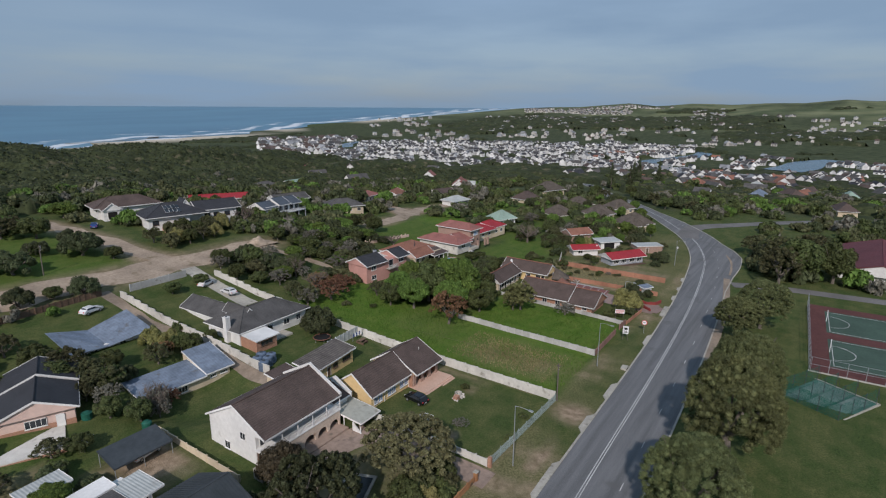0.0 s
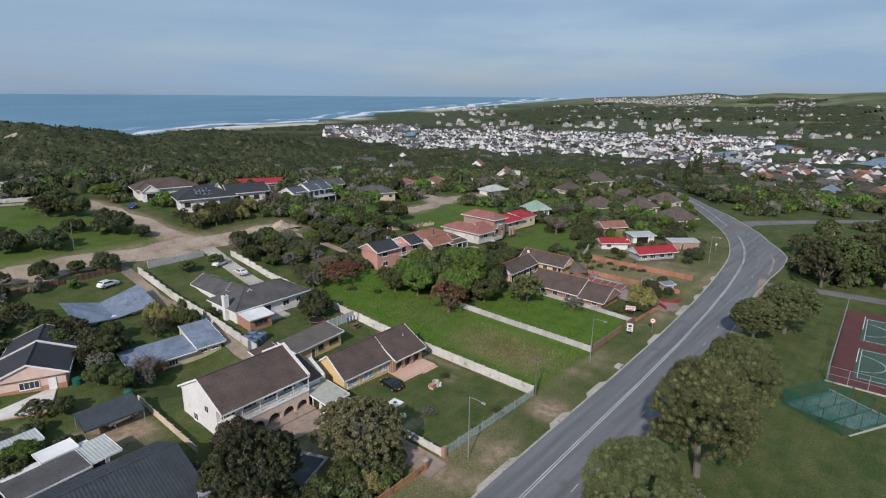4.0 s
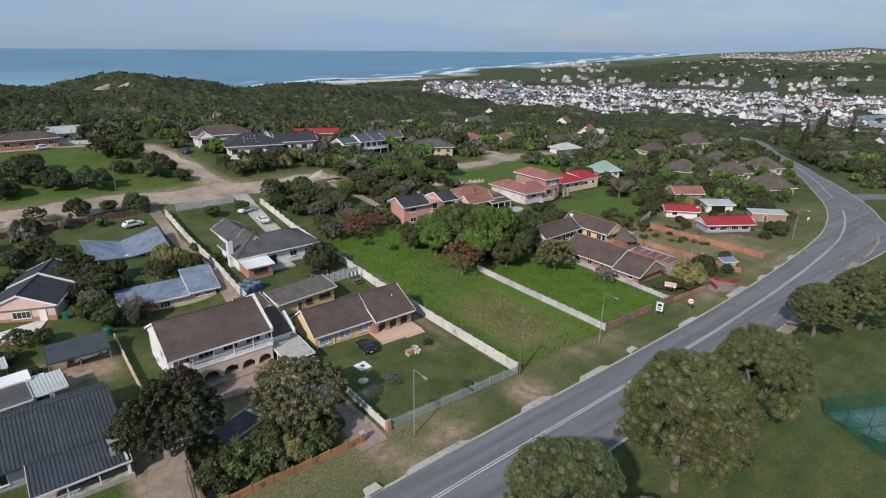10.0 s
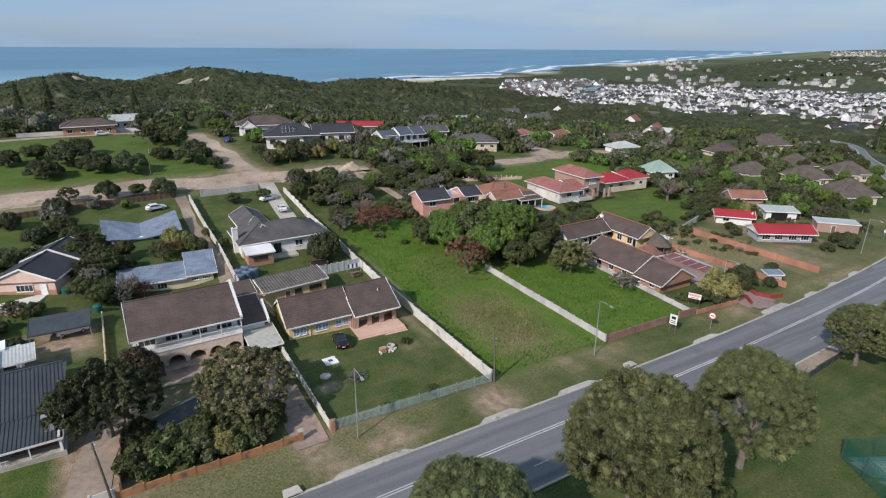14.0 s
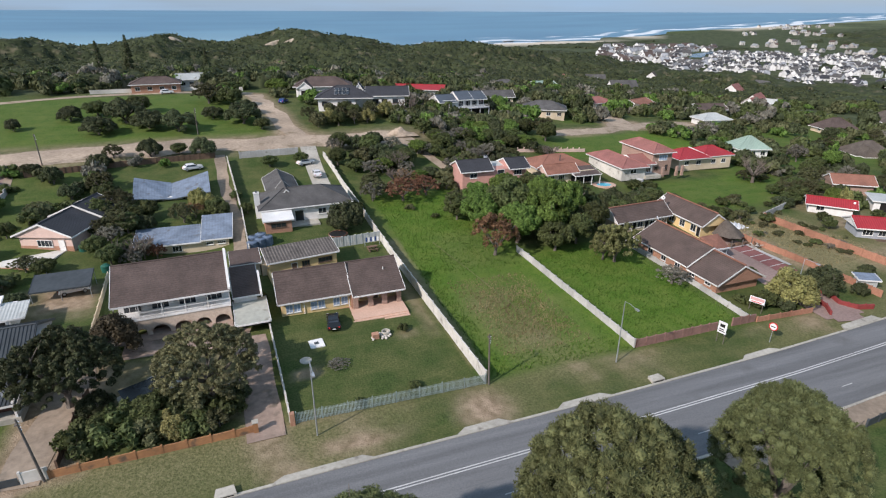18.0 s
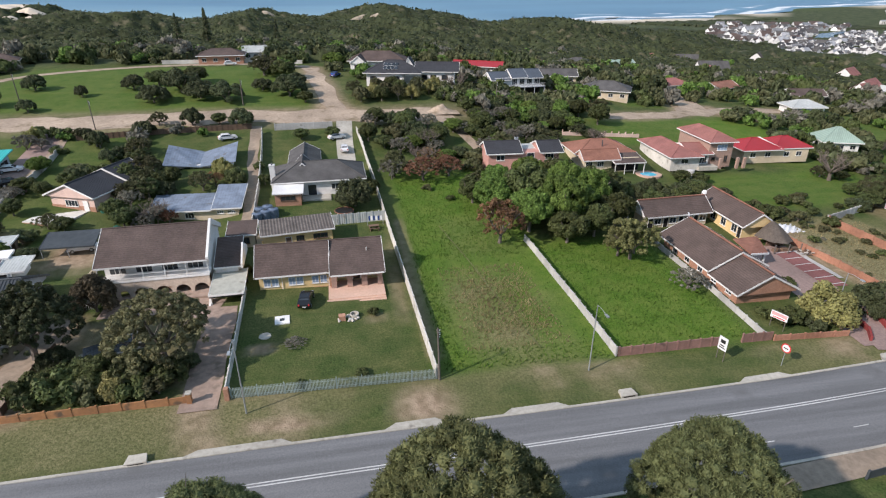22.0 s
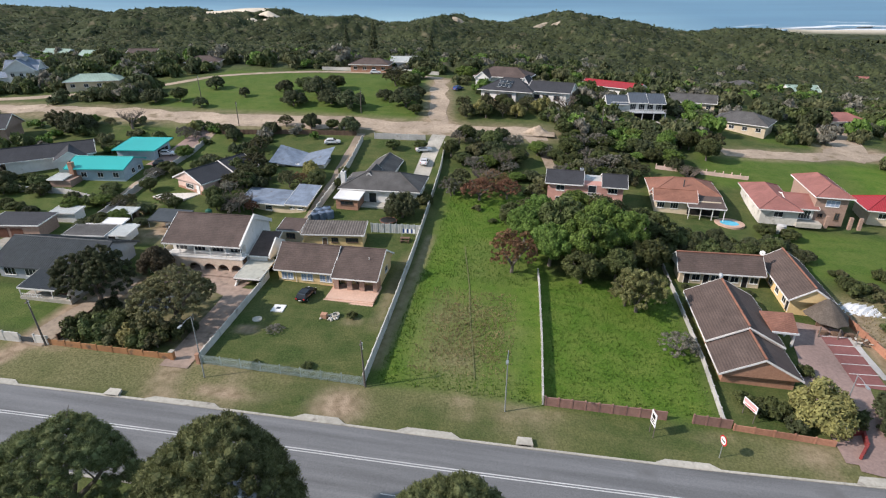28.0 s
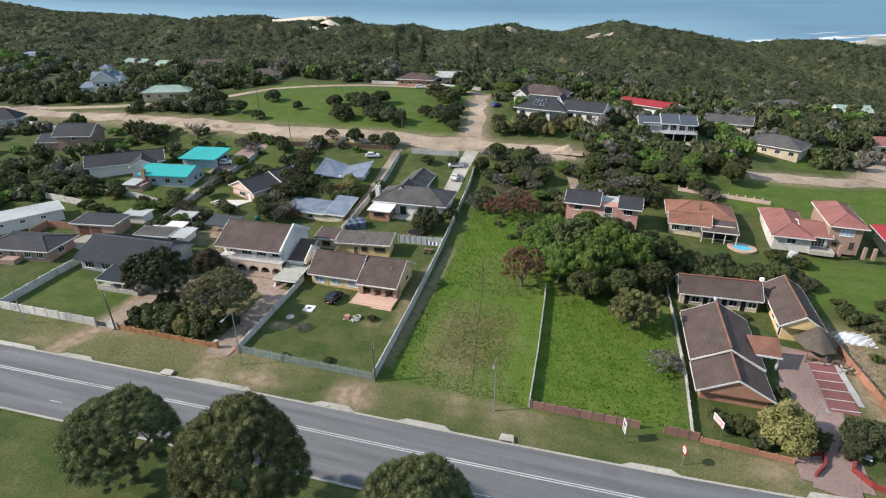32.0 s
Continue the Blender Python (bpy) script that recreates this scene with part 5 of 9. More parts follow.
for k, (tx, ty) in enumerate(((-24.6, 46.2), (-24.4, 48.2), (-23.2, 46.9), (-23.0, 48.9), (-21.9, 47.5))):
    H = thing("water_tank", "dark blue plastic rainwater tank in a row", "water tank", tx, ty, gz(tx, ty), 0, "rainwater tanks")
    part("tank", tubed([(0, 0, -0.2), (0, 0, 1.5), (0, 0, 1.75)], [0.95, 0.95, 0.35], 14), PLASTIC_BLUE, H)
    part("tank_rib", tubed([(0, 0, 0.5), (0, 0, 0.58)], 0.985, 14), PLASTIC_BLUE, H)
    part("lid", tubed([(0, 0, 1.72), (0, 0, 1.82)], 0.3, 10), GREY_METAL, H)

# ---- sheet carport with a parked car below ----
H = thing("shade_carport", "dark sheet carport roof on thin posts", "carport", -51.8, 38.2, 2.4)
mono(H, -3.8, 3.9, -2.2, 2.0, 2.2, 3.2, GREY_METAL, rim=GREY_METAL)
for px, py in ((-3.7, -2.1), (3.8, -2.1), (-3.7, 1.9), (3.8, 1.9), (0, -2.1)):
    part("post", tubed([(px, py, -0.8), (px, py, 2.2 if py < 0 else 3.1)], 0.05, 6), STEEL, H)

# ---- dark-roofed house behind the white wall ----
H = thing("dark_roof_house", "grey house with dark ribbed roof and timber veranda", "house", -59.5, 20, 2.2, 1)
walls(H, -8.6, 8.6, -5.6, 5.4, -0.6, 2.6, GREY_WALL)
gable(H, -9.4, 9.4, -6.4, 6.2, 2.6, 5.3, tiles=GREY_METAL, wall=GREY_WALL, barge=GREY_METAL)
bm = bmesh.new()
for k in range(48):
    x = -9.3 + k * 0.395
    for y0, y1 in ((-6.4, -0.1), (6.2, -0.1)):
        solid(bm, [(x, y0, 2.68), (x + 0.07, y0, 2.68), (x + 0.07, y1, 5.38), (x, y1, 5.38)], 0.07)
part("roof_ribs", bm, GREY_METAL, H, "raised ribs of the sheet roof")
mono(H, 0.2, 9.2, -11.2, -6.3, 1.75, 2.55, GREY_METAL, rim=TRIM)
bm = bmesh.new()
for k in range(23):
    x = 0.3 + k * 0.39
    solid(bm, [(x, -11.2, 1.82), (x + 0.06, -11.2, 1.82), (x + 0.06, -6.3, 2.62), (x, -6.3, 2.62)], 0.06)
part("veranda_ribs", bm, GREY_METAL, H)
part("timber_wall", boxed(4.2, 8.6, -9.6, -9.4, -0.6, 1.7), TIMBER, H, "stained horizontal boards")
part("veranda_floor", boxed(0.2, 9.2, -11.2, -5.7, -0.7, 0.1), CONCRETE, H)
part("veranda_end", boxed(8.7, 8.95, -11.0, -5.7, -0.6, 2.0), WHITE, H)
for k in range(4):
    part("veranda_post", boxed(0.3 + 2.85 * k, 0.42 + 2.85 * k, -11.1, -10.98, -0.5, 1.75), TRIM, H)
railing(H, 0.3, 4.2, -11.05, 0.1, 0.6, 0.4)
chimney(H, 8.0, -9.2, 1.0, 3.7, 0.9, GREY_WALL)
window(H, -6.5, -5.6, 0.6, 2.2, 1.5, bars=2)
window(H, -2.5, -5.6, 0.6, 2.2, 1.5, bars=2)
H = thing("flat_roof_annex", "white annex with flat white and grey roofs", "outbuilding", -60.5, 29.5, 2.8, 6)
walls(H, -5.0, 4.8, -2.6, 3.4, -0.8, 2.1, WHITE)
mono(H, -5.6, 2.6, -3.2, 1.4, 2.3, 2.6, TILE_GREY)
mono(H, 2.6, 6.4, -2.6, 2.2, 2.2, 2.5, PALE_METAL)
mono(H, -1.0, 3.2, 1.6, 4.2, 2.7, 2.9, TRIM)
door(H, 3.6, -2.6, 0, 1.4, 2.0, leafm=DARK)
window(H, -2.0, -2.6, 0.8, 1.6, 1.1)
H = thing("garden_shelter", "small shelter with white sheet roof", "shelter", -62.5, 38.5, gz(-62.5, 38.5), 5)
mono(H, -2.6, 2.6, -1.6, 1.6, 2.1, 2.3, PALE_METAL)
walls(H, -2.3, 2.3, 0.2, 1.4, -0.3, 2.0, WOOD)
for px in (-2.4, 0, 2.4):
    part("post", boxed(px - 0.05, px + 0.05, -1.5, -1.4, -0.4, 2.1), TRIM, H)

# ---- the motel: long front block, rear block and entrance roof ----
H = thing("motel_front_block", "long brick motel block with brown tiled roof and red ridges", "motel", 50.8, 19.6, -1.3)
walls(H, -4.4, 4.6, -9.4, 10.4, -0.7, 2.4, BRICK)
gable(H, -5.2, 5.2, -10.3, -3.2, 2.15, 4.9, ridge="y", tiles=TILE_BROWN_X, wall=BRICK)
gable(H, -5.3, 5.3, -3.4, 11.2, 2.6, 5.4, ridge="y", tiles=TILE_BROWN_X, wall=BRICK)
for ya, yb, zz in ((-10.3, -3.2, 5.06), (-3.2, 11.2, 5.56)):
    part("red_ridge", tubed([(0, ya, zz), (0, yb, zz)], 0.16, 6), TILE_RED, H, "red ridge tiles")
for k in range(5):
    window(H, -4.4, -7.5 + 3.6 * k, 0.9, 1.3, 1.2, "W")
window(H, 4.6, -6.5, 0.8, 1.6, 1.3, "E")
door(H, 4.6, -1.2, 0, 1.0, 2.05, "E")
part("porte_roof", solid(bmesh.new(), [(4.4, -0.2, 3.2), (8.4, 0.6, 2.65), (8.4, 3.9, 4.2), (3.6, 3.6, 4.3)], 0.18), TILE_RED, H, "faded red tiled entrance roof")
part("porte_trim", solid(bmesh.new(), [(4.4, -0.3, 3.22), (8.5, 0.5, 2.67), (8.5, 0.62, 2.67), (4.4, -0.15, 3.22)], 0.28), TRIM, H)
for px, py in ((8.0, 0.9), (8.0, 3.6)):
    part("entrance_post", boxed(px - 0.15, px + 0.15, py - 0.15, py + 0.15, -0.5, 2.7), WHITE, H)
dish(H, -0.2, 10.8, 5.4)
H = thing("motel_rear_block", "motel rear block with brown roof and row of doors", "motel", 52.6, 39.0, -0.4, 2)
walls(H, -6.6, 6.6, -2.2, 1.6, -0.6, 2.6, CREAM)
gable(H, -7.2, 7.2, -3.0, 3.6, 2.75, 5.0, tiles=TILE_BROWN, wall=WHITE)
for k in range(4):
    door(H, -5.4 + 3.2 * k, -2.2, 0, 0.9, 2.05, leafm=DARK)
    window(H, -3.9 + 3.2 * k, -2.2, 0.8, 1.4, 1.2)
part("red_ridge", tubed([(-7.2, 0.3, 5.1), (7.2, 0.3, 5.1)], 0.15, 6), TILE_RED, H, "red ridge tiles")
dish(H, 7.0, 0.3, 4.9, -30)
H = thing("motel_side_block", "yellow-walled motel wing with brown tiled roof", "motel", 64.2, 36.2, -0.5, -1)
walls(H, -2.7, 2.7, -6.6, 6.8, -0.7, 2.7, YELLOW)
gable(H, -3.5, 3.5, -7.7, 7.5, 2.8, 5.05, ridge="y", tiles=TILE_BROWN_X, wall=YELLOW)
part("red_ridge", tubed([(0, -7.6, 5.18), (0, 7.5, 5.18)], 0.15, 6), TILE_RED, H, "red ridge tiles")
for k in range(3):
    window(H, -2.7, -4.5 + 3.2 * k, 0.6, 1.5, 1.5, "W")
door(H, -2.7, -6.0, 0, 0.9, 2.05, "W", DARK)
part("gable_vent", boxed(-0.4, 0.4, -7.1, -6.95, 3.4, 4.0), YELLOW, H)
H = thing("thatched_shelter", "dark thatched shelter leaning on the motel wing", "shelter", 66.6, 25.6, -0.9, 0)
ta, tb = np.meshgrid(np.linspace(0, math.pi, 15), np.linspace(0.04, 1, 8))
edge = 1 + 0.05 * np.sin(9 * ta)
part("thatch", grid_mesh("thatch", np.dstack([-np.cos(ta) * tb * 3.1 * edge - 0.6, 2.7 - np.sin(ta) * tb * 4.3 * edge, 4.2 - 2.6 * tb ** 1.25])), THATCH, H)
for px, py in ((-2.8, -1.8), (2.2, -2.0), (-0.2, -2.0)):
    part("shelter_post", tubed([(px, py, -0.5), (px, py, 1.6)], 0.1, 7), POLE, H)
part("bar_wall", boxed(-2.0, 1.6, 1.2, 1.4, -0.5, 2.2), WOOD, H)
for k in range(3):
    part("bench", boxed(-2.4 + 1.8 * k, -1.2 + 1.8 * k, -1.2, -0.6, -0.4, 0.4), WOOD, H)

# ---- houses along the upper road ----
H = thing("pink_house", "pink double-storey house with dark tiled roof", "house", 31.2, 66.5, 3.3, -3)
walls(H, -8.2, 7.8, -3.2, 3.6, -1.0, 4.6, PINK)
gable(H, -8.8, -0.6, -3.9, 4.3, 4.75, 6.6, tiles=TILE_DARK, wall=PINK)
mono(H, -0.6, 3.2, -2.2, 3.4, 4.4, 4.9, PALE_METAL)
gable(H, 3.2, 8.6, -4.1, 4.3, 4.75, 6.4, tiles=TILE_DARK, wall=PINK)
part("balcony", boxed(-0.6, 3.2, -4.4, -3.2, 2.2, 2.4), CONCRETE, H)
railing(H, -0.6, 3.2, -4.3, 2.4)
window(H, -5.5, -3.2, 3.0, 1.8, 1.2)
window(H, 5.6, -3.2, 3.0, 2.0, 1.3, bars=2)
window(H, -5.5, -3.2, 0.4, 1.8, 1.2)
window(H, 5.6, -3.2, 0.4, 2.0, 1.3)
door(H, 1.3, -3.2, 2.4, 1.6, 2.1, leafm=GLASS)
chimney(H, -1.2, 0.5, 4.5, 7.0, 0.7, GREY_WALL)

H = thing("orange_roof_house", "pink-cream house with terracotta tiled roof and veranda", "house", 53.4, 71, 2.4, -2)
walls(H, -7.0, 6.4, -6.0, 7.0, -0.8, 2.6, CREAM)
hip(H, -7.8, 7.2, -3.0, 8.0, 2.9, 5.2, TILE_RED)
gable(H, -7.6, 1.6, -7.0, -1.0, 2.6, 4.4, tiles=TILE_RED, wall=PALE_PINK)
mono(H, -0.6, 7.0, -8.6, -3.0, 2.1, 3.0, TILE_BROWN)
for k in range(4):
    part("veranda_post", boxed(-0.4 + 2.35 * k, -0.24 + 2.35 * k, -8.4, -8.24, -0.6, 2.1), TRIM, H)
# The shade under the veranda roof is a black sheet on the wall.
part("veranda_shade", boxed(-0.2, 6.4, -6.1, -6.0, -0.4, 2.4), DARK, H, "black sheet painted as deep veranda shade")
for wx in (-5.8, -3.0):
    window(H, wx, -6.0, 0.7, 1.6, 1.3, bars=2)
part("vent_pipe", tubed([(-0.6, -0.5, 4.0), (-0.6, -0.5, 5.6)], 0.12, 7), GREY_METAL, H)
H = thing("swimming_pool", "oval light blue swimming pool with brick surround", "swimming pool", 61.2, 62.4, gz(61.2, 62.4), -15)
bm = bmesh.new()
bmesh.ops.create_circle(bm, cap_ends=True, segments=28, radius=1)
bm.transform(Matrix.Diagonal((1.9, 1.6, 1, 1)))
bmesh.ops.translate(bm, verts=bm.verts, vec=(0, 0, 0.16))
part("water", bm, POOL, H, "bright blue pool water")
P = np.array([[(math.cos(k * math.pi / 14) * u, math.sin(k * math.pi / 14) * v, w) for u, v, w in ((1.9, 1.6, -0.3), (1.9, 1.6, 0.24), (3.0, 2.6, 0.22), (3.0, 2.6, -0.5))] for k in range(29)])
bm = grid_mesh("pool_surround", P, smooth=False)
part("pool_surround", bm, PORCH, H)

H = thing("pink_roof_house", "cream house with faded pink tiled roofs, two storeys at one end", "house", 76.0, 70.5, 2.3, -3)
walls(H, -8.4, -1.2, -7.4, 8.6, -0.8, 2.6, WALL_WHITE)
hip(H, -9.2, -0.8, -8.4, 9.2, 2.75, 4.5, TILE_PINK)
walls(H, -1.4, 2.2, -5.6, 4.0, -0.8, 2.6, WALL_WHITE)
gable(H, -3.0, 3.0, -6.2, 4.6, 2.7, 4.2, tiles=TILE_PINK, wall=WHITE)
walls(H, 2.2, 8.2, -5.2, 8.8, -1.0, 5.2, BRICK_PALE)
hip(H, 1.6, 9.0, -6.0, 9.6, 5.4, 7.2, TILE_PINK)
window(H, 5.4, -5.2, 3.2, 2.6, 1.4, bars=2, pane=CURTAIN)
window(H, 3.6, -5.2, 0.7, 1.0, 0.9, rim=WOOD)
window(H, 6.8, -5.2, 0.3, 0.9, 1.6, rim=WOOD)
window(H, -5.0, -7.4, 0.9, 1.8, 1.2)
window(H, 0.5, -5.6, 0.3, 2.4, 1.9, bars=3)
for px in (4.4, 8.8, 10.6):
    part("pergola_post", boxed(px - 0.3, px + 0.3, -7.4, -6.8, -0.8, 1.8), BRICK_PALE, H)
part("terrace", boxed(-1.4, 3.4, -8.0, -5.6, -0.8, 0.1), CONCRETE, H)
H = thing("water_tank", "grey plastic rainwater tank beside a house", "water tank", 70.6, 60.4, gz(70.6, 60.4))
part("tank", tubed([(0, 0, -0.3), (0, 0, 1.7), (0, 0, 1.9)], [0.9, 0.9, 0.3], 14), WALL_GREY, H)

H = thing("red_roof_bungalow", "cream bungalow with bright red tiled roof", "house", 100, 72, 1.3, -4)
walls(H, -9.0, 8.6, -3.6, 4.0, -0.8, 2.6, CREAM)
hip(H, -10.0, 1.0, -4.6, 5.0, 2.8, 4.9, RED_METAL)
hip(H, -1.0, 9.6, -3.8, 5.4, 2.9, 5.0, RED_METAL)
part("valley_trim", solid(bmesh.new(), [(0.6, -4.4, 2.95), (0.95, -4.4, 2.95), (-3.0, 0.4, 5.0), (-3.4, 0.4, 5.0)], 0.1), TRIM, H)
for wx in (-6.5, -2.5, 2.6, 6.0):
    window(H, wx, -3.6, 0.8, 1.5, 1.2)

H = thing("red_sheet_house", "dark timber house with bright red sheet roof", "house", 102.2, 19.4, gz(102.2, 19.4), -33)
walls(H, -6.6, 6.6, -2.6, 2.8, -0.8, 2.5, GREY_WALL)
gable(H, -7.4, 7.4, -3.6, 3.6, 2.5, 4.0, tiles=RED_METAL, wall=TRIM)
for wx in (-4.6, -1.6, 1.8, 4.8):
    window(H, wx, -2.6, 0.7, 2.0, 1.3, bars=2)
part("deck", boxed(-6.6, 6.6, -4.2, -2.6, -0.9, 0.05), WOOD, H)
H = thing("red_sheet_cottage", "white cottage with red sheet roof", "outbuilding", 104.2, 33.8, gz(104.2, 33.8), -48)
walls(H, -4.4, 4.4, -2.2, 2.2, -0.8, 2.3, WHITE)
gable(H, -5.2, 5.2, -3.0, 3.0, 2.3, 3.5, tiles=RED_METAL, wall=WHITE)
window(H, -2.0, -2.2, 0.8, 1.6, 1.1)
dish(H, 4.6, -1.0, 2.4)
H = thing("flat_roof_cottage", "white cottage with flat pale roof and dark veranda", "house", 120.6, 30.8, gz(120.6, 30.8), -40)
walls(H, -4.0, 4.0, -2.6, 2.6, -0.6, 2.6, WHITE)
mono(H, -4.6, 4.6, -3.2, 3.0, 2.7, 3.1, PALE_METAL)
# Veranda shade painted as a black sheet on the white front.
part("veranda_shade", boxed(-2.6, 1.6, -2.68, -2.6, 0, 2.2), DARK, H)
H = thing("orange_shop", "low orange-brick building with flat roof", "building", 123.4, 16.8, gz(123.4, 16.8), -48)
walls(H, -4.8, 4.8, -2.4, 2.4, -0.8, 2.6, BRICK_PALE)
mono(H, -5.0, 5.0, -2.6, 2.6, 2.75, 2.9, PALE_METAL)
door(H, -1.0, -2.4, 0, 0.9, 2.0)
H = thing("brick_cottage", "brick cottage with rusty tiled roof", "house", 125.6, 44.5, gz(125.6, 44.5), -35)
walls(H, -4.6, 4.6, -3, 3, -0.8, 2.6, BRICK_PALE)
gable(H, -5.2, 5.2, -3.8, 3.8, 2.6, 4.4, tiles=TILE_RED, wall=BRICK_PALE)
window(H, -1.5, -3, 0.8, 1.5, 1.1)
H = thing("blue_shed", "small pale blue sheet roofed shed by the brick wall", "shed", 73.6, 4.2, gz(73.6, 4.2), -30)
walls(H, -1.4, 1.4, -1.0, 1.0, -0.2, 1.7, PALE_METAL)
mono(H, -1.8, 1.8, -1.3, 1.3, 1.8, 2.1, BLUE_METAL)

# ---- grey tiled villas by the bend ----
def villa(x, y, turn, w, d, h, tiles=TILE_GREY, wall=CREAM, storeys=1, label="cream villa with grey hipped tiled roof"):
    z = gz(x, y) - (2.4 if x > 165 and y > 70 else 0)
    H = thing("villa", label, "house", x, y, z, turn)
    walls(H, -w / 2, w / 2, -d / 2, d / 2, -1.5, h, wall)
    hip(H, -w / 2 - 0.8, w / 2 + 0.8, -d / 2 - 0.8, d / 2 + 0.8, h + 0.1, h + 0.1 + d * 0.42, tiles)
    for s in range(storeys):
        for k in range(3):
            window(H, -w / 2 + w * (k + 0.5) / 3, -d / 2, 0.7 + 2.8 * s, 1.5, 1.2)
        window(H, -w / 2, 0, 0.7 + 2.8 * s, 1.4, 1.2, "W")
    return H


for x, y, turn, w, d in ((163, 33, -32, 12.5, 10.5), (175, 53, -28, 11.5, 9.5), (200, 51, -34, 12, 9.5), (174, 73, -22, 12, 9.5), (212, 77, -25, 13, 10)):
    H = villa(x, y, turn, w, d, 2.7, THATCH, CREAM, 1, "cream villa with weathered grey-brown hipped roof")
    hip(H, -w * 0.42, w * 0.06, -d / 2 - 2.6, 1.0, 2.7, 5.4, THATCH)
    walls(H, -w * 0.38, w * 0.02, -d / 2 - 2.0, -d / 2, -1.5, 2.7, CREAM, "wing_wall")
    window(H, -w * 0.18, -d / 2 - 2.0, 0.5, 2.6, 1.7, bars=3)
villa(196, 101, -14, 12, 9, 4.6, TILE_BROWN, CREAM, 2, "cream double-storey villa with brown roof")
villa(246, 110, -20, 17, 12, 5.6, THATCH, CREAM, 2, "cream double-storey villa with solar panels on its roof")
villa(128, 80, -20, 9, 8, 2.6, GREEN_ROOF, WHITE, 1, "low white house with grey-green roof")

for x, y, turn, w, d, tiles, wall, text in ((290, -46, 12, 15, 9, TILE_BROWN, CREAM, "cream house with brown roof across the side road"), (373, -18, 30, 17, 10, TILE_BROWN, PALE_PINK, "pale pink house with brown roof among trees"), (344, 1, -4, 20, 8, BLUE_METAL, WHITE, "long white house with blue-grey sheet roof"),
                                           (424, 54, -20, 16, 11, TILE_RED, WHITE, "white house with terracotta roof beyond the bend"), (330, -86, 20, 15, 9, TILE_RED, WHITE, "white house with red roof among far trees"), (402, -52, 8, 14, 9, GREEN_ROOF, WHITE, "white house with pale green roof among far trees"), (455, 12, -15, 15, 9, PALE_METAL, WHITE, "white house with pale roof above the river")):
    villa(x, y, turn, w, d, 3.4, tiles, wall, 1, text)

# ---- houses on the hill above the dirt road ----
H = thing("charcoal_roof_house", "large white house with charcoal roof and solar panels", "house", 16.5, 131.5, 13.6, -14)
walls(H, -10.5, 12.5, -4.0, 5.0, -1.2, 3.4, WHITE)
walls(H, -14.6, -3.0, -6.4, 5.4, -1.2, 3.2, WHITE, "wing_wall")
window(H, -12.6, -6.4, 0.8, 1.8, 1.4, rim=WOOD)
window(H, -5.2, -6.4, 0.8, 1.8, 1.4, rim=WOOD)
hip(H, -15.6, 2.6, -7.4, 6.4, 3.3, 6.4, TILE_DARK)
gable(H, 0.0, 14.0, -4.8, 5.8, 3.5, 5.8, tiles=TILE_DARK, wall=WHITE)
gable(H, -3.6, -0.4, -1.0, 5.0, 4.6, 6.9, ridge="y", tiles=TILE_DARK, wall=WHITE, over=0.2)
for r in range(2):
    for k in range(4):
        x, y = -9.4 + 1.15 * k, -5.9 + 1.9 * r
        z = 3.42 + (y + 7.4) * 0.4493
        pan = part("solar_panel", solid(bmesh.new(), [(x, y, z + 0.1), (x + 1.0, y, z + 0.1), (x + 1.0, y + 1.6, z + 0.83), (x, y + 1.6, z + 0.83)], 0.06), GLASS, H, "dark solar panel")
        part("panel_rim", tubed([(x + 1.0, y, z + 0.13), (x, y, z + 0.13), (x, y + 1.6, z + 0.86)], 0.03, 4), TRIM, pan)
for wx in (3.2, 6.0, 9.5):
    window(H, wx, -4.0, 1.0, 1.8, 1.4, rim=WOOD)
part("terrace", boxed(-11.0, -4.5, -9.4, -6.4, -1.6, 0.2), BRICK, H)
railing(H, -11.0, -4.5, -9.3, 0.2, 0.9, 0.3, WOOD)
H = thing("brown_roof_house", "white house with brown hipped roof behind trees", "house", 6.5, 153, 14.9, -12)
walls(H, -9, 9, -4.5, 5, -1, 3, WHITE)
hip(H, -10, 10, -5.4, 6, 3.1, 5.8, TILE_BROWN)
gable(H, -8.5, -3.0, -9.0, 0, 2.9, 5.0, ridge="y", tiles=TILE_BROWN_X, wall=WHITE)
walls(H, -8.1, -3.4, -8.4, -4.5, -1, 3, WHITE)
door(H, -5.7, -8.4, 0, 2.6, 2.2, leafm=DARK)
H = thing("red_long_roof_house", "house with long red sheet roof among trees", "house", 45.5, 160, 11.6, -30)
walls(H, -10, 10, -3, 3, -1, 2.6, WHITE)
gable(H, -11, 11, -4, 4, 2.7, 4.2, tiles=RED_METAL, wall=WHITE)
H = thing("blue_slate_house", "double-storey house with blue-grey roof and deck", "house", 49.0, 131, 9.4, 4)
walls(H, -7.5, 8.0, -3.2, 4.2, -1.5, 4.9, WHITE)
gable(H, -9.0, -2.2, -4.0, 5.0, 4.4, 6.4, tiles=SLATE, wall=WHITE)
gable(H, -2.2, 3.4, -4.4, 5.0, 5.0, 7.2, tiles=SLATE, wall=WHITE)
gable(H, 3.4, 8.8, -4.4, 5.0, 4.8, 7.0, tiles=SLATE, wall=WHITE)
part("deck", boxed(-2.0, 8.6, -6.4, -3.2, 2.2, 2.4), GREY_WALL, H)
railing(H, -2.0, 8.6, -6.3, 2.4, 1.0, 0.3)
for k in range(4):
    window(H, -0.8 + 2.6 * k, -3.2, 2.6, 1.8, 1.9, bars=2)
    part("deck_post", boxed(-1.8 + 3.4 * k, -1.6 + 3.4 * k, -6.3, -6.1, -1.5, 2.2), GREY_WALL, H)
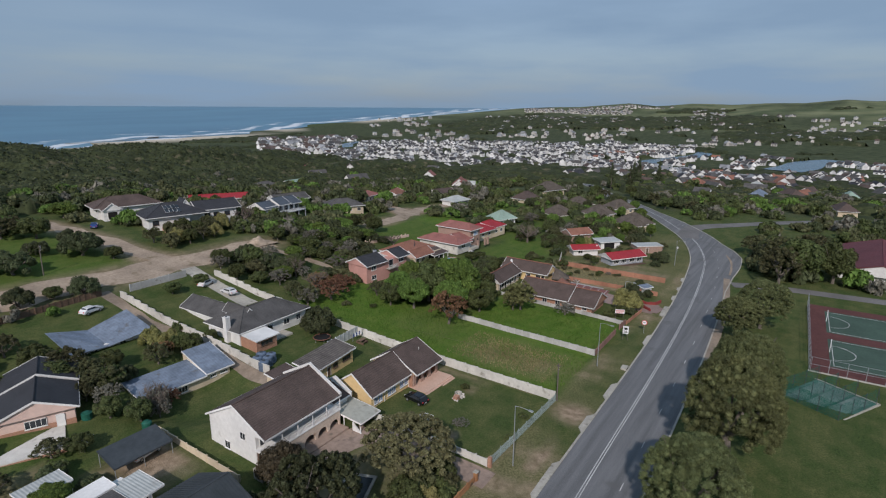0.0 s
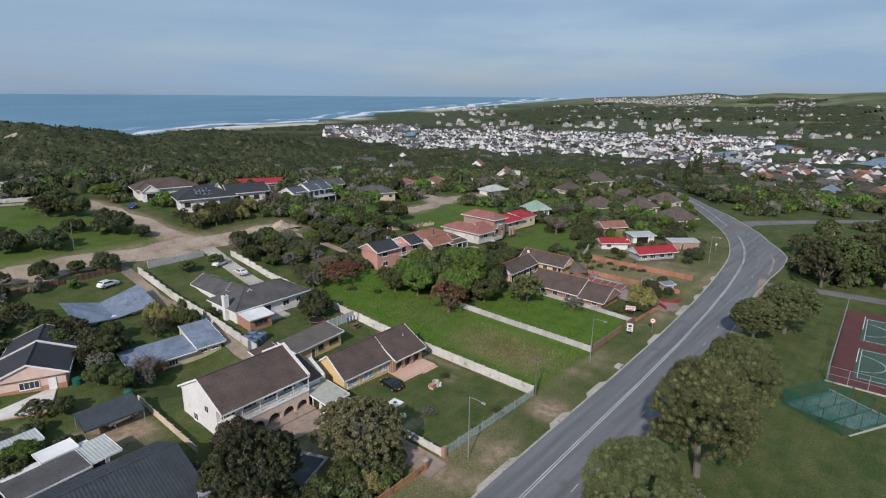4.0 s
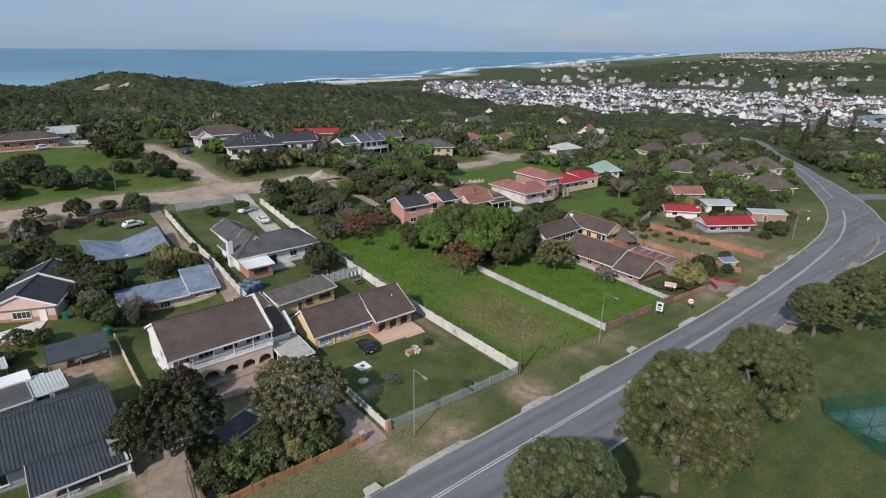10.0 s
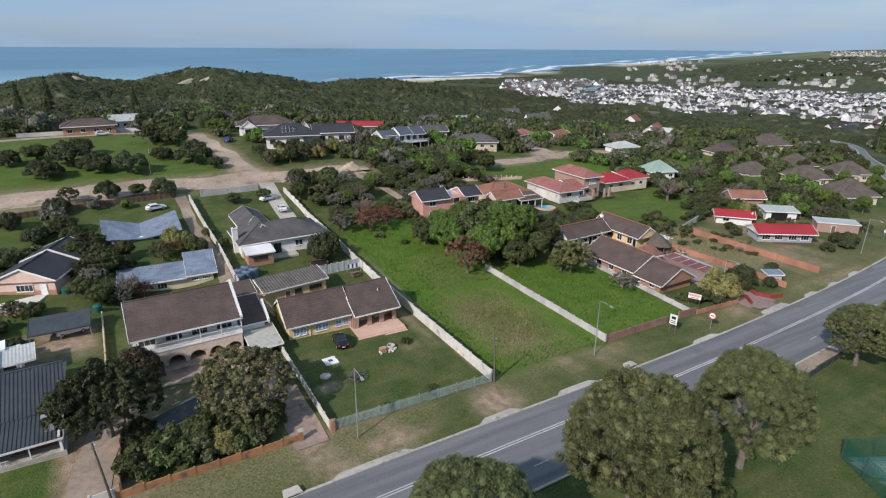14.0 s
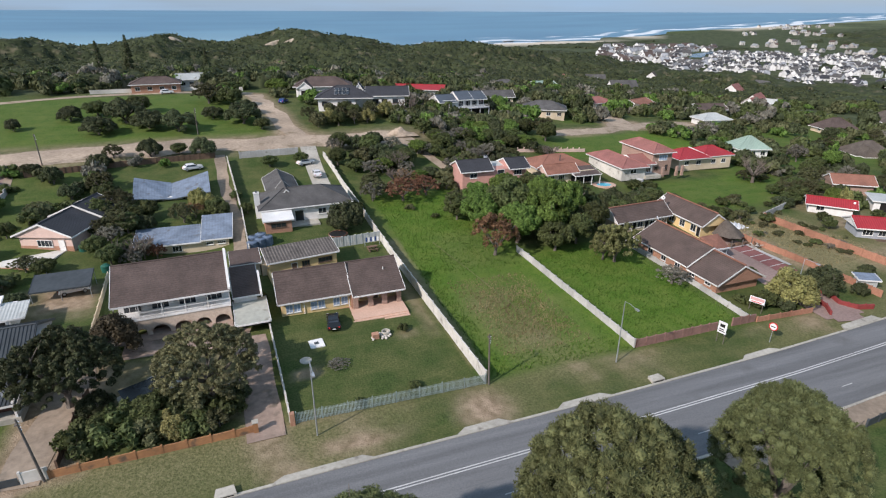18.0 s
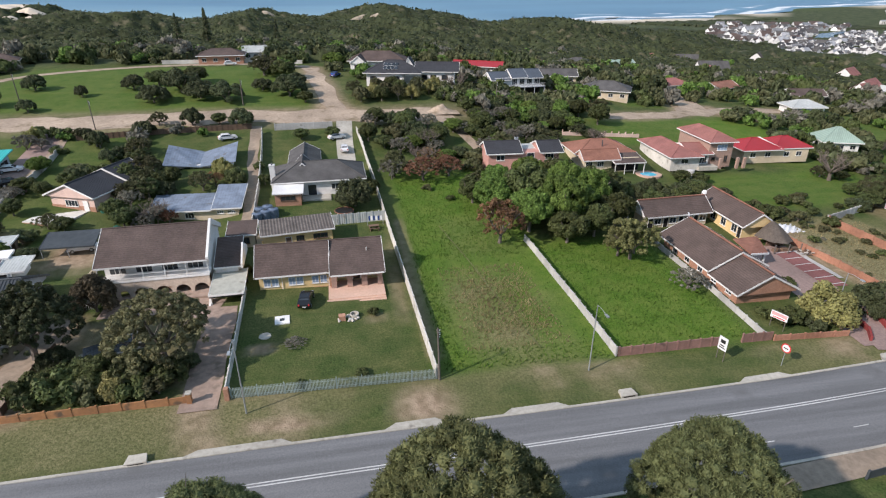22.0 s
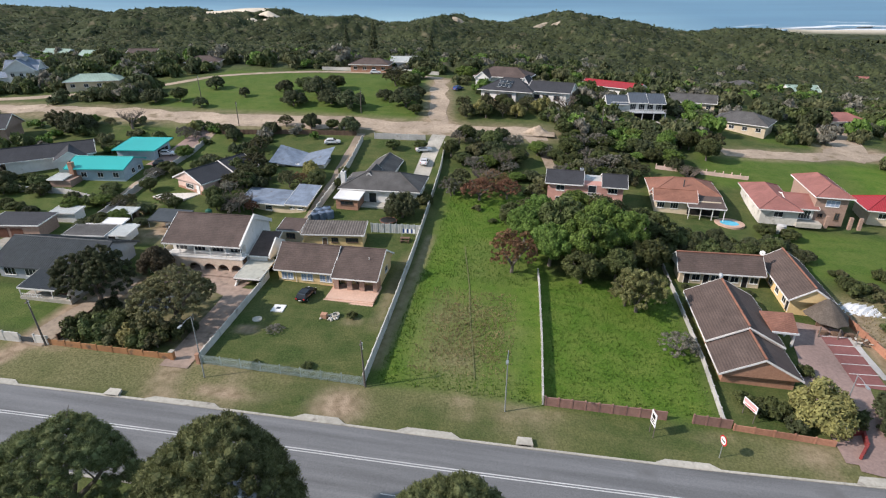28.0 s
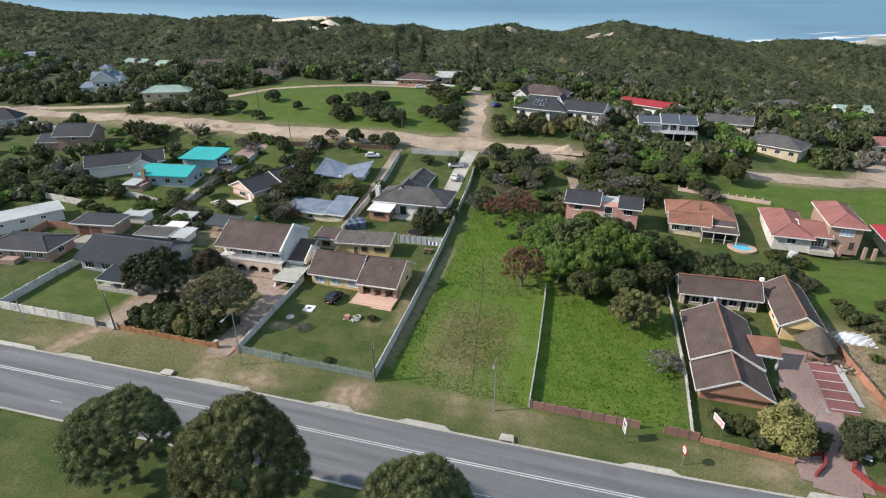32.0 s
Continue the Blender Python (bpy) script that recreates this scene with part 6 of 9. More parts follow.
# Black sheet on the wall gives the shade below the deck.
part("undercroft_shade", boxed(-1.5, 8.2, -3.3, -3.2, -1.0, 2.1), DARK, H)
part("driveway", boxed(0.5, 7.0, -13.0, -4.5, -1.9, -0.4), CONCRETE, H, "pale concrete parking slab")
for x, y, turn, w, d, tiles, wall, txt in ((71, 150, -12, 14, 8, TILE_GREY, CREAM, "low cream house with grey roof among trees"), (82, 130, -30, 15, 10, TILE_GREY, CREAM, "cream house with grey hipped roof above track"),
                                           (104, 206, -20, 11, 8, TILE_GREY, WHITE, "white gabled house against the bush"), (131, 216, 5, 12, 8, GREEN_ROOF, PINK, "house with green roof against the bush"),
                                           (118, 150, 10, 12, 8, TILE_PINK, WHITE, "white house with pink roof by the track"), (-48, 170, 2, 15, 8, TILE_BROWN, BRICK, "brick house with rusty brown roof above the field"),
                                           (-36, 180, 5, 11, 7, PALE_METAL, WHITE, "white house with pale roof above the field"), (-121, 170, 20, 13, 8, TILE_BROWN, CREAM, "cream house with brown roof above the field"),
                                           (-140, 129, 25, 17, 8, GREEN_ROOF, CREAM, "long cream house with pale green roof"), (-176, 207, 15, 13, 9, TILE_BROWN, WHITE, "white gabled house on the hill"),
                                           (-196, 200, 5, 14, 8, GREEN_ROOF, WHITE, "white house with pale green roof"), (-222, 205, 0, 13, 8, GREEN_ROOF, WHITE, "white house with green roof in trees"),
                                           (-310, 218, 10, 18, 8, BLUE_METAL, GREY_WALL, "grey house with blue roof on the hill"), (150, 118, -10, 11, 8, PALE_METAL, WHITE, "white house with pale roof beyond the track"),
                                           (140, 150, 20, 12, 8, TILE_RED, CREAM, "cream house with red roof in trees"), (170, 140, -15, 12, 8, TILE_BROWN, WHITE, "white house with brown roof in trees")):
    z = gz(x, y)
    H = thing("house", txt, "house", x, y, z, turn)
    walls(H, -w / 2, w / 2, -d / 2, d / 2, -1.5, 2.8, wall)
    (hip if len(txt) % 2 else gable)(H, -w / 2 - 0.7, w / 2 + 0.7, -d / 2 - 0.8, d / 2 + 0.8, 2.9, 2.9 + d * 0.25, tiles=tiles)
    for k in range(4):
        window(H, -w / 2 + w * (k + 0.5) / 4, -d / 2, 0.8, 1.5, 1.2)
H = thing("gabled_tower_house", "tall white gabled house with blue-grey roofs and lookout", "house", -174, 135, 12.6, 20)
walls(H, -5, 5, -4, 4, -1, 5.6, WHITE)
gable(H, -6, 6, -5, 5, 5.4, 9.4, ridge="y", tiles=BLUE_METAL, wall=WHITE)
gable(H, -6, 6, -4, 4, 5.4, 8.8, tiles=BLUE_METAL, wall=WHITE)
walls(H, -1.4, 1.4, -1.4, 1.4, 7.5, 10.4, WHITE, "lookout_wall")
hip(H, -2.0, 2.0, -2.0, 2.0, 10.4, 11.8, BLUE_METAL)
mono(H, -11, -5, -4, 3, 3.0, 4.4, BLUE_METAL)
walls(H, -10.6, -5, -3.6, 2.6, -1, 3.0, WHITE)
for k in range(3):
    window(H, -3 + 3 * k, -4, 3.2, 1.4, 1.3)
    window(H, -3 + 3 * k, -4, 0.4, 1.6, 1.5)

# ---- the left-hand plots ----
H = thing("turquoise_roof_house", "pale blue house with bright turquoise sheet roof", "house", -81.8, 58.8, 5.0, 7)
walls(H, -6.6, 6.2, -3.8, 4.4, -1.2, 3.2, BLUE_WALL)
gable(H, -7.4, 7.0, -4.8, 5.2, 3.3, 4.9, tiles=TEAL_METAL, wall=BLUE_WALL, barge=TEAL_METAL)
for wx in (-3.5, 0.5, 4.2):
    window(H, wx, -3.8, 1.0, 1.4, 1.2)
window(H, 6.2, 0, 1.0, 1.3, 1.2, "E")
window(H, 6.2, 2.6, 1.0, 1.3, 1.2, "E")
chimney(H, -5.6, -4.4, -0.5, 4.6, 1.0, BRICK)
part("porch_wall", boxed(-9.0, -4.2, -8.0, -3.8, -1.2, 1.4), BRICK_PALE, H)
mono(H, -9.4, -5.6, -8.4, -4.0, 1.7, 2.0, PALE_METAL)
H = thing("turquoise_roof_garage", "garage with turquoise sheet roof and three bays", "garage", -81.0, 72.6, 6.4, 7)
walls(H, -5.6, 4.0, -4.0, 4.4, -1, 2.6, BLUE_WALL)
mono(H, -6.2, 5.0, -5.0, 5.0, 2.7, 3.6, TEAL_METAL, rim=TEAL_METAL)
# Bays are not hollow: their inner shade is painted as black sheets.
for k in range(3):
    part("bay", boxed(4.0, 4.06, -1.9 + 1.8 * k, -0.4 + 1.8 * k, -0.6, 1.9), DARK, H, "black sheet standing for a garage bay in shade")
H = thing("black_roof_house", "white house with black tiled gable roofs", "house", -100, 62, 6.0, 40)
walls(H, -9, 9, -3.6, 4, -1.2, 2.8, WHITE)
gable(H, -10, 10, -4.6, 5, 2.9, 5.2, tiles=TILE_DARK, wall=WHITE)
gable(H, 1, 8, -9, 0, 2.8, 4.8, ridge="y", tiles=TILE_DARK, wall=WHITE)
walls(H, 1.6, 7.4, -8.2, -3.6, -1.2, 2.8, WHITE)
H = thing("brick_gable_house", "face-brick double-storey house with dark gable roof", "house", -130, 76, 7.2, 18)
walls(H, -5.5, 5.0, -4, 4.4, -1.2, 4.4, BRICK_PALE)
gable(H, -6.2, 5.8, -4.8, 5.2, 4.4, 7.4, tiles=TILE_DARK, wall=BRICK_PALE)
gable(H, -12, -5, -4, 4, 2.4, 4.2, tiles=TILE_DARK, wall=BRICK_PALE)
walls(H, -11.5, -5.5, -3.4, 3.4, -1.2, 2.4, BRICK_PALE)
window(H, 0, -4, 2.9, 1.4, 1.2)
window(H, 2.8, -4, 0.4, 1.6, 1.3)
H = thing("brick_house", "brown face-brick house with dark flat-pitched roof", "house", -83.2, 16.8, 2.7, 8)
walls(H, -7.4, 6.6, -3.4, 3.8, -1, 2.5, BRICK_PALE)
hip(H, -8.2, 7.4, -4.2, 4.6, 2.55, 3.9, TILE_DARK)
for wx in (-4.6, -1.4, 2.0, 4.8):
    window(H, wx, -3.4, 0.7, 1.6, 1.2, bars=2)
window(H, 6.6, 0, 0.7, 1.6, 1.2, "E")
part("porch_wall", boxed(-2.6, 0.6, -5.6, -3.4, -1, 0.9), BRICK_PALE, H)
H = thing("brick_garage", "face-brick double garage with dark roof and brown doors", "garage", -77.6, 29.6, 3.3, 8)
walls(H, -5.2, 4.8, -2.6, 2.8, -1, 2.4, BRICK_PALE)
mono(H, -5.6, 5.2, -3.0, 3.2, 2.5, 2.8, TILE_DARK)
for k in range(2):
    part("garage_door", boxed(-3.8 + 3.0 * k, -1.4 + 3.0 * k, -2.66, -2.6, -0.6, 1.7), TIMBER, H, "brown panelled garage door")
H = thing("long_shed", "long white shed with pale flat roof", "shed", -97.5, 26.5, 3.7, 58)
walls(H, -9, 8, -3.0, 3.2, -1, 2.5, WHITE)
mono(H, -9.4, 8.4, -3.4, 3.6, 2.6, 2.9, PALE_METAL)
for k in range(3):
    window(H, -4 + 4 * k, -3.0, 1.2, 1.0, 0.7)
for x, y, turn in ((-158, 60, 15), (-150, 30, 5), (-128, 22, 12), (-178, 88, 30)):
    villa(x, y, turn, 12, 8, 2.7, TILE_DARK if x < -140 else TILE_GREY, WHITE, 1, "white house with dark roof behind trees")
H = thing("pale_roof_house", "low white house with weathered flat roofs", "house", -74, -2 + 38.5, gz(-74, 36.5), 8)
walls(H, -2.5, 2.5, -1.6, 1.6, -0.6, 1.9, WHITE)
mono(H, -2.8, 2.8, -1.9, 1.9, 2.0, 2.2, PALE_METAL)

H = thing("maroon_roof_hall", "long low hall with dark red sheet roof behind trees", "hall", 148, -53, gz(148, -53), -3)
walls(H, -21, 21, -11, 10.5, -1, 2.6, WHITE)
gable(H, -22.5, 22.5, -12.5, 12, 2.6, 6.2, tiles=MAROON, wall=WHITE, barge=MAROON)
for k in range(6):
    window(H, -17 + 6.6 * k, 10.5, 0.8, 2.2, 1.3, "N", bars=2)
window(H, -21, 3, 0.8, 2.2, 1.3, "W", bars=2)
# ---- boundary walls and fences ----
WALL_RED = mat("dark_red_wall_paint", (0.27, 0.05, 0.045), (0.19, 0.036, 0.034), 2.0, 0.85, 0.2)
def panel_wall(name, label, pts, h, material, bay=2.4, thick=0.14, posts=True, cap=False, post_h=0.12):
    """A wall of separate panels between posts along a line on the ground."""
    x, y = pts[0]
    root = thing(name, label, "wall", x, y, gz(x, y), 0, "", "structure")
    shared = {}
    for (ax, ay), (bx, by) in zip(pts, pts[1:]):
        length = math.hypot(bx - ax, by - ay)
        n = max(1, round(length / bay))
        turn = math.atan2(by - ay, bx - ax)
        step_ = length / n
        key = round(step_, 2)
        if key not in shared:
            shared[key] = mesh_of("panel", boxed(0.03, step_ - 0.03, -thick / 2, thick / 2, -0.6, h))
            shared[key].materials.append(material)
            shared["post"] = mesh_of("post", boxed(-0.1, 0.1, -0.11, 0.11, -0.6, h + post_h))
            shared["post"].materials.append(material)
        for k in range(n):
            px, py = ax + (bx - ax) * k / n, ay + (by - ay) * k / n
            qx, qy = ax + (bx - ax) * (k + 1) / n, ay + (by - ay) * (k + 1) / n
            z = min(gz(px, py), gz(qx, qy)) * 0.5 + max(gz(px, py), gz(qx, qy)) * 0.5
            ob = part("panel", shared[key], material, root)
            ob.matrix_basis = Matrix.Translation((px - x, py - y, z - root.location.z)) @ Matrix.Rotation(turn, 4, "Z")
            if posts:
                ob = part("post", shared["post"], material, root)
                ob.matrix_basis = Matrix.Translation((px - x, py - y, gz(px, py) - root.location.z)) @ Matrix.Rotation(turn, 4, "Z")
    return root


panel_wall("white_wall_side", "pale painted boundary wall along the empty plot", [(-0.1, 0.2), (-0.7, 18), (-1.8, 44.3)], 1.75, WALL_WHITE, 2.5)
panel_wall("grey_wall_middle", "weathered pale precast wall between green plots", [(22.9, 1.2), (22.6, 14), (21.9, 30), (21.6, 34)], 1.25, WALL_GREY, 1.8)
panel_wall("drive_wall", "white precast wall between driveway and lawn", [(-23.4, 0.4), (-23.6, 9), (-24.0, 23)], 1.15, WALL_WHITE, 1.9)
panel_wall("back_wall", "pale sheet wall behind the bungalow", [(-11.6, 43.2), (-1.8, 44.3)], 1.9, PALE_METAL, 1.2, 0.08)
panel_wall("cream_wall_side", "white wall beside the hip-roofed house", [(-1.8, 44.3), (-2.6, 62), (-3.6, 80), (-4.6, 90)], 1.6, WALL_WHITE, 2.5)
panel_wall("lane_wall", "long white wall beside the narrow lane", [(-25.2, 44), (-25.6, 60), (-26.6, 78), (-27.4, 90)], 1.7, WALL_WHITE, 2.5)
panel_wall("top_wall", "grey block wall at the top of the plot", [(-24.5, 91.5), (-10.4, 92.6)], 1.6, WALL_GREY, 2.4)
panel_wall("motel_wall", "pale low wall beside the brick motel", [(44.6, 1.7), (45.0, 14), (44.6, 30), (44.0, 42)], 0.95, WALL_GREY, 2.2)
panel_wall("brown_fence", "brown precast fence along the verge", [(23.2, 1.1), (37.9, 1.4)], 1.25, FENCE_BROWN, 1.55)
panel_wall("brown_fence_end", "short brown precast fence by the motel sign", [(41.0, 1.5), (45.4, 1.4)], 1.25, FENCE_BROWN, 1.5)
panel_wall("motel_front_wall", "low brick wall along the motel garden", [(45.6, 1.2), (56.6, 0.6)], 0.8, BRICK_WALL, 2.2)
panel_wall("brick_wall_long", "long red brick wall beside the dry plot", [(69.5, 30.5), (71.5, 18), (72.4, 6), (72.6, 0.5)], 1.2, BRICK_WALL, 2.0)
panel_wall("brick_wall_far", "red brick wall beyond the dry plot", [(84.6, 34.5), (86.0, 18), (87.2, 1.8)], 1.5, BRICK_WALL, 2.4)
panel_wall("grey_wall_far", "pale panel wall by the red-roofed cottage", [(84.6, 34.8), (97, 39)], 1.5, WALL_GREY, 1.6)
panel_wall("gate_wall_west", "low dark red entrance wall of the motel", [(58.2, 2.4), (60.6, 3.2), (60.0, 0.9), (58.4, -1.1)], 0.75, WALL_RED, 1.2, 0.3)
panel_wall("gate_wall_east", "low dark red curved entrance wall of the motel", [(63.8, 4.8), (64.1, 3.2), (63.2, 1.1), (64.6, -0.9), (67.5, -1.6)], 0.75, WALL_RED, 1.2, 0.3)
panel_wall("yard_wall", "orange brick yard wall beside the brick garage", [(-90.4, 22.6), (-90.7, 27.2), (-83.4, 28.2)], 1.7, BRICK, 1.6)
panel_wall("orange_wall", "low mossy orange wall under garden shrubs", [(-45.6, -0.4), (-36, -0.2), (-26.9, 0.0)], 0.85, ORANGE_WALL, 2.4)
panel_wall("garden_fence", "weathered grey timber fence beside the sandy drive", [(-45.2, 0.6), (-45.0, 7.6), (-44.4, 12)], 0.95, WOOD, 1.3, 0.05)
panel_wall("white_front_wall", "tall white painted wall along the verge", [(-70, -1.3), (-60, -1.0), (-50, -0.7)], 1.5, WALL_WHITE, 2.6)
panel_wall("white_corner_wall", "white gate wall beside the sandy drive", [(-47.8, -0.5), (-45.6, -0.4)], 1.35, WALL_WHITE, 2.2)
panel_wall("white_side_wall", "tall white wall between two plots", [(-70, -1.3), (-70.4, 10), (-70.2, 22)], 1.5, WALL_WHITE, 2.6)
panel_wall("teal_plot_wall", "grey block wall in front of the turquoise house", [(-97, 46), (-84, 47), (-70, 44)], 1.3, WALL_GREY, 2.6)
panel_wall("lane_block_wall", "grey wall beside the sandy lane", [(-68.2, 38), (-69.6, 56), (-69.6, 82)], 1.3, WALL_GREY, 2.6)
panel_wall("carport_wall", "low cream wall beside the carport yard", [(-46.2, 24), (-46.6, 42)], 1.0, CREAM, 2.4)
panel_wall("back_fence", "dark timber fence below the dirt road", [(-68, 88), (-50, 90.5), (-30, 92.5)], 1.3, WOOD, 1.2, 0.06)
panel_wall("field_wall", "white wall above the grass field", [(-68, 168), (-44, 169), (-20, 167)], 1.3, WALL_WHITE, 2.8)
panel_wall("plot_wall", "long white precast wall between gardens", [(-116, 39.7), (-105, 40.2), (-93, 39.2)], 1.6, WALL_WHITE, 2.8)
panel_wall("hill_wall", "white wall beside the road on the left", [(-176, 91), (-144, 84.5)], 1.7, WALL_WHITE, 3.0)
panel_wall("pillar_wall", "low terracotta wall with pillars above the orange roof", [(50, 88.5), (72, 87.5)], 0.9, PALE_PINK, 2.0, 0.2, True, False, 0.5)
panel_wall("court_wall", "dark low fence beside the footway", [(38, -20.6), (52, -19.4)], 1.0, GREY_METAL, 2.2, 0.06)

# steel palisade along the verge
root = thing("palisade_fence", "pale grey-green steel palisade fence with brick pillar", "fence", -23, 0, gz(-23, 0), 0, "", "structure")
pale_mesh = mesh_of("pale", prism(bmesh.new(), [(-0.035, 0.05), (0.035, 0.05), (0.035, 1.4), (0.0, 1.5), (-0.035, 1.4)], "y", -0.01, 0.01))
pale_mesh.materials.append(PALISADE)
n = 150
for k in range(n):
    x = -22.8 + 22.6 * k / (n - 1)
    ob = part("pale", pale_mesh, PALISADE, root)
    ob.matrix_basis = Matrix.Translation((x + 23, 0, gz(x, 0) - root.location.z))
for zr_ in (0.35, 1.15):
    part("rail", tubed([(0.2, 0.03, zr_), (11, 0.03, zr_ + gz(-12, 0) - gz(-23, 0)), (22.8, 0.03, zr_ + gz(-0.2, 0) - gz(-23, 0))], 0.03, 4), PALISADE, root)
for k in range(9):
    x = -22.8 + 22.6 * k / 8
    part("fence_post", boxed(x + 23 - 0.05, x + 23 + 0.05, 0.03, 0.12, gz(x, 0) - root.location.z - 0.4, gz(x, 0) - root.location.z + 1.55), PALISADE, root)
part("brick_pillar", boxed(-0.45, 0.05, -0.25, 0.25, -0.3, 1.5), BRICK, root)
H = thing("brick_pillar", "orange brick gate pillar beside the driveway", "gate pillar", -27.0, 0, gz(-27, 0))
part("pillar", boxed(-0.25, 0.25, -0.25, 0.25, -0.3, 1.3), ORANGE_WALL, H)
part("pillar_cap", boxed(-0.32, 0.32, -0.32, 0.32, 1.3, 1.4), CONCRETE, H)
H = thing("drive_gate", "low timber-grey drive gate between white walls", "gate", -49.0, -0.6, gz(-49, -0.6))
part("gate_leaf", boxed(-0.9, 1.0, -0.04, 0.04, 0.1, 0.9), GREY_METAL, H)
part("gate_post", boxed(-1.05, -0.9, -0.1, 0.1, -0.3, 1.2), WALL_WHITE, H)

# ---- street furniture ----
def street_lamp(x, y, h, arm=2.0, turn=0):
    H = thing("street_lamp", "grey steel street lamp with a single arm", "street lamp", x, y, gz(x, y), turn, "street lamps")
    part("pole", tubed([(0, 0, -0.4), (0, 0, h * 0.5), (0, 0, h)], [0.09, 0.075, 0.05], 8), STEEL, H)
    part("arm", tubed([(0, 0, h - 0.02), (0, -arm * 0.5, h + 0.1), (0, -arm, h + 0.02)], 0.035, 6), STEEL, H)
    lamp = part("lamp_head", boxed(-0.14, 0.14, -arm - 0.65, -arm, h - 0.06, h + 0.08), STEEL, H)
    part("lens", boxed(-0.11, 0.11, -arm - 0.6, -arm - 0.05, h - 0.1, h - 0.061), SIGN_WHITE, lamp)


for x, y, h in ((-20.95, -2.45, 9.3), (18.3, -1.0, 9.1), (59.5, 6.0, 6.4), (110, 4.0, 8.6), (-62, -3.6, 9.2)):
    street_lamp(x, y, h)


def timber_pole(x, y, h, lean=0.0):
    H = thing("utility_pole", "weathered timber utility pole with insulators", "utility pole", x, y, gz(x, y), 0, "utility poles")
    part("pole", tubed([(0, 0, -0.5), (lean * 0.5, 0, h * 0.5), (lean, 0, h)], [0.14, 0.12, 0.09], 8), POLE, H)
    part("crossbar", boxed(lean - 0.1, lean + 0.1, -0.35, 0.35, h - 0.5, h - 0.4), POLE, H)
    for k in range(4):
        part("insulator", tubed([(lean + 0.13, 0, h - 0.3 - 0.3 * k), (lean + 0.25, 0, h - 0.3 - 0.3 * k)], 0.05, 6), SIGN_WHITE, H)


for x, y, h, l in ((0.2, -0.1, 7.1, -0.2), (-46.0, -0.7, 7.4, -0.5), (-66, 94, 7, 0), (-34, 110, 7, 0.1), (-92, 118, 7, 0), (38, 112, 7, 0)):
    timber_pole(x, y, h, l)
H = thing("board_sign", "white notice board with dark picture on two posts", "sign", 35.6, -1.4, gz(35.6, -1.4), -76)
b = part("board", boxed(-0.62, 0.62, -0.03, 0.03, 1.5, 3.3), SIGN_WHITE, H)
part("dark_mark", boxed(-0.35, 0.35, -0.04, -0.031, 2.45, 2.95), SIGN_BLACK, b)
part("text_bar", boxed(-0.45, 0.45, -0.04, -0.031, 1.75, 1.9), SIGN_BLACK, b)
part("text_bar", boxed(-0.4, 0.3, -0.04, -0.031, 2.05, 2.2), SIGN_BLACK, b)
for px in (-0.5, 0.5):
    part("post", tubed([(px, 0.06, -0.4), (px, 0.06, 3.2)], 0.05, 6), POLE, H)
H = thing("round_sign", "round white traffic sign with red rim on a pole", "traffic sign", 42.7, -3.6, gz(42.7, -3.6), -76)
part("pole", tubed([(0, 0.04, -0.4), (0, 0.04, 3.0)], 0.045, 6), STEEL, H)
for nm, r, m_, yy in (("rim", 0.62, SIGN_RED, 0.0), ("face", 0.47, SIGN_WHITE, -0.02)):
    bm = bmesh.new()
    bmesh.ops.create_cone(bm, cap_ends=True, segments=24, radius1=r, radius2=r, depth=0.03)
    bm.transform(pose(0, yy, 2.55, 90, 0, 0))
    part(nm, bm, m_, H)
part("dark_mark", boxed(-0.3, 0.3, -0.05, -0.037, 2.47, 2.63), SIGN_BLACK, H)
H = thing("motel_sign", "tilted pale pink and white motel board on posts", "sign", 47.8, 3.6, gz(47.8, 3.6), -66)
b = part("board", boxed(-1.1, 1.1, -0.04, 0.04, 1.5, 2.5), SIGN_WHITE, H)
part("pink_band", boxed(-1.0, 1.0, -0.05, -0.041, 1.9, 2.4), SIGN_PINK, b)
part("text_bar", boxed(-0.8, 0.8, -0.05, -0.041, 1.6, 1.75), SIGN_RED, b)
for px in (-0.9, 0.9):
    part("post", tubed([(px, 0.08, -0.4), (px, 0.08, 2.4)], 0.05, 6), POLE, H)
H = thing("round_sign", "small round traffic sign near the bend", "traffic sign", 128, 7, gz(128, 7), -20)
part("pole", tubed([(0, 0.04, -0.3), (0, 0.04, 2.4)], 0.045, 6), STEEL, H)
bm = bmesh.new()
bmesh.ops.create_cone(bm, cap_ends=True, segments=20, radius1=0.5, radius2=0.5, depth=0.03)
bm.transform(pose(0, 0, 2.2, 90, 0, 0))
part("face", bm, SIGN_WHITE, H)

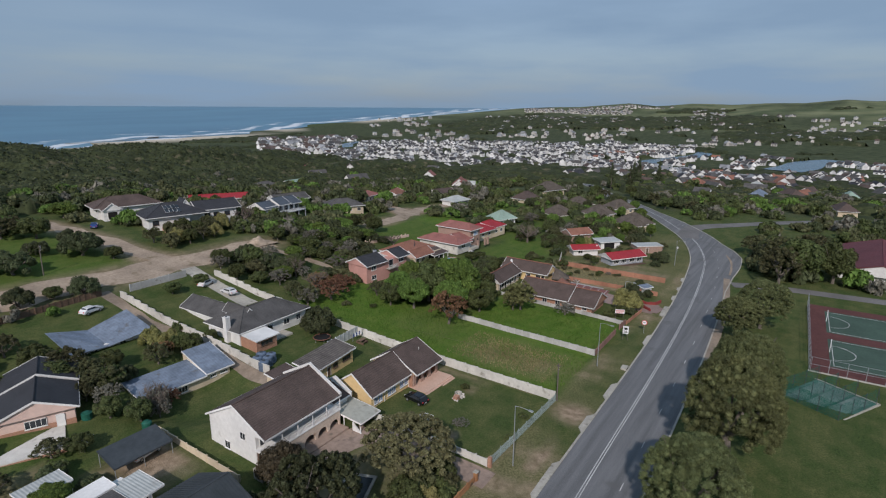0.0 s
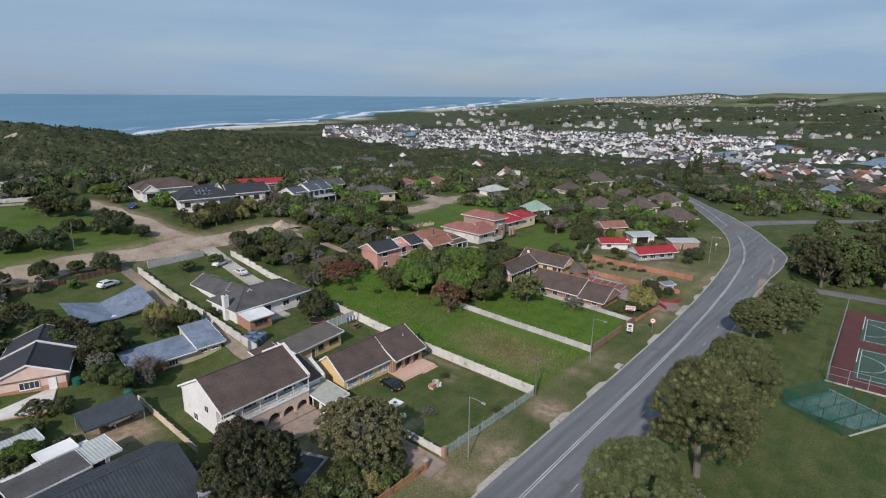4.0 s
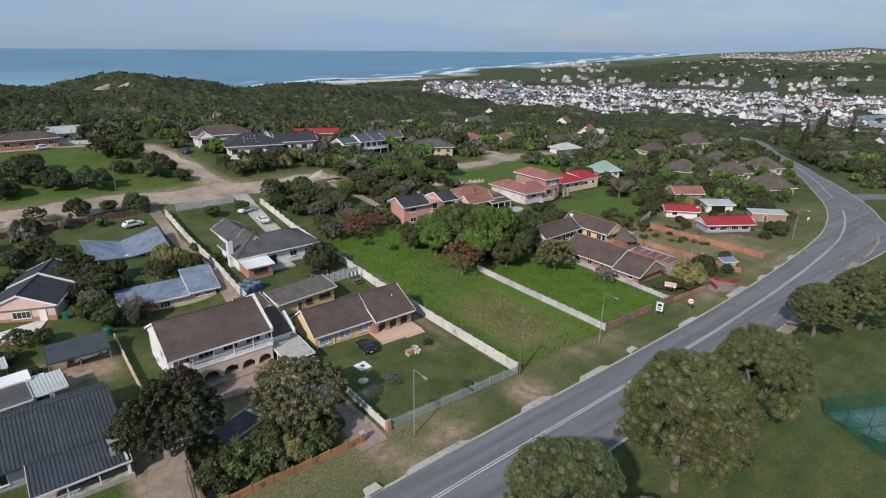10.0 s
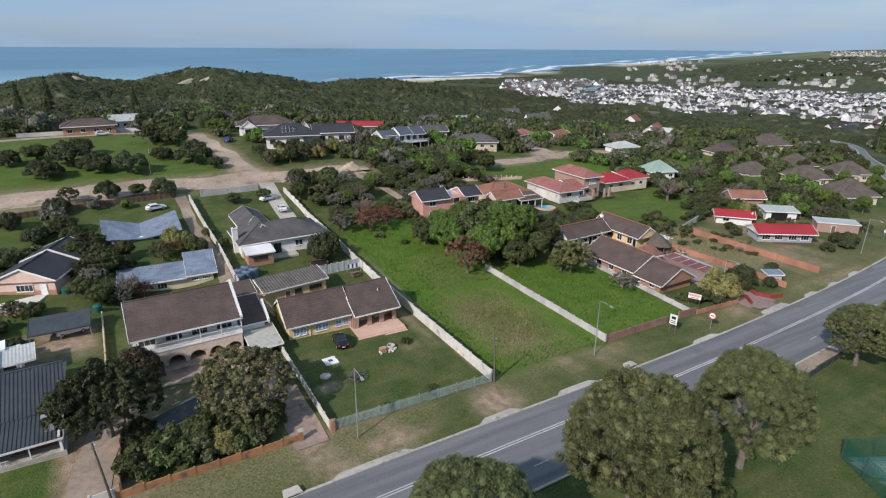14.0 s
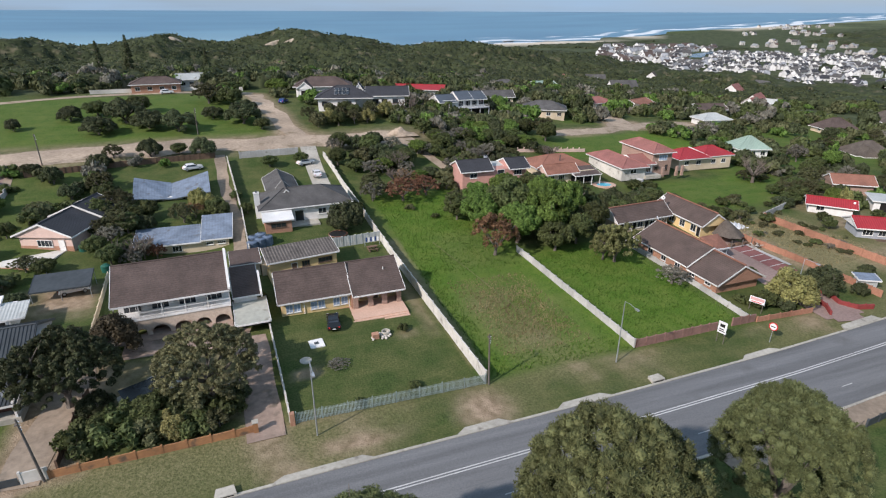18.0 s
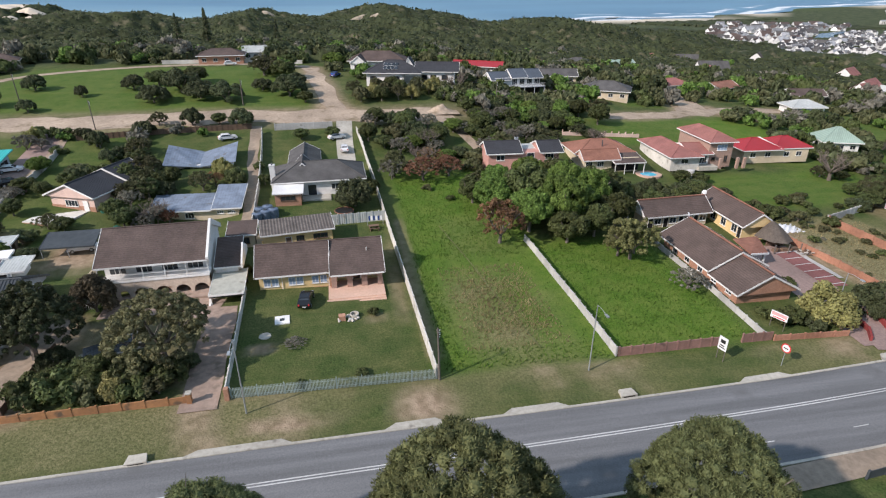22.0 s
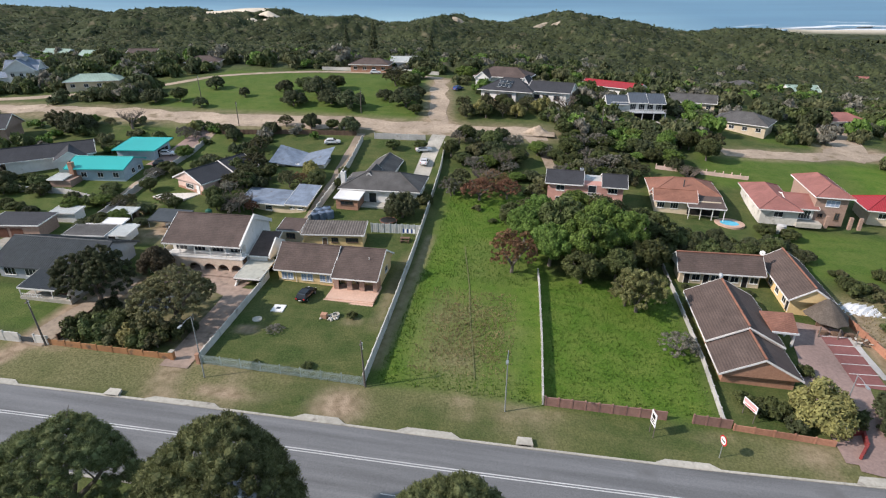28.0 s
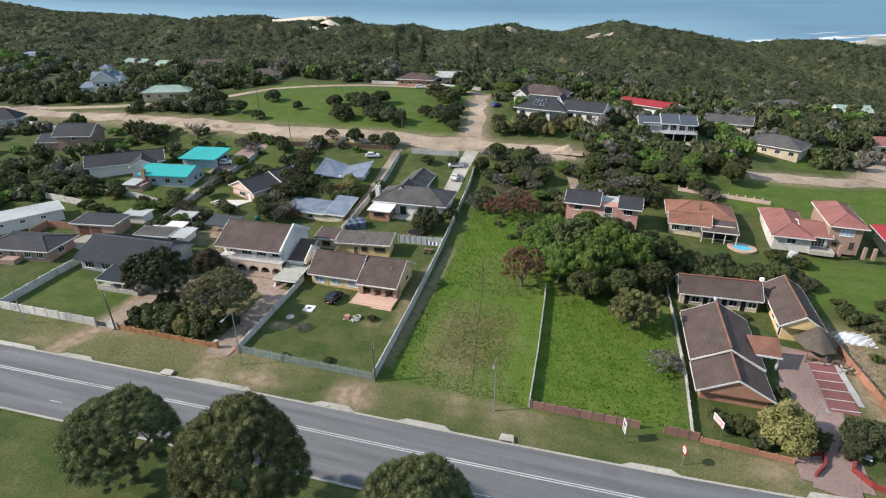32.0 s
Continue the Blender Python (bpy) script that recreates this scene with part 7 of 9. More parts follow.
# ---- sports ground ----
H = thing("sports_court", "red and green hard courts with worn white markings", "sports court", 43, -36.2, gz(44, -37) + 0.1, 2.0, "", "structure")
part("surround", boxed(0, 46, -36, 0, -1.2, 0.0), COURT_RED, H)
for k in range(2):
    part("playing_area", boxed(4 + 21 * k, 20.5 + 21 * k, -31, -3.5, 0.0, 0.02), COURT_GREEN, H)
    bm = bmesh.new()
    x0, x1, y0, y1 = 4.6 + 21 * k, 19.9 + 21 * k, -30.4, -4.1
    for a in ((x0, x1, y0, y0 + 0.12), (x0, x1, y1 - 0.12, y1), (x0, x0 + 0.12, y0, y1), (x1 - 0.12, x1, y0, y1), (x0, x1, -17.3, -17.18)):
        box(bm, *a, 0.02, 0.032)
    xm = (x0 + x1) / 2
    for cy_, s in ((y0, 1), (y1, -1)):
        pts = [(xm + 4.2 * math.cos(j * math.pi / 16), cy_ + s * 4.2 * math.sin(j * math.pi / 16)) for j in range(17)]
        for p, q in zip(pts, pts[1:]):
            d = Vector((q[0] - p[0], q[1] - p[1])).normalized() * 0.07
            bm.faces.new([bm.verts.new((*v, 0.033)) for v in ((p[0] - d.y, p[1] + d.x), (q[0] - d.y, q[1] + d.x), (q[0] + d.y, q[1] - d.x), (p[0] + d.y, p[1] - d.x))])
    part("court_lines", bm, PAINT_ROAD, H)
    for py in (-31, -3.6):
        part("goal_post", tubed([(xm, py, 0), (xm, py, 3.0)], 0.06, 6), SIGN_WHITE, H)
H = thing("court_fence", "tall mesh fence posts round the courts", "fence", 43, -36.2, gz(44, -37), 2.0, "", "structure")
for k in range(16):
    part("post", tubed([(3.07 * k, 0.2, 0), (3.07 * k, 0.2, 3.0)], 0.05, 5), STEEL, H)
for k in range(12):
    part("post", tubed([(-0.2, -3.0 * k, 0), (-0.2, -3.0 * k, 3.0)], 0.05, 5), STEEL, H)
for zz in (0.1, 1.5, 3.0):
    part("rail", tubed([(-0.2, 0.2, zz), (46, 0.2, zz)], 0.035, 4), STEEL, H)
    part("rail", tubed([(-0.2, 0.2, zz), (-0.2, -33, zz)], 0.035, 4), STEEL, H)
part("kerb_strip", boxed(-0.6, -0.1, -36, 0.4, -0.2, 0.12), CONCRETE, H)


def wires(bm, a, b, z0, z1, gap):
    """A see-through net of thin threads on an upright rectangle."""
    a, b = Vector(a), Vector(b)
    n_ = int((b - a).length / gap)
    d = (b - a).normalized()
    for k in range(n_ + 1):
        p = a + (b - a) * k / n_
        v = [p - d * 0.012, p + d * 0.012]
        bm.faces.new([bm.verts.new((*q.xy, z)) for q, z in ((v[0], z0), (v[1], z0), (v[1], z1), (v[0], z1))])
    for k in range(int((z1 - z0) / gap) + 1):
        z = z0 + k * gap
        bm.faces.new([bm.verts.new(q) for q in ((*a.xy, z), (*b.xy, z), (*b.xy, z + 0.024), (*a.xy, z + 0.024))])


PITCH = mat("worn_pitch_mat", (0.2, 0.27, 0.24), (0.13, 0.19, 0.165), 1.5, 0.9, 0.1, big=0.3, big_scale=0.5)
H = thing("cricket_nets", "green netted cricket cage with three pitches", "cricket nets", 30.2, -39.0, gz(29.6, -38.2) + 0.06, 62)
part("turf", boxed(-5.2, 5.2, -6.2, 6.2, -0.3, 0.0), NET_TURF, H)
for k in range(3):
    part("pitch_strip", boxed(-4.4 + 3.1 * k, -1.8 + 3.1 * k, -5.8, 5.8, 0.0, 0.02), PITCH, H, "pale worn pitch strip")
for k in range(4):
    x = -5.0 + 3.33 * k
    bm = bmesh.new()
    wires(bm, (x, -6, 0), (x, 6, 0), 0, 3.0, 0.13)
    part("net", bm, NET_GREEN, H)
    for py in (-6, -2, 2, 6):
        part("net_post", tubed([(x, py, 0), (x, py, 3.1)], 0.06, 6), GREY_METAL, H)
    part("net_stay", tubed([(x, -6, 3.0), (x, -7.3, 0)], 0.04, 5), GREY_METAL, H)
bm = bmesh.new()
wires(bm, (-5, 6, 0), (5, 6, 0), 0, 3.0, 0.1)
part("net", bm, NET_GREEN, H)
part("kerb_strip", boxed(-5.5, -5.2, -6.4, 6.4, -0.2, 0.1), CONCRETE, H)
part("kerb_strip", boxed(-5.5, 5.5, -6.5, -6.2, -0.2, 0.1), CONCRETE, H)

# ---- cars ----
def car(x, y, turn, paint, label, length=4.2, tall=1.45):
    H = thing("car", label, "car", x, y, gz(x, y) + 0.05, turn)
    L, W = length / 2, 0.88
    prof = [(-L, 0.35), (-L + 0.05, 0.8), (-L + 0.35, 0.95), (-L + 0.7, tall - 0.1), (-L + 1.0, tall), (0.25, tall), (1.05, 0.98), (L - 0.2, 0.85), (L, 0.6), (L, 0.35)]
    bm = prism(bmesh.new(), prof, "y", -W, W)
    for v in bm.verts:
        if v.co.z > 1.0:
            v.co.y *= 0.82
    bmesh.ops.bevel(bm, geom=list(bm.edges), offset=0.05, segments=1, affect="EDGES")
    body = part("body", bm, paint, H)
    g = tall - 0.12
    for s in (-1, 1):
        bm = solid(bmesh.new(), [(-L + 0.62, s * 0.9, 1.0), (0.85, s * 0.9, 1.0), (0.2, s * 0.78, g), (-L + 0.9, s * 0.78, g)], 0.001)
        part("side_glass", bm, GLASS, body)
    part("windscreen", solid(bmesh.new(), [(1.02, -0.72, 1.02), (1.02, 0.72, 1.02), (0.36, 0.64, tall - 0.02), (0.36, -0.64, tall - 0.02)], 0.02), GLASS, body)
    part("rear_glass", solid(bmesh.new(), [(-L + 0.42, -0.7, 1.02), (-L + 0.42, 0.7, 1.02), (-L + 0.72, 0.62, tall - 0.06), (-L + 0.72, -0.62, tall - 0.06)], 0.02), GLASS, body)
    for wx in (-L + 0.75, L - 0.8):
        for s in (-1, 1):
            w = part("tyre", tubed([(wx, s * 0.72, 0.31), (wx, s * 0.92, 0.31)], 0.31, 14), RUBBER, H)
            part("rim", tubed([(wx, s * 0.9, 0.31), (wx, s * 0.935, 0.31)], 0.19, 10), STEEL, w)
    for s in (-1, 1):
        part("headlight", boxed(L - 0.08, L + 0.01, s * 0.62 - 0.16, s * 0.62 + 0.16, 0.6, 0.74), SIGN_WHITE, H)
        part("tail_light", boxed(-L - 0.01, -L + 0.06, s * 0.68 - 0.1, s * 0.68 + 0.1, 0.65, 0.88), SIGN_RED, H)
    part("number_plate", boxed(-L - 0.02, -L + 0.01, -0.25, 0.25, 0.45, 0.56), SIGN_WHITE, H)


car(-15.4, 18.6, 84, CAR_BLACK, "black hatchback parked on the lawn before the porch", 4.2, 1.5)
car(-8.0, 79.5, 90, CAR_WHITE, "white car parked on the concrete driveway", 4.3, 1.45)
car(-9.6, 86, 20, CAR_WHITE, "white car parked beside the driveway", 4.3, 1.45)
car(-35, 86.5, 15, CAR_WHITE, "white car parked beside the butterfly roof", 4.3, 1.45)
car(-50.5, 38.2, 10, CAR_WHITE, "pale car parked under the carport", 4.2, 1.45)
car(-75.5, 73, 15, CAR_WHITE, "silver car parked beside the turquoise garage", 4.3, 1.45)
car(-72.5, 66, 40, CAR_BLACK, "dark car parked in the sandy lane", 4.3, 1.5)
car(-8.6, 141, 60, CAR_BLUE, "blue car parked at the top of the lane", 4.3, 1.5)
car(-44.5, 163, 5, CAR_WHITE, "white car parked above the field", 4.3, 1.5)
car(330, 112, 32, CAR_BLACK, "dark car standing on the far road", 4.3, 1.5)

for bx, by, bt in ((59.0, 3.6, 15), (65.3, 3.6, -15)):
    H = thing("garden_bench", "white slatted bench beside the entrance wall", "bench", bx, by, gz(bx, by), bt, "entrance benches")
    for k in range(3):
        part("slat", boxed(-0.75, 0.75, -0.25 + 0.17 * k, -0.12 + 0.17 * k, 0.42, 0.46), TRIM, H)
    for k in range(2):
        part("back_slat", boxed(-0.75, 0.75, 0.24, 0.28, 0.55 + 0.2 * k, 0.68 + 0.2 * k), TRIM, H)
    for s in (-0.62, 0.62):
        part("leg", boxed(s - 0.04, s + 0.04, -0.25, 0.28, -0.1, 0.42), STEEL, H)
H = thing("blue_tarpaulin", "crumpled blue tarpaulin over a heap in the brick yard", "tarpaulin", -84.3, 23.0, gz(-84.3, 23.0))
gxx, gyy = np.meshgrid(np.linspace(-1.9, 1.9, 18), np.linspace(-1.1, 1.1, 12))
hh = 1.0 * np.exp(-((gxx / 1.5) ** 2 + (gyy / 0.9) ** 2) ** 2) + 0.1 * np.sin(gxx * 5 + gyy * 2) * np.cos(gyy * 6) - 0.1
part("sheet", grid_mesh("sheet", np.dstack([gxx, gyy, hh]), smooth=False), CAR_BLUE, H)

# ---- garden things ----
H = thing("garden_slab", "square white concrete slab with a dark lid on the lawn", "slab", -18.4, 14.6, gz(-18.4, 14.6), 4)
part("slab", boxed(-0.95, 0.95, -1.0, 1.0, -0.1, 0.12), TRIM, H)
part("lid", boxed(-0.3, 0.3, -0.3, 0.3, 0.12, 0.15), GREY_METAL, H, "dark metal lid")
H = thing("round_slab", "round grey concrete lid in the lawn", "slab", -20.3, 11.2, gz(-20.3, 11.2))
part("slab", tubed([(0, 0, -0.1), (0, 0, 0.1)], 0.75, 18), CONCRETE, H)
H = thing("stone_fireplace", "rubble stone braai with round ring on the lawn", "fireplace", -9.4, 14.0, gz(-9.4, 14))
rs = random.Random(3)
for k in range(26):
    bm = bmesh.new()
    bmesh.ops.create_icosphere(bm, subdivisions=1, radius=rs.uniform(0.12, 0.3))
    for v in bm.verts:
        v.co *= rs.uniform(0.75, 1.2)
    bmesh.ops.translate(bm, verts=bm.verts, vec=(rs.gauss(0, 0.9), rs.gauss(0, 0.45), 0.1))
    part("stone", bm, STONE, H)
part("brick_pier", boxed(-1.6, -0.7, -0.7, 0.1, 0, 0.75), BRICK, H)
bm = bmesh.new()
for k in range(16):
    t0, t1 = k * math.pi / 8, (k + 1) * math.pi / 8
    solid(bm, [(0.5 + 0.45 * math.cos(t0), 0.35 + 0.45 * math.sin(t0), 0.45), (0.5 + 0.45 * math.cos(t1), 0.35 + 0.45 * math.sin(t1), 0.45), (0.5 + 0.62 * math.cos(t1), 0.35 + 0.62 * math.sin(t1), 0.45), (0.5 + 0.62 * math.cos(t0), 0.35 + 0.62 * math.sin(t0), 0.45)], 0.4)
part("ring", bm, CONCRETE, H)
H = thing("trampoline", "round dark trampoline with rusty rim", "trampoline", -9.2, 47.4, gz(-9.2, 47.4))
part("mat", tubed([(0, 0, 0.7), (0, 0, 0.74)], 1.6, 20), SIGN_BLACK, H)
bm = bmesh.new()
pts = [(1.75 * math.cos(k * math.pi / 10), 1.75 * math.sin(k * math.pi / 10), 0.75) for k in range(21)]
tube(bm, pts, 0.07, 6)
part("rim", bm, TILE_RED, H)
for k in range(6):
    part("leg", tubed([(1.7 * math.cos(k * 1.047), 1.7 * math.sin(k * 1.047), 0.72), (1.7 * math.cos(k * 1.047), 1.7 * math.sin(k * 1.047), -0.3)], 0.03, 5), STEEL, H)
H = thing("garden_table", "weathered timber picnic table behind the bungalow", "table", -4.2, 41.0, gz(-4.2, 41), 5)
part("tabletop", boxed(-0.9, 0.9, -0.4, 0.4, 0.7, 0.76), WOOD, H)
for s in (-1, 1):
    part("bench_seat", boxed(-0.9, 0.9, s * 0.8 - 0.15, s * 0.8 + 0.15, 0.42, 0.47), WOOD, H)
    part("leg", boxed(s * 0.7 - 0.05, s * 0.7 + 0.05, -0.9, 0.9, -0.1, 0.42), WOOD, H)
H = thing("washing_line", "washing line with pale cloths", "washing line", -3.8, 42.6, gz(-3.8, 42.6))
for px in (-1.4, 1.4):
    part("post", tubed([(px, 0, -0.2), (px, 0, 1.9)], 0.04, 6), STEEL, H)
for k in range(6):
    part("cloth", boxed(-1.2 + 0.42 * k, -0.9 + 0.42 * k, -0.02, 0.02, 0.9, 1.75), SIGN_WHITE if k % 2 else CAR_BLUE, H)
H = thing("rotary_drier", "thin metal rotary clothes drier on the lawn", "clothes drier", -55.4, 44.5, gz(-55.4, 44.5))
part("pole", tubed([(0, 0, -0.2), (0, 0, 2.0)], 0.03, 6), STEEL, H)
for k in range(4):
    part("arm", tubed([(0, 0, 1.95), (1.4 * math.cos(k * 1.57), 1.4 * math.sin(k * 1.57), 2.05)], 0.02, 5), STEEL, H)
H = thing("covered_pool", "dark covered swimming pool behind shrubs", "swimming pool", -38.4, 11.3, gz(-38.4, 11.3), 23)
part("water", boxed(-2.8, 2.8, -1.6, 1.6, -0.1, 0.1), POND, H)
part("pool_rim", boxed(-3.3, 3.4, -2.0, 2.1, -0.2, 0.06), CONCRETE, H)
H = thing("sand_pile", "heap of pale orange building sand beside the road", "sand pile", 19.5, 104, gz(19.5, 104))
gxx, gyy = np.meshgrid(np.linspace(-5, 5, 24), np.linspace(-3.5, 3.5, 18))
hh = 2.0 * np.exp(-((gxx / 2.6) ** 2 + (gyy / 1.8) ** 2)) * (1 + 0.25 * np.sin(gxx * 2.1) * np.cos(gyy * 2.7)) - 0.15
part("sand", grid_mesh("sand", np.dstack([gxx, gyy, hh])), DIRT, H)
H = thing("plastic_heap", "heap of crumpled white plastic sheeting in the grass", "plastic sheeting", 73.5, 33.5, gz(73.5, 33.5))
gxx, gyy = np.meshgrid(np.linspace(-3.2, 3.2, 26), np.linspace(-2.2, 2.2, 20))
hh = 0.7 * np.exp(-((gxx / 2.2) ** 2 + (gyy / 1.4) ** 2)) + 0.16 * np.sin(gxx * 5.1 + gyy) * np.cos(gyy * 6.3) - 0.12
part("sheet", grid_mesh("sheet", np.dstack([gxx, gyy, hh]), smooth=False), PLASTIC_SHEET, H)
for lx, ly in ((-29.5, 9), (-33.5, 4.8)):
    H = thing("garden_post", "thin white garden post", "post", lx, ly, gz(lx, ly))
    part("post", boxed(-0.04, 0.04, -0.04, 0.04, -0.2, 1.1), TRIM, H)
H = thing("rubble_heap", "stack of rubble and boards by the motel wall", "rubble", 69.5, 23, gz(69.5, 23))
for k in range(22):
    bm = boxed(-0.3, 0.3, -0.12, 0.12, -0.06, 0.06)
    bm.transform(pose(rs.uniform(-1.6, 1.6), rs.uniform(-0.9, 0.9), 0.1 + 0.03 * k, rs.uniform(-25, 25), rs.uniform(-25, 25), rs.uniform(0, 180)))
    part("board", bm, STONE if k % 2 else WOOD, H)

# ---- trees and shrubs ----
def leaf_cloud(name, lobes, total, size, seed, core=0.66, tall=1.0, needle=False):
    """Leaves: small blades over the outside of rounded lobes (centre, radii), with a smaller dense clump inside each lobe so that no sky shows through its middle."""
    r = np.random.default_rng(seed)
    L = np.array(lobes)
    area = np.sqrt(L[:, 3] * L[:, 5]) * L[:, 3]
    spare = 5 if len(L) < 260 else 2
    who = r.choice(len(L), total * spare, p=area / area.sum())
    d = r.normal(size=(total * spare, 3))
    d /= np.linalg.norm(d, axis=1)[:, None]
    c = L[who, :3] + d * r.uniform(0.74, 1.12, (total * spare, 1)) * L[who, 3:]
    clear = d[:, 2] > -0.55
    for k in range(len(L) if len(L) < 260 else 0):
        inside = (((c - L[k, :3]) / L[k, 3:]) ** 2).sum(1) < 0.62
        clear &= ~(inside & (who != k))
    pick = np.flatnonzero(clear)[:total]
    c, d = c[pick], d[pick]
    k = len(c)
    nrm = d + r.normal(scale=0.42, size=(k, 3))
    nrm /= np.linalg.norm(nrm, axis=1)[:, None]
    u = np.cross(nrm, r.normal(size=(k, 3)))
    u /= np.linalg.norm(u, axis=1)[:, None]
    w = np.cross(nrm, u)
    s = size * r.uniform(0.6, 1.4, (k, 1))
    if needle:
        u = d * 0.7 + r.normal(scale=0.45, size=(k, 3)) + np.array([0, 0, 0.35])
        u *= 1.15 / np.linalg.norm(u, axis=1)[:, None]
        w = np.cross(u, r.normal(size=(k, 3)))
        w *= 0.6 / np.linalg.norm(w, axis=1)[:, None]
        u = -u
    u, w = u * np.array([1, 1, 1 / tall]), w * np.array([1, 1, 1 / tall])
    V = [np.stack([c - u * s, c + u * s * 0.8 - w * s * 0.6, c + u * s * 0.8 + w * s * 0.6], 1).reshape(-1, 3)]
    F = [np.arange(k * 3).reshape(k, 3)]
    base = k * 3
    g = (1 + 5 ** 0.5) / 2
    ico = np.array([(-1, g, 0), (1, g, 0), (-1, -g, 0), (1, -g, 0), (0, -1, g), (0, 1, g), (0, -1, -g), (0, 1, -g), (g, 0, -1), (g, 0, 1), (-g, 0, -1), (-g, 0, 1)]) / 1.902
    icof = np.array([(0, 11, 5), (0, 5, 1), (0, 1, 7), (0, 7, 10), (0, 10, 11), (1, 5, 9), (5, 11, 4), (11, 10, 2), (10, 7, 6), (7, 1, 8), (3, 9, 4), (3, 4, 2), (3, 2, 6), (3, 6, 8), (3, 8, 9), (4, 9, 5), (2, 4, 11), (6, 2, 10), (8, 6, 7), (9, 8, 1)])
    for q in L:
        V.append(q[:3] + ico * core * r.uniform(0.85, 1.1, (12, 1)) * q[3:])
        F.append(icof + base)
        base += 12
    return pydata(name, np.concatenate(V), np.concatenate(F))


def crown_lobes(style, r, n):
    """Lobe centres for a crown of radius 1 and height 1 (base of the trunk at 0)."""
    out = []
    for k in range(n):
        a = r.uniform(0, 2 * math.pi)
        if style == "dome":
            q = math.sqrt(r.uniform(0, 1))
            z = 0.22 + 0.68 * math.sqrt(max(0, 1 - q * q)) * r.uniform(0.9, 1.0)
            s = r.uniform(0.14, 0.24)
            out.append((math.cos(a) * q * 0.86 + 0.22 * (z - 0.5), math.sin(a) * q * 0.86, z - 0.04 - 0.1 * math.cos(a) * q, s, s, s * 0.55))
        elif style == "tuft":
            q = math.sqrt(r.uniform(0, 1))
            up = math.sqrt(max(0, 1 - q ** 2.6))
            z = 0.48 + 0.49 * up + r.uniform(-0.04, 0.02) - 0.05 * (1 + math.sin(3 * a)) * q
            if k % 10 < 3:
                q, z = r.uniform(0.5, 0.98), r.uniform(0.36, 0.6)
            s = r.uniform(0.05, 0.105)
            out.append((math.cos(a) * q * (0.88 + 0.12 * math.sin(2 * a + 1)), math.sin(a) * q * 0.92, z, s, s, s * 0.46))
        elif style == "airy":
            q, t = math.sqrt(r.uniform(0, 1)), r.uniform(0, 1) ** 0.5
            top = 0.5 + 0.46 * math.sqrt(max(0, 1 - q * q)) + 0.05 * math.sin(3 * a + 1)
            s = r.uniform(0.05, 0.115) * math.sqrt(200 / max(200, n))
            out.append((math.cos(a) * q * (0.9 + 0.1 * math.sin(2 * a)), math.sin(a) * q * 0.92, 0.34 + (top - 0.34) * t, s, s, s * 0.6))
        elif style == "round":
            d = Vector((r.gauss(0, 1), r.gauss(0, 1), r.gauss(0.15, 0.8))).normalized()
            q = r.uniform(0.55, 0.85)
            s = r.uniform(0.2, 0.34) * math.sqrt(36 / max(36, n))
            out.append((d.x * q * 0.85, d.y * q * 0.85, 0.58 + d.z * q * 0.38, s, s, s * 0.7))
        elif style == "bush":
            q = math.sqrt(r.uniform(0, 1))
            z = 0.2 + 0.6 * math.sqrt(max(0, 1 - q * q)) * r.uniform(0.5, 1.0)
            s = r.uniform(0.2, 0.36) * math.sqrt(26 / max(26, n))
            out.append((math.cos(a) * q * 0.8, math.sin(a) * q * 0.8, z, s, s, s * 0.85))
        elif style == "cone":
            t = k / n
            q = (1 - t) * 0.8
            s = 0.12 + 0.2 * (1 - t)
            out.append((math.cos(a) * q * 0.7, math.sin(a) * q * 0.7, 0.15 + 0.82 * t, s, s, s * 0.25))
    return out


def limbs(style, r, bare=False, top=0.7):
    """A tapered trunk that forks into limbs."""
    bm = bmesh.new()
    split = {"tuft": 0.3, "airy": 0.2, "dome": 0.28, "round": 0.3, "bush": 0.12, "cone": 0.9}[style]
    lean = (r.uniform(-0.05, 0.05), r.uniform(-0.05, 0.05))
    tube(bm, [(0, 0, -0.03), (lean[0] * 0.5, lean[1] * 0.5, split * 0.5), (lean[0], lean[1], split)], [0.075, 0.06, 0.05], 8)
    if style == "cone":
        return bm
    for k in range(9 if bare else 6):
        a = k * 2 * math.pi / (9 if bare else 6) + r.uniform(-0.4, 0.4)
        reach, high = r.uniform(0.35, 0.8), r.uniform(0.55, 0.8) if style != "bush" else r.uniform(0.35, 0.7)
        p0 = Vector((lean[0], lean[1], split * r.uniform(0.8, 1.0)))
        p2 = Vector((math.cos(a) * reach, math.sin(a) * reach, high))
        p1 = p0.lerp(p2, 0.5) + Vector((0, 0, r.uniform(-0.04, 0.06)))
        tube(bm, [p0, p1, p2], [0.036, 0.024, 0.009], 6)
        for j in range(5 if bare else 2):
            q0 = p1.lerp(p2, r.uniform(0, 0.8))
            q1 = q0 + Vector((r.uniform(-0.25, 0.25), r.uniform(-0.25, 0.25), r.uniform(0.05, 0.28)))
            tube(bm, [q0, q1], [0.013, 0.004], 4)
            if bare:
                for i in range(5):
                    w0 = q0.lerp(q1, r.uniform(0.2, 1.0))
                    w1 = w0 + Vector((r.uniform(-0.14, 0.14), r.uniform(-0.14, 0.14), r.uniform(0.0, 0.15)))
                    tube(bm, [w0, w1], [0.006, 0.002], 3)
    return bm


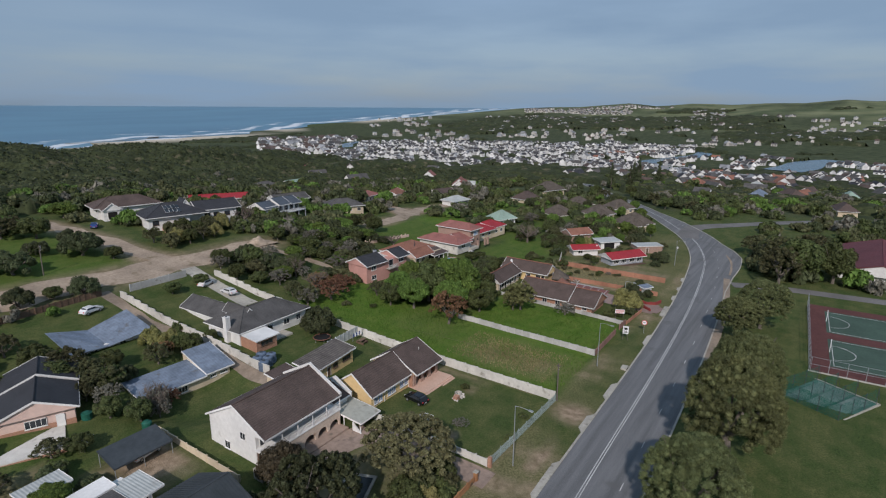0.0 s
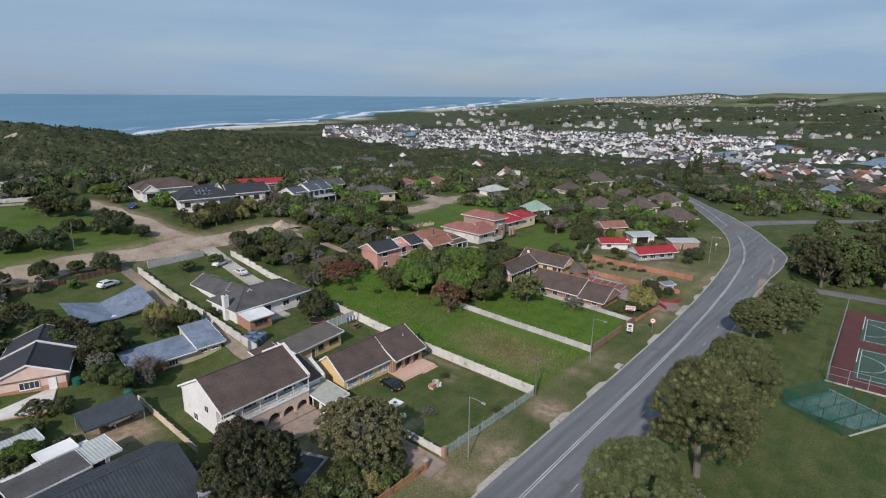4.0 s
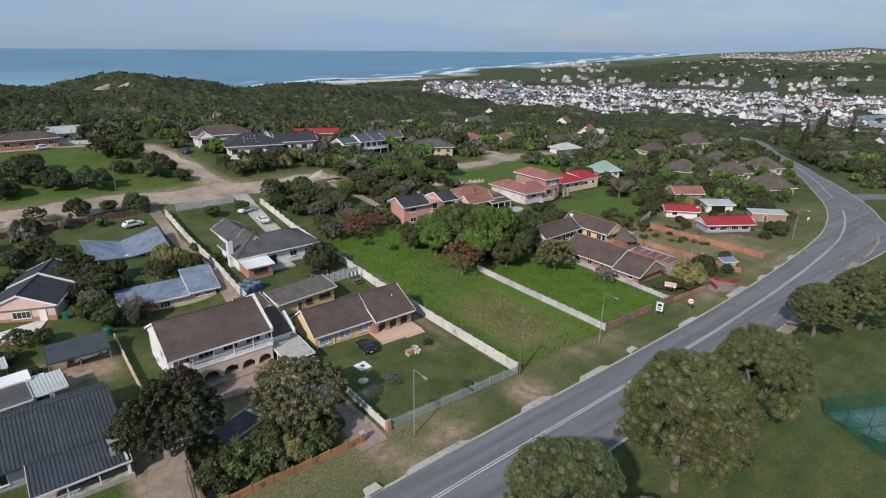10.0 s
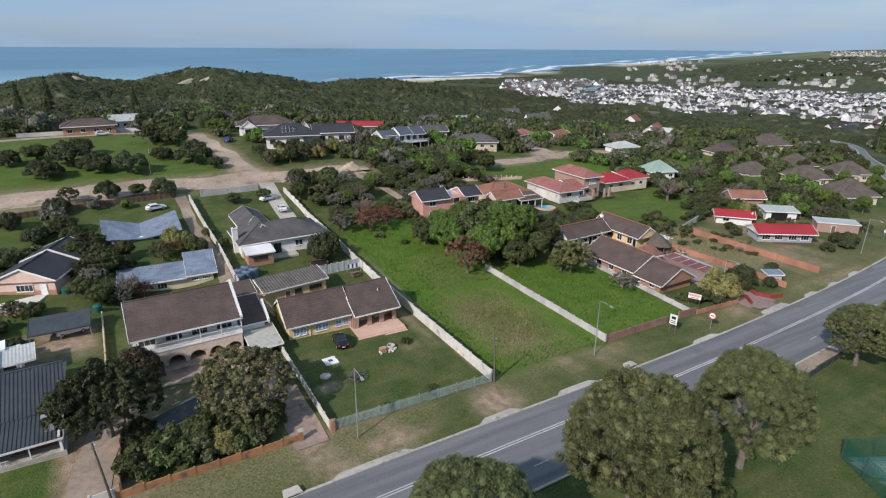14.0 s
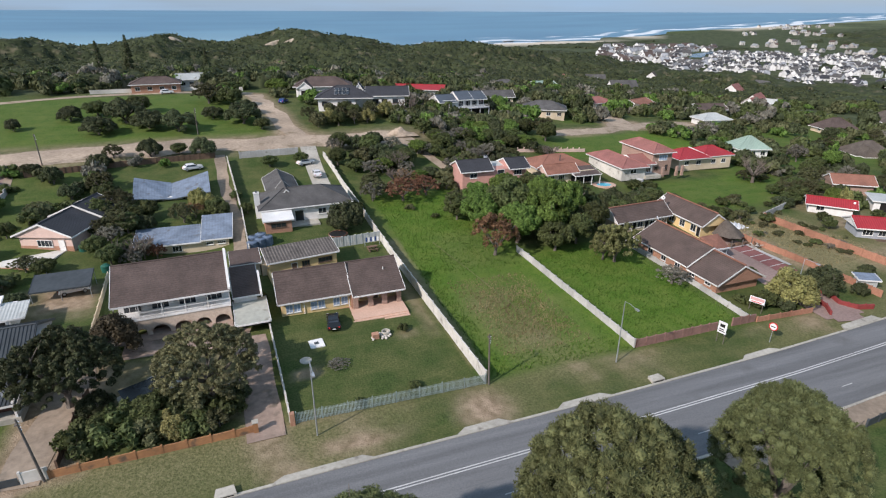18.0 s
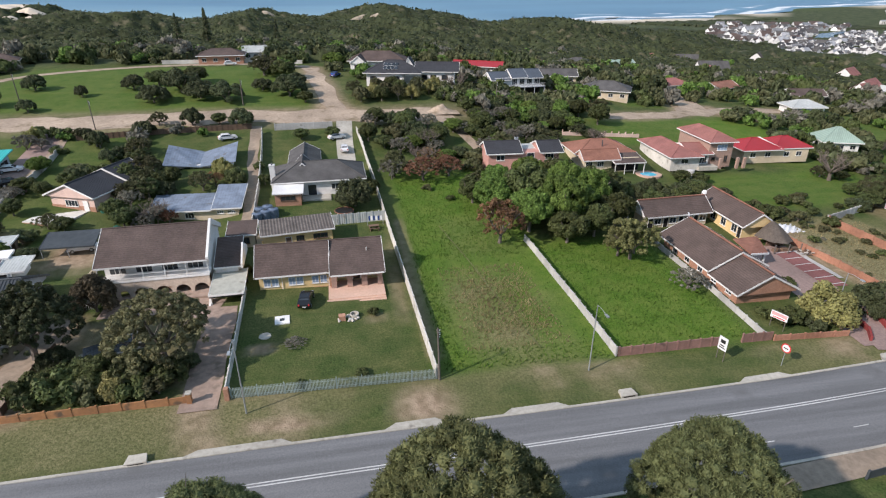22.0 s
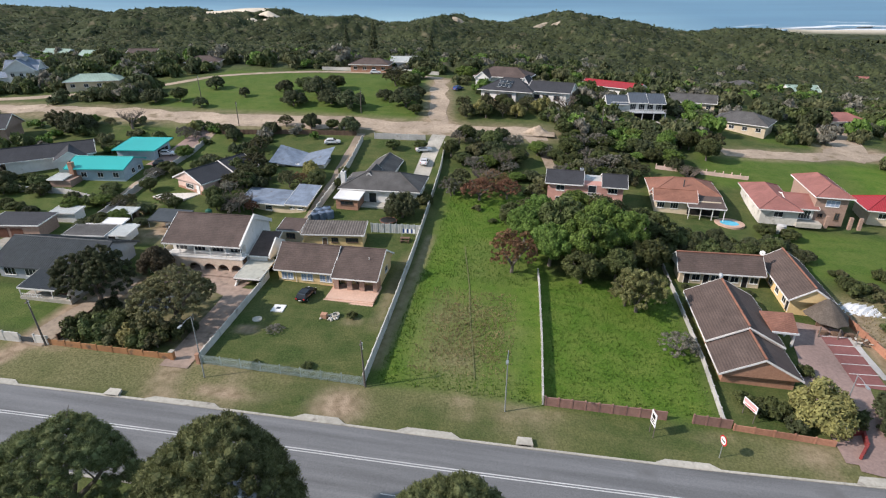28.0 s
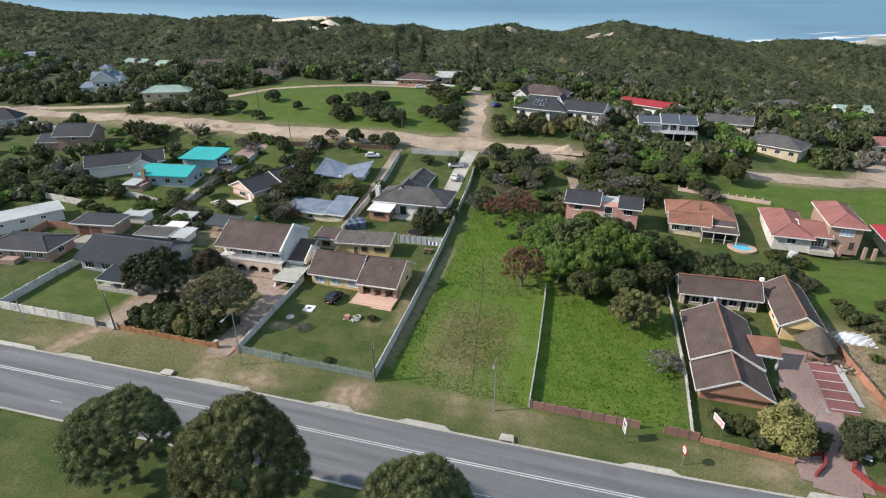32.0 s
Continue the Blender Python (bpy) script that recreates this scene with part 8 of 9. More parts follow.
KINDS = {
    "pine": ("tuft", 620, 90000, 0.0155, LEAF_PINE, "broad dark green pine with a domed crown", "pine tree"),
    "broad": ("round", 150, 17000, 0.034, LEAF_GREEN, "leafy bright green broad tree", "tree"),
    "mid": ("round", 80, 5200, 0.055, LEAF_MID, "dense mid-green garden tree", "tree"),
    "dark": ("bush", 64, 4800, 0.056, LEAF_DARK, "dense dark green rounded tree", "tree"),
    "olive": ("airy", 130, 8000, 0.038, LEAF_OLIVE, "olive-green spreading tree with thin leaves", "tree"),
    "bush": ("bush", 18, 1300, 0.1, LEAF_MID, "rounded leafy green garden shrub", "shrub"),
    "bush_olive": ("bush", 18, 1300, 0.1, LEAF_OLIVE, "rounded leafy olive-grey shrub", "shrub"),
    "rust": ("airy", 130, 3400, 0.04, LEAF_RUST, "tree with rusty red-brown leaves", "tree"),
    "yellow": ("bush", 40, 3600, 0.06, LEAF_YELLOW, "dense leafy yellow-green garden shrub", "shrub"),
    "grey": ("airy", 110, 2600, 0.042, LEAF_GREY, "grey leafless-looking thorny shrub", "shrub"),
    "conifer": ("cone", 48, 2200, 0.075, LEAF_DARK, "tall dark conical pine", "conifer"),
}
LEAF_SPRAY = leaf("fine_olive_foliage", (0.2, 0.195, 0.096), (0.125, 0.122, 0.06), 0.1)
LEAF_LIGHT = leaf("pale_olive_foliage", (0.2, 0.21, 0.085), (0.135, 0.145, 0.058), 0.1)
KINDS["light"] = ("airy", 150, 9000, 0.036, LEAF_LIGHT, "pale olive-green feathery tree", "tree")
KINDS["rust_dark"] = ("bush", 36, 4500, 0.055, LEAF_BRONZE, "dense dark bronze-green shrub tree", "tree")
KINDS["spread"] = ("airy", 420, 26000, 0.028, LEAF_DARK, "spreading dark green tree with a forked pale trunk", "tree")
KINDS["olive_spread"] = ("airy", 480, 24000, 0.022, LEAF_SPRAY, "broad olive-green tree with a fine flat crown", "tree")
PROTO = {}


def tree(kind, x, y, r, h, turn=None, label="", sink=0.0):
    style, n, cards, size, leaves, text, cat = KINDS[kind]
    turn = random.uniform(0, 360) if turn is None else turn
    variant = (kind, int(turn) % 2)
    z = gz(x, y) - sink
    if variant not in PROTO:
        rr = random.Random(len(PROTO) * 17 + 5)
        root = thing(cat.replace(" ", "_"), label or text, cat, x, y, z)
        root.matrix_basis = pose(x, y, z, 0, 0, turn) @ Matrix.Diagonal((r, r, h, 1))
        part("trunk", limbs(style, rr), BARK, root)
        part("crown", leaf_cloud("crown", crown_lobes(style, rr, n), cards, size, len(PROTO) + 11, 0.3 if kind in ("rust", "grey") or style == "airy" else 0.72 if style == "tuft" else 0.6, 2.2 if style == "tuft" else h / r, style == "tuft"), leaves, root)
        PROTO[variant] = root
        return root
    ob = PROTO[variant]
    s = ob.matrix_basis.to_scale()
    c = copy_thing(ob, pose(x, y, z, 0, 0, turn) @ Matrix.Diagonal((r / s.x, r / s.y, h / s.z, 1)))
    tagged(c, label or text)
    return c


def bare_tree(x, y, r, h):
    rr = random.Random(int(x * 7 + y))
    root = thing("bare_tree", "leafless grey-brown tree with fine twigs", "tree", x, y, gz(x, y))
    root.matrix_basis = pose(x, y, gz(x, y), 0, 0, 40) @ Matrix.Diagonal((r, r, h, 1))
    part("crown", limbs("round", rr, True), TWIG, root)
    return root


# pines on the field side of the road
for x, y, r, h, t in ((-20.0, -25.3, 6.4, 12.0, 10), (-3.0, -27.2, 7.0, 16.8, 131), (15.2, -27.0, 6.3, 14.3, 210), (52.4, -21.6, 5.2, 9.6, 77), (62.6, -25.6, 6.6, 11.8, 302)):
    tree("pine", x, y, r, h, t)
for kind, x, y, r, h in (("olive", 107.5, -26.5, 6.5, 11.5), ("mid", 114.5, -31.0, 7.5, 14.0), ("olive", 121.5, -25.0, 7.0, 12.0), ("mid", 118.0, -40.0, 7.0, 13.0), ("olive", 128.0, -34.0, 7.5, 12.5), ("dark", 127.0, -22.0, 6.0, 9.5), ("mid", 136.0, -24.0, 6.5, 10.0), ("olive", 143.0, -16.0, 5.0, 7.5), ("olive", 139, -33, 7, 11),
                        ("bush", 64.5, -21.6, 2.0, 2.8), ("rust", 66.5, -22.5, 2.2, 3.4), ("bush", -14, -29, 2.0, 2.4), ("grey", -10.5, -28, 2.4, 3.0), ("bush", 8, -29, 1.8, 2.2)):
    tree(kind, x, y, r, h)
# the front gardens
for kind, x, y, r, h in (("olive_spread", -31.4, 8.0, 6.6, 8.4), ("mid", -36.8, 4.2, 2.8, 4.0), ("bush_olive", -33.6, 4.2, 2.6, 3.8), ("bush", -29.8, 3.6, 2.2, 3.2), ("mid", -41.8, 3.6, 2.2, 3.0), ("spread", -46.0, 10.2, 6.0, 9.4), ("dark", -43.0, 8.2, 2.2, 2.8), ("bush", -40.4, 5.6, 2.0, 2.6), ("dark", -28.6, 6.4, 1.6, 2.0), ("rust_dark", -42.6, 20.0, 3.2, 5.8), ("bush", -43.5, 2.6, 2.4, 3.2), ("bush", -40.0, 2.4, 2.6, 3.6), ("bush_olive", -37.2, 2.2, 2.2, 3.0), ("yellow", -35.0, 2.4, 1.9, 3.0),
                        ("bush", -33.0, 2.0, 2.2, 2.8), ("bush_olive", -30.6, 2.0, 2.0, 2.4), ("grey", -16.5, 9.0, 1.6, 0.5), ("bush", -8.6, 2.0, 0.9, 0.8), ("bush", -15.6, 1.2, 0.7, 0.7), ("bush", -6.4, 14.6, 0.9, 1.0),
                        ("dark", -7.0, 50.6, 4.0, 6.4), ("bush", -3.8, 57, 2.2, 3.0), ("bush", -24.2, 27.5, 0.7, 2.0)):
    tree(kind, x, y, r, h)
# the big trees on the empty plots
for kind, x, y, r, h in (("broad", 23.6, 37.5, 5.2, 8.2), ("broad", 30.4, 38.6, 6.2, 10.6), ("mid", 25.6, 45.5, 5.6, 10.0), ("broad", 37.4, 43.4, 5.2, 9.8), ("broad", 18.8, 45.0, 4.8, 7.6), ("mid", 33.5, 49.5, 5.4, 9.2), ("broad", 28.0, 52.5, 5.0, 8.4), ("broad", 32.5, 44.2, 4.6, 10.8), ("broad", 21.5, 51.5, 4.4, 7.2), ("mid", 39.5, 50.0, 4.4, 7.4), ("mid", 41.0, 38.5, 4.2, 6.6), ("mid", 43.0, 48.0, 4.8, 7.2), ("mid", 29, 32.5, 4.0, 6.0), ("mid", 35, 34.5, 3.8, 6.4), ("mid", 16, 50, 3.4, 5.6),
                        ("rust", 17.0, 33.6, 4.8, 8.0), ("light", 37.4, 25.4, 4.3, 7.4), ("light", 39.2, 27.4, 3.0, 5.6), ("light", 35.8, 26.8, 3.0, 5.4), ("grey", 41.8, 15.4, 3.1, 3.0), ("rust", 8.0, 62.0, 4.6, 5.2), ("olive", 2.0, 64.0, 3.4, 4.6), ("rust", 14, 64, 3.6, 4.6), ("olive", 18.5, 56.5, 2.6, 4.0), ("bush", 12, 52, 1.0, 0.9), ("bush_olive", 8, 57, 1.2, 1.2),
                        ("yellow", 56.4, 4.6, 4.1, 5.6), ("bush", 51.5, 4.4, 2.0, 2.6), ("bush", 49.6, 4.6, 1.8, 2.2), ("bush", 60.2, 4.6, 1.8, 2.6), ("dark", 53.0, 2.6, 1.7, 2.0), ("dark", -49.8, 16.5, 2.6, 4.4), ("mid", -51.0, 14.0, 1.8, 2.6), ("bush", 48, 6.5, 1.3, 1.6), ("dark", 66.0, 6.0, 3.4, 4.6), ("dark", 63.8, 3.6, 1.6, 2.4), ("dark", 70, 2.5, 1.6, 2.2),
                        ("bush", 46, 44.5, 2.0, 2.8), ("bush", 43.0, 35.5, 1.4, 1.6), ("dark", 55, 33.6, 1.3, 1.2), ("dark", 52.5, 33.4, 1.3, 1.2), ("bush", 58.2, 14.0, 1.2, 1.4)):
    tree(kind, x, y, r, h)
for k in range(16):
    tree(("dark", "bush", "mid", "dark")[k % 4], 45.5 + 1.35 * k + (k % 3) * 0.5, 46.0 + 2.6 * ((k * 7) % 5) / 2, 2.2 + 0.35 * (k % 3), 2.8 + 0.6 * ((k * 5) % 3))
bare_tree(8.5, 68, 5, 6.5)
bare_tree(104.5, 56, 6.5, 7.5)
bare_tree(28, 121, 6.0, 8.0)
bare_tree(-95.8, 87.6, 5.6, 6.5)
bare_tree(-43, 48.6, 4.2, 4.6)
bare_tree(56.6, 66.0 + 16, 4, 5)
for k in range(7):
    tree("dark", 46.8 + 1.7 * k, 34.3, 0.95, 1.0, None, "clipped dark green hedge shrub before the motel rooms")
# round the red-roofed cottages
for kind, x, y, r, h in (("yellow", 110.0, 35.0, 2.6, 5.0), ("broad", 127.6, 28.0, 2.4, 4.6), ("dark", 114.5, 9.0, 2.6, 3.6), ("dark", 111.0, 7.6, 2.0, 2.8), ("mid", 111.0, 27.0, 1.6, 2.4), ("mid", 94.0, 26.0, 2.0, 2.6), ("olive", 128.0, 24.0, 2.8, 4.0), ("mid", 132.0, 30.0, 3.0, 4.6), ("dark", 116.6, 40.0, 2.6, 4.2), ("olive", 104.0, 44.0, 3.2, 4.4), ("mid", 134.0, 20.0, 2.0, 2.8), ("dark", 78.0, 7.0, 1.8, 2.4), ("bush", 84, 33, 1.8, 2.2), ("bush_olive", 79, 36, 2.0, 2.4), ("bush", 74.5, 38, 2.0, 2.6)):
    tree(kind, x, y, r, h)
rs = random.Random(31)
for k in range(34):
    x, y = rs.uniform(74, 92), rs.uniform(12, 37)
    tree(rs.choice(("bush_olive", "bush", "grey", "bush_olive")), x, y, rs.uniform(0.5, 1.3), rs.uniform(0.5, 1.3))
for kind, x, y, r, h in (("mid", 113.5, 19.0, 1.6, 2.4), ("dark", 112.5, 10.5, 2.4, 3.4), ("dark", 104.5, 9.0, 1.8, 2.4), ("olive", 115.5, 24.4, 1.6, 2.6), ("broad", 108.5, 36.5, 2.4, 5.0), ("mid", 113.5, 37.0, 2.2, 3.4), ("olive", 129.5, 12.5, 2.2, 3.0), ("dark", 131.0, 22.5, 2.6, 4.0), ("mid", 96.5, 29.5, 1.8, 2.4), ("grey", 133.0, 50.0, 3.0, 4.6), ("olive", 120.0, 52.0, 3.0, 4.6), ("mid", 130.0, 58.0, 3.4, 5.4), ("grey", 138.0, 70.0, 3.4, 5.4), ("dark", 126.0, 66.0, 3.0, 4.4), ("dark", 112.0, 62.0, 2.6, 4.0)):
    tree(kind, x, y, r, h)
# among the grey-roofed villas by the bend
for k, (x, y) in enumerate(((150, 50), (164, 47), (166, 60), (186, 45), (152, 66), (164, 80), (150, 40), (148, 32), (178, 38), (189, 52), (140, 52), (142, 62), (148, 70), (186, 76), (154, 76), (150, 22), (176, 31), (136, 42), (144, 42), (188, 36), (214, 60), (140, 26), (202, 68), (212, 46), (224, 64), (198, 86), (182, 92), (222, 92))):
    tree(("mid", "olive", "dark", "broad")[k % 4], x, y, 2.6 + 0.4 * (k % 3), 3.6 + 0.7 * (k % 4))
# along the road past the junction
for kind, x, y, r, h in (("mid", 221, 55.5, 4.0, 6.4), ("dark", 235, 64, 4.4, 6.6), ("olive", 250, 75, 4.4, 6.8), ("mid", 267, 86, 4.6, 7.0), ("mid", 236, 36, 4.6, 6.6), ("olive", 252, 46, 4.6, 6.8), ("dark", 268, 57, 4.8, 7.0), ("mid", 284, 68, 4.8, 7.2), ("dark", 222, 14, 5.0, 5.6), ("olive", 234, 22, 5.0, 6.0), ("dark", 247, 31, 5.2, 6.4), ("grey", 229, 8, 4.0, 5.0), ("mid", 243, 12, 4.8, 6.0)):
    tree(kind, x, y, r, h)
# in front of the track above the orange roofs
for k, (x, y) in enumerate(((56, 106), (61, 104), (66, 102), (60, 109), (54, 101), (64, 97))):
    tree(("broad", "mid", "olive", "dark")[k % 4], x, y, 2.8 + 0.5 * (k % 3), 4.4 + 0.8 * (k % 3))
# between the plots and along the dirt road
for kind, x, y, r, h in (("olive", -48.0, 67.0, 3.4, 4.8), ("yellow", -33.6, 66.8, 2.4, 4.2), ("mid", -45.0, 62.0, 2.8, 3.4), ("mid", -29.6, 60.5, 2.6, 3.6), ("yellow", -31.5, 64.5, 2.6, 4.0), ("grey", -47.6, 54.0, 2.4, 3.2), ("grey", -43.8, 46.8, 2.0, 3.0), ("mid", -51.0, 64, 3.2, 4.6), ("mid", -46.8, 46.5, 2.4, 3.4), ("mid", -50.4, 71.5, 3.2, 4.6), ("olive", -46.5, 57.5, 3.4, 4.4), ("mid", -49.4, 50, 2.4, 3.4), ("dark", -60.5, 41.5, 2.0, 2.4), ("mid", -66.2, 52, 2.4, 3.2), ("mid", -64.5, 60, 2.0, 3.0), ("olive", -52.5, 79, 3.0, 4.0), ("dark", -57.5, 76, 2.6, 3.6), ("mid", -24.6, 62, 1.6, 2.4), ("bush", -26.4, 70, 1.4, 2.0), ("mid", -30.5, 62.5, 2.4, 3.6), ("mid", -10.5, 86.5, 2.2, 3.0), ("mid", -18, 86, 2.4, 2.8), ("mid", -2.0, 84.5, 2.8, 4.6), ("mid", 0.5, 94, 3.2, 4.6), ("dark", 5.0, 93.5, 3.0, 4.4), ("dark", 10, 96, 3.0, 4.0), ("mid", 27, 104, 3.4, 4.6),
                        ("dark", -32.6, 94.5, 3.4, 5.0), ("dark", -44.2, 95.0, 3.2, 4.6), ("mid", -38.0, 95.5, 2.2, 3.0), ("dark", -54, 90, 3.0, 4.0), ("olive", -52, 95.4, 2.6, 3.4), ("dark", -62, 84, 2.4, 4.2), ("mid", -76.5, 90.5, 1.8, 2.6),
                        ("dark", -22, 118.5, 5.6, 6.6), ("dark", -38.5, 113.5, 5.2, 6.0), ("dark", -52, 123, 6.4, 7.0), ("dark", -46, 117, 4.8, 5.6), ("mid", -24.5, 138, 4.8, 5.8), ("olive", -31, 142, 5.4, 6.2), ("dark", -57.5, 114, 4.6, 5.4), ("mid", -17.5, 112.5, 2.8, 3.2), ("dark", -30, 124, 3.4, 4.0), ("mid", -50, 133, 4.4, 5.0), ("dark", -66, 127, 3.6, 4.4), ("dark", -77.5, 120.5, 2.0, 3.6), ("dark", -92, 128, 3.6, 4.6), ("dark", -20.5, 128, 3.6, 4.4), ("mid", -60, 131, 4.2, 4.4),
                        ("dark", -86, 108, 2.6, 3.6), ("broad", -8.8, 160, 5.0, 5.2), ("mid", -24.5, 158, 3.8, 4.6), ("dark", -104, 111, 4.6, 5.0), ("dark", -109.8, 83.4, 5.2, 6.8), ("olive", -117, 84.5, 4.4, 6.0), ("yellow", -76.5, 87.4, 2.2, 3.8), ("mid", -96, 112.6, 3.4, 4.6), ("dark", -120, 112, 4.4, 5.2)):
    tree(kind, x, y, r, h)
for k, (x, y) in enumerate(((-2.0, 113), (4.0, 113.5), (9, 115), (13, 115.5), (27.5, 117), (30.5, 121), (-3.5, 119), (2.0, 116), (5.5, 118), (10, 120), (14.5, 119), (19, 120.5), (24, 119.5), (8, 123.5), (16, 123), (21, 123.5), (3.5, 122))):
    tree(("bush_olive", "mid", "olive", "yellow")[k % 4], x, y, 2.8, 4.4)
for kind, x, y, r, h in (("olive", -49.6, 56.8, 2.0, 3.4), ("mid", -45.4, 57.6, 2.6, 4.0), ("dark", -42.6, 58.6, 2.0, 3.2), ("olive", -47.0, 61.6, 2.8, 4.4), ("mid", -42.4, 63.4, 2.4, 3.8), ("olive", -49.4, 66.6, 2.2, 3.4), ("dark", -46.0, 48.6, 2.2, 3.2), ("grey", -42.4, 49.6, 2.2, 3.4), ("rust", -40.4, 49.6, 1.8, 3.0), ("olive", -36.2, 60.2, 2.6, 4.0), ("rust", -34.2, 62.0, 2.0, 3.2),
                        ("mid", -55.6, 45.0, 2.2, 2.6), ("olive", -58.6, 46.4, 2.4, 2.6), ("grey", 1.4, 63.0, 2.8, 4.4), ("olive", 2.6, 69.6, 2.6, 4.0), ("grey", 5.0, 77.0, 3.0, 4.2), ("rust", 10.4, 68.6, 3.6, 4.6), ("grey", -1.0, 92.4, 2.6, 3.8), ("dark", 9.0, 86.0, 3.6, 5.0), ("grey", 14.0, 92.0, 2.8, 3.8), ("grey", 33.6, 82.0, 3.0, 4.2), ("grey", 28.6, 79.6, 2.6, 3.4), ("bush_olive", 20.0, 66.6, 2.4, 3.0), ("dark", 41.5, 86.0, 2.8, 5.0)):
    tree(kind, x, y, r, h)
bare_tree(12.0, 79.0, 4.2, 5.4)
bare_tree(-42.0, 50.6, 2.8, 3.8)
# thickets between the houses: (centre, spread, count, kinds, size)
rng_t = random.Random(12)
TAKEN = [(-13, 61, 13), (-39, 75, 9), (-36, 54, 9), (-55, 58, 10), (31, 66, 9.5), (53, 71, 10), (76, 70, 12), (100, 72, 11), (16, 131, 13), (3.5, 153, 11), (53, 129, 11), (45, 160, 9), (71, 150, 9), (82, 130, 10), (64, 36, 8), (52, 39, 8), (50, 20, 12), (102, 19, 9), (104, 34, 6), (120.6, 31, 6), (125.6, 44.5, 7), (123.4, 17, 6),
         (-82, 59, 10), (-81, 73, 7), (-100, 62, 11), (-130, 76, 10), (-83, 17, 9), (-78, 30, 7), (-101, 31, 9), (-59, 22, 12), (-174, 135, 9), (-140, 129, 10), (61, 62, 5), (-48, 170, 9), (148, -53, 24), (118, 150, 8), (-121, 170, 8), (128, 80, 6), (290, -46, 12), (373, -18, 13), (344, 1, 13), (424, 54, 12), (330, -86, 12), (402, -52, 12), (455, 12, 12), (280, -50, 8), (362, -20, 9), (334, -2, 9), (-158, 60, 9), (-150, 30, 9), (-128, 22, 9), (-178, 88, 9)]
TAKEN += [(x, y, 7) for x, y in ((163, 33), (176, 53), (200, 52), (174, 72), (212, 77), (196, 103), (246, 110), (180, 44))]


def free(x, y, r):
    if any(math.hypot(x - a, y - b) < c + r * 0.3 for a, b, c in TAKEN):
        return False
    px, py = np.array(x), np.array(y)
    return off_line(px, py, DIRT_ROAD) > 5.5 + r * 0.8 and off_line(px, py, DIRT_TRACK) > 3.4 + r * 0.8 and off_line(px, py, DIRT_LANE) > 3 + r * 0.7 and off_line(px, py, ROAD) > 8 + r and off_line(px, py, SIDE_ROAD) > 5 + r and off_line(px, py, COURT_STREET) > 3 + r and (x > 104 or y > -16) and off_line(px, py, HILL_ROAD) > 2.5 + r * 0.7


def thicket(x0, x1, y0, y1, count, kinds, lo, hi, flat=0.95):
    for _ in range(count):
        x, y, r = rng_t.uniform(x0, x1), rng_t.uniform(y0, y1), rng_t.uniform(lo, hi)
        if free(x, y, r):
            tree(rng_t.choice(kinds), x, y, r, r * rng_t.uniform(flat * 0.85, flat * 1.4), rng_t.uniform(0, 360))


thicket(-1, 46, 72, 98, 34, ("mid", "olive", "grey", "bush_olive", "dark", "broad", "grey"), 2.0, 3.8)
thicket(22, 62, 84, 112, 30, ("mid", "dark", "broad"), 2.4, 4.2)
thicket(64, 72, 44, 58, 9, ("mid", "dark"), 1.8, 3.0)
thicket(72, 100, 38, 47, 18, ("bush", "mid", "bush_olive"), 1.1, 1.9)
thicket(86, 130, 40, 66, 14, ("mid", "dark", "olive"), 2.0, 4.0)
thicket(-97, -72, 34, 52, 12, ("mid", "bush", "dark"), 1.4, 2.6)
thicket(-106, -92, 36, 58, 8, ("mid", "dark"), 2.0, 3.6)

thicket(-120, -58, 30, 95, 50, ('mid', 'bush', 'grey', 'olive', 'broad', 'dark'), 1.4, 3.2)
thicket(-118, -102, 36, 58, 12, ('mid', 'dark', 'olive', 'grey'), 1.8, 3.4)
thicket(-104, -58, 2, 50, 24, ('mid', 'bush', 'dark', 'olive'), 1.6, 3.2)
thicket(-2, 50, 74, 100, 20, ('mid', 'olive', 'broad', 'grey'), 2.4, 4.0)
thicket(100, 140, 18, 60, 30, ('mid', 'dark', 'olive'), 1.8, 3.6)

# the woods farther off, one mass for each leaf colour
WOOD_KINDS = {"mid": LEAF_MID, "dark": LEAF_DARK, "olive": LEAF_OLIVE, "green": LEAF_GREEN, "grey": LEAF_GREY}
WOOD = {k: [] for k in WOOD_KINDS}


def woods(x0, x1, y0, y1, count, lo, hi, kinds=("mid", "dark", "olive", "mid", "dark", "green", "olive", "grey")):
    for _ in range(count):
        x, y, r = rng_t.uniform(x0, x1), rng_t.uniform(y0, y1), rng_t.uniform(lo, hi)
        if free(x, y, r):
            WOOD[rng_t.choice(kinds)].append((x, y, r, r * rng_t.uniform(0.85, 1.35), rng_t.uniform(0, 6.28)))


woods(230, 340, 0, 70, 60, 3.2, 5.6)
woods(330, 500, -60, 130, 190, 3.8, 6.6)
woods(22, 66, 110, 124, 44, 2.6, 4.4)
woods(62, 98, 121, 134, 26, 2.6, 4.6)
woods(-20, 64, 136, 152, 30, 2.8, 4.6)
woods(-330, 330, 180, 300, 260, 2.4, 4.6)
woods(-330, -106, 96, 205, 420, 3.4, 6.4)
woods(-215, -112, 106, 160, 90, 3.2, 5.6, ("dark", "mid", "dark", "olive"))
woods(-230, -104, -10, 96, 190, 2.4, 4.6)
woods(-118, -100, 20, 98, 24, 2.0, 3.6)
woods(-106, 64, 170, 205, 210, 2.8, 5.4)
woods(20, 70, 104, 140, 60, 2.4, 4.4)
woods(-98, -40, 60, 94, 36, 1.4, 2.8)
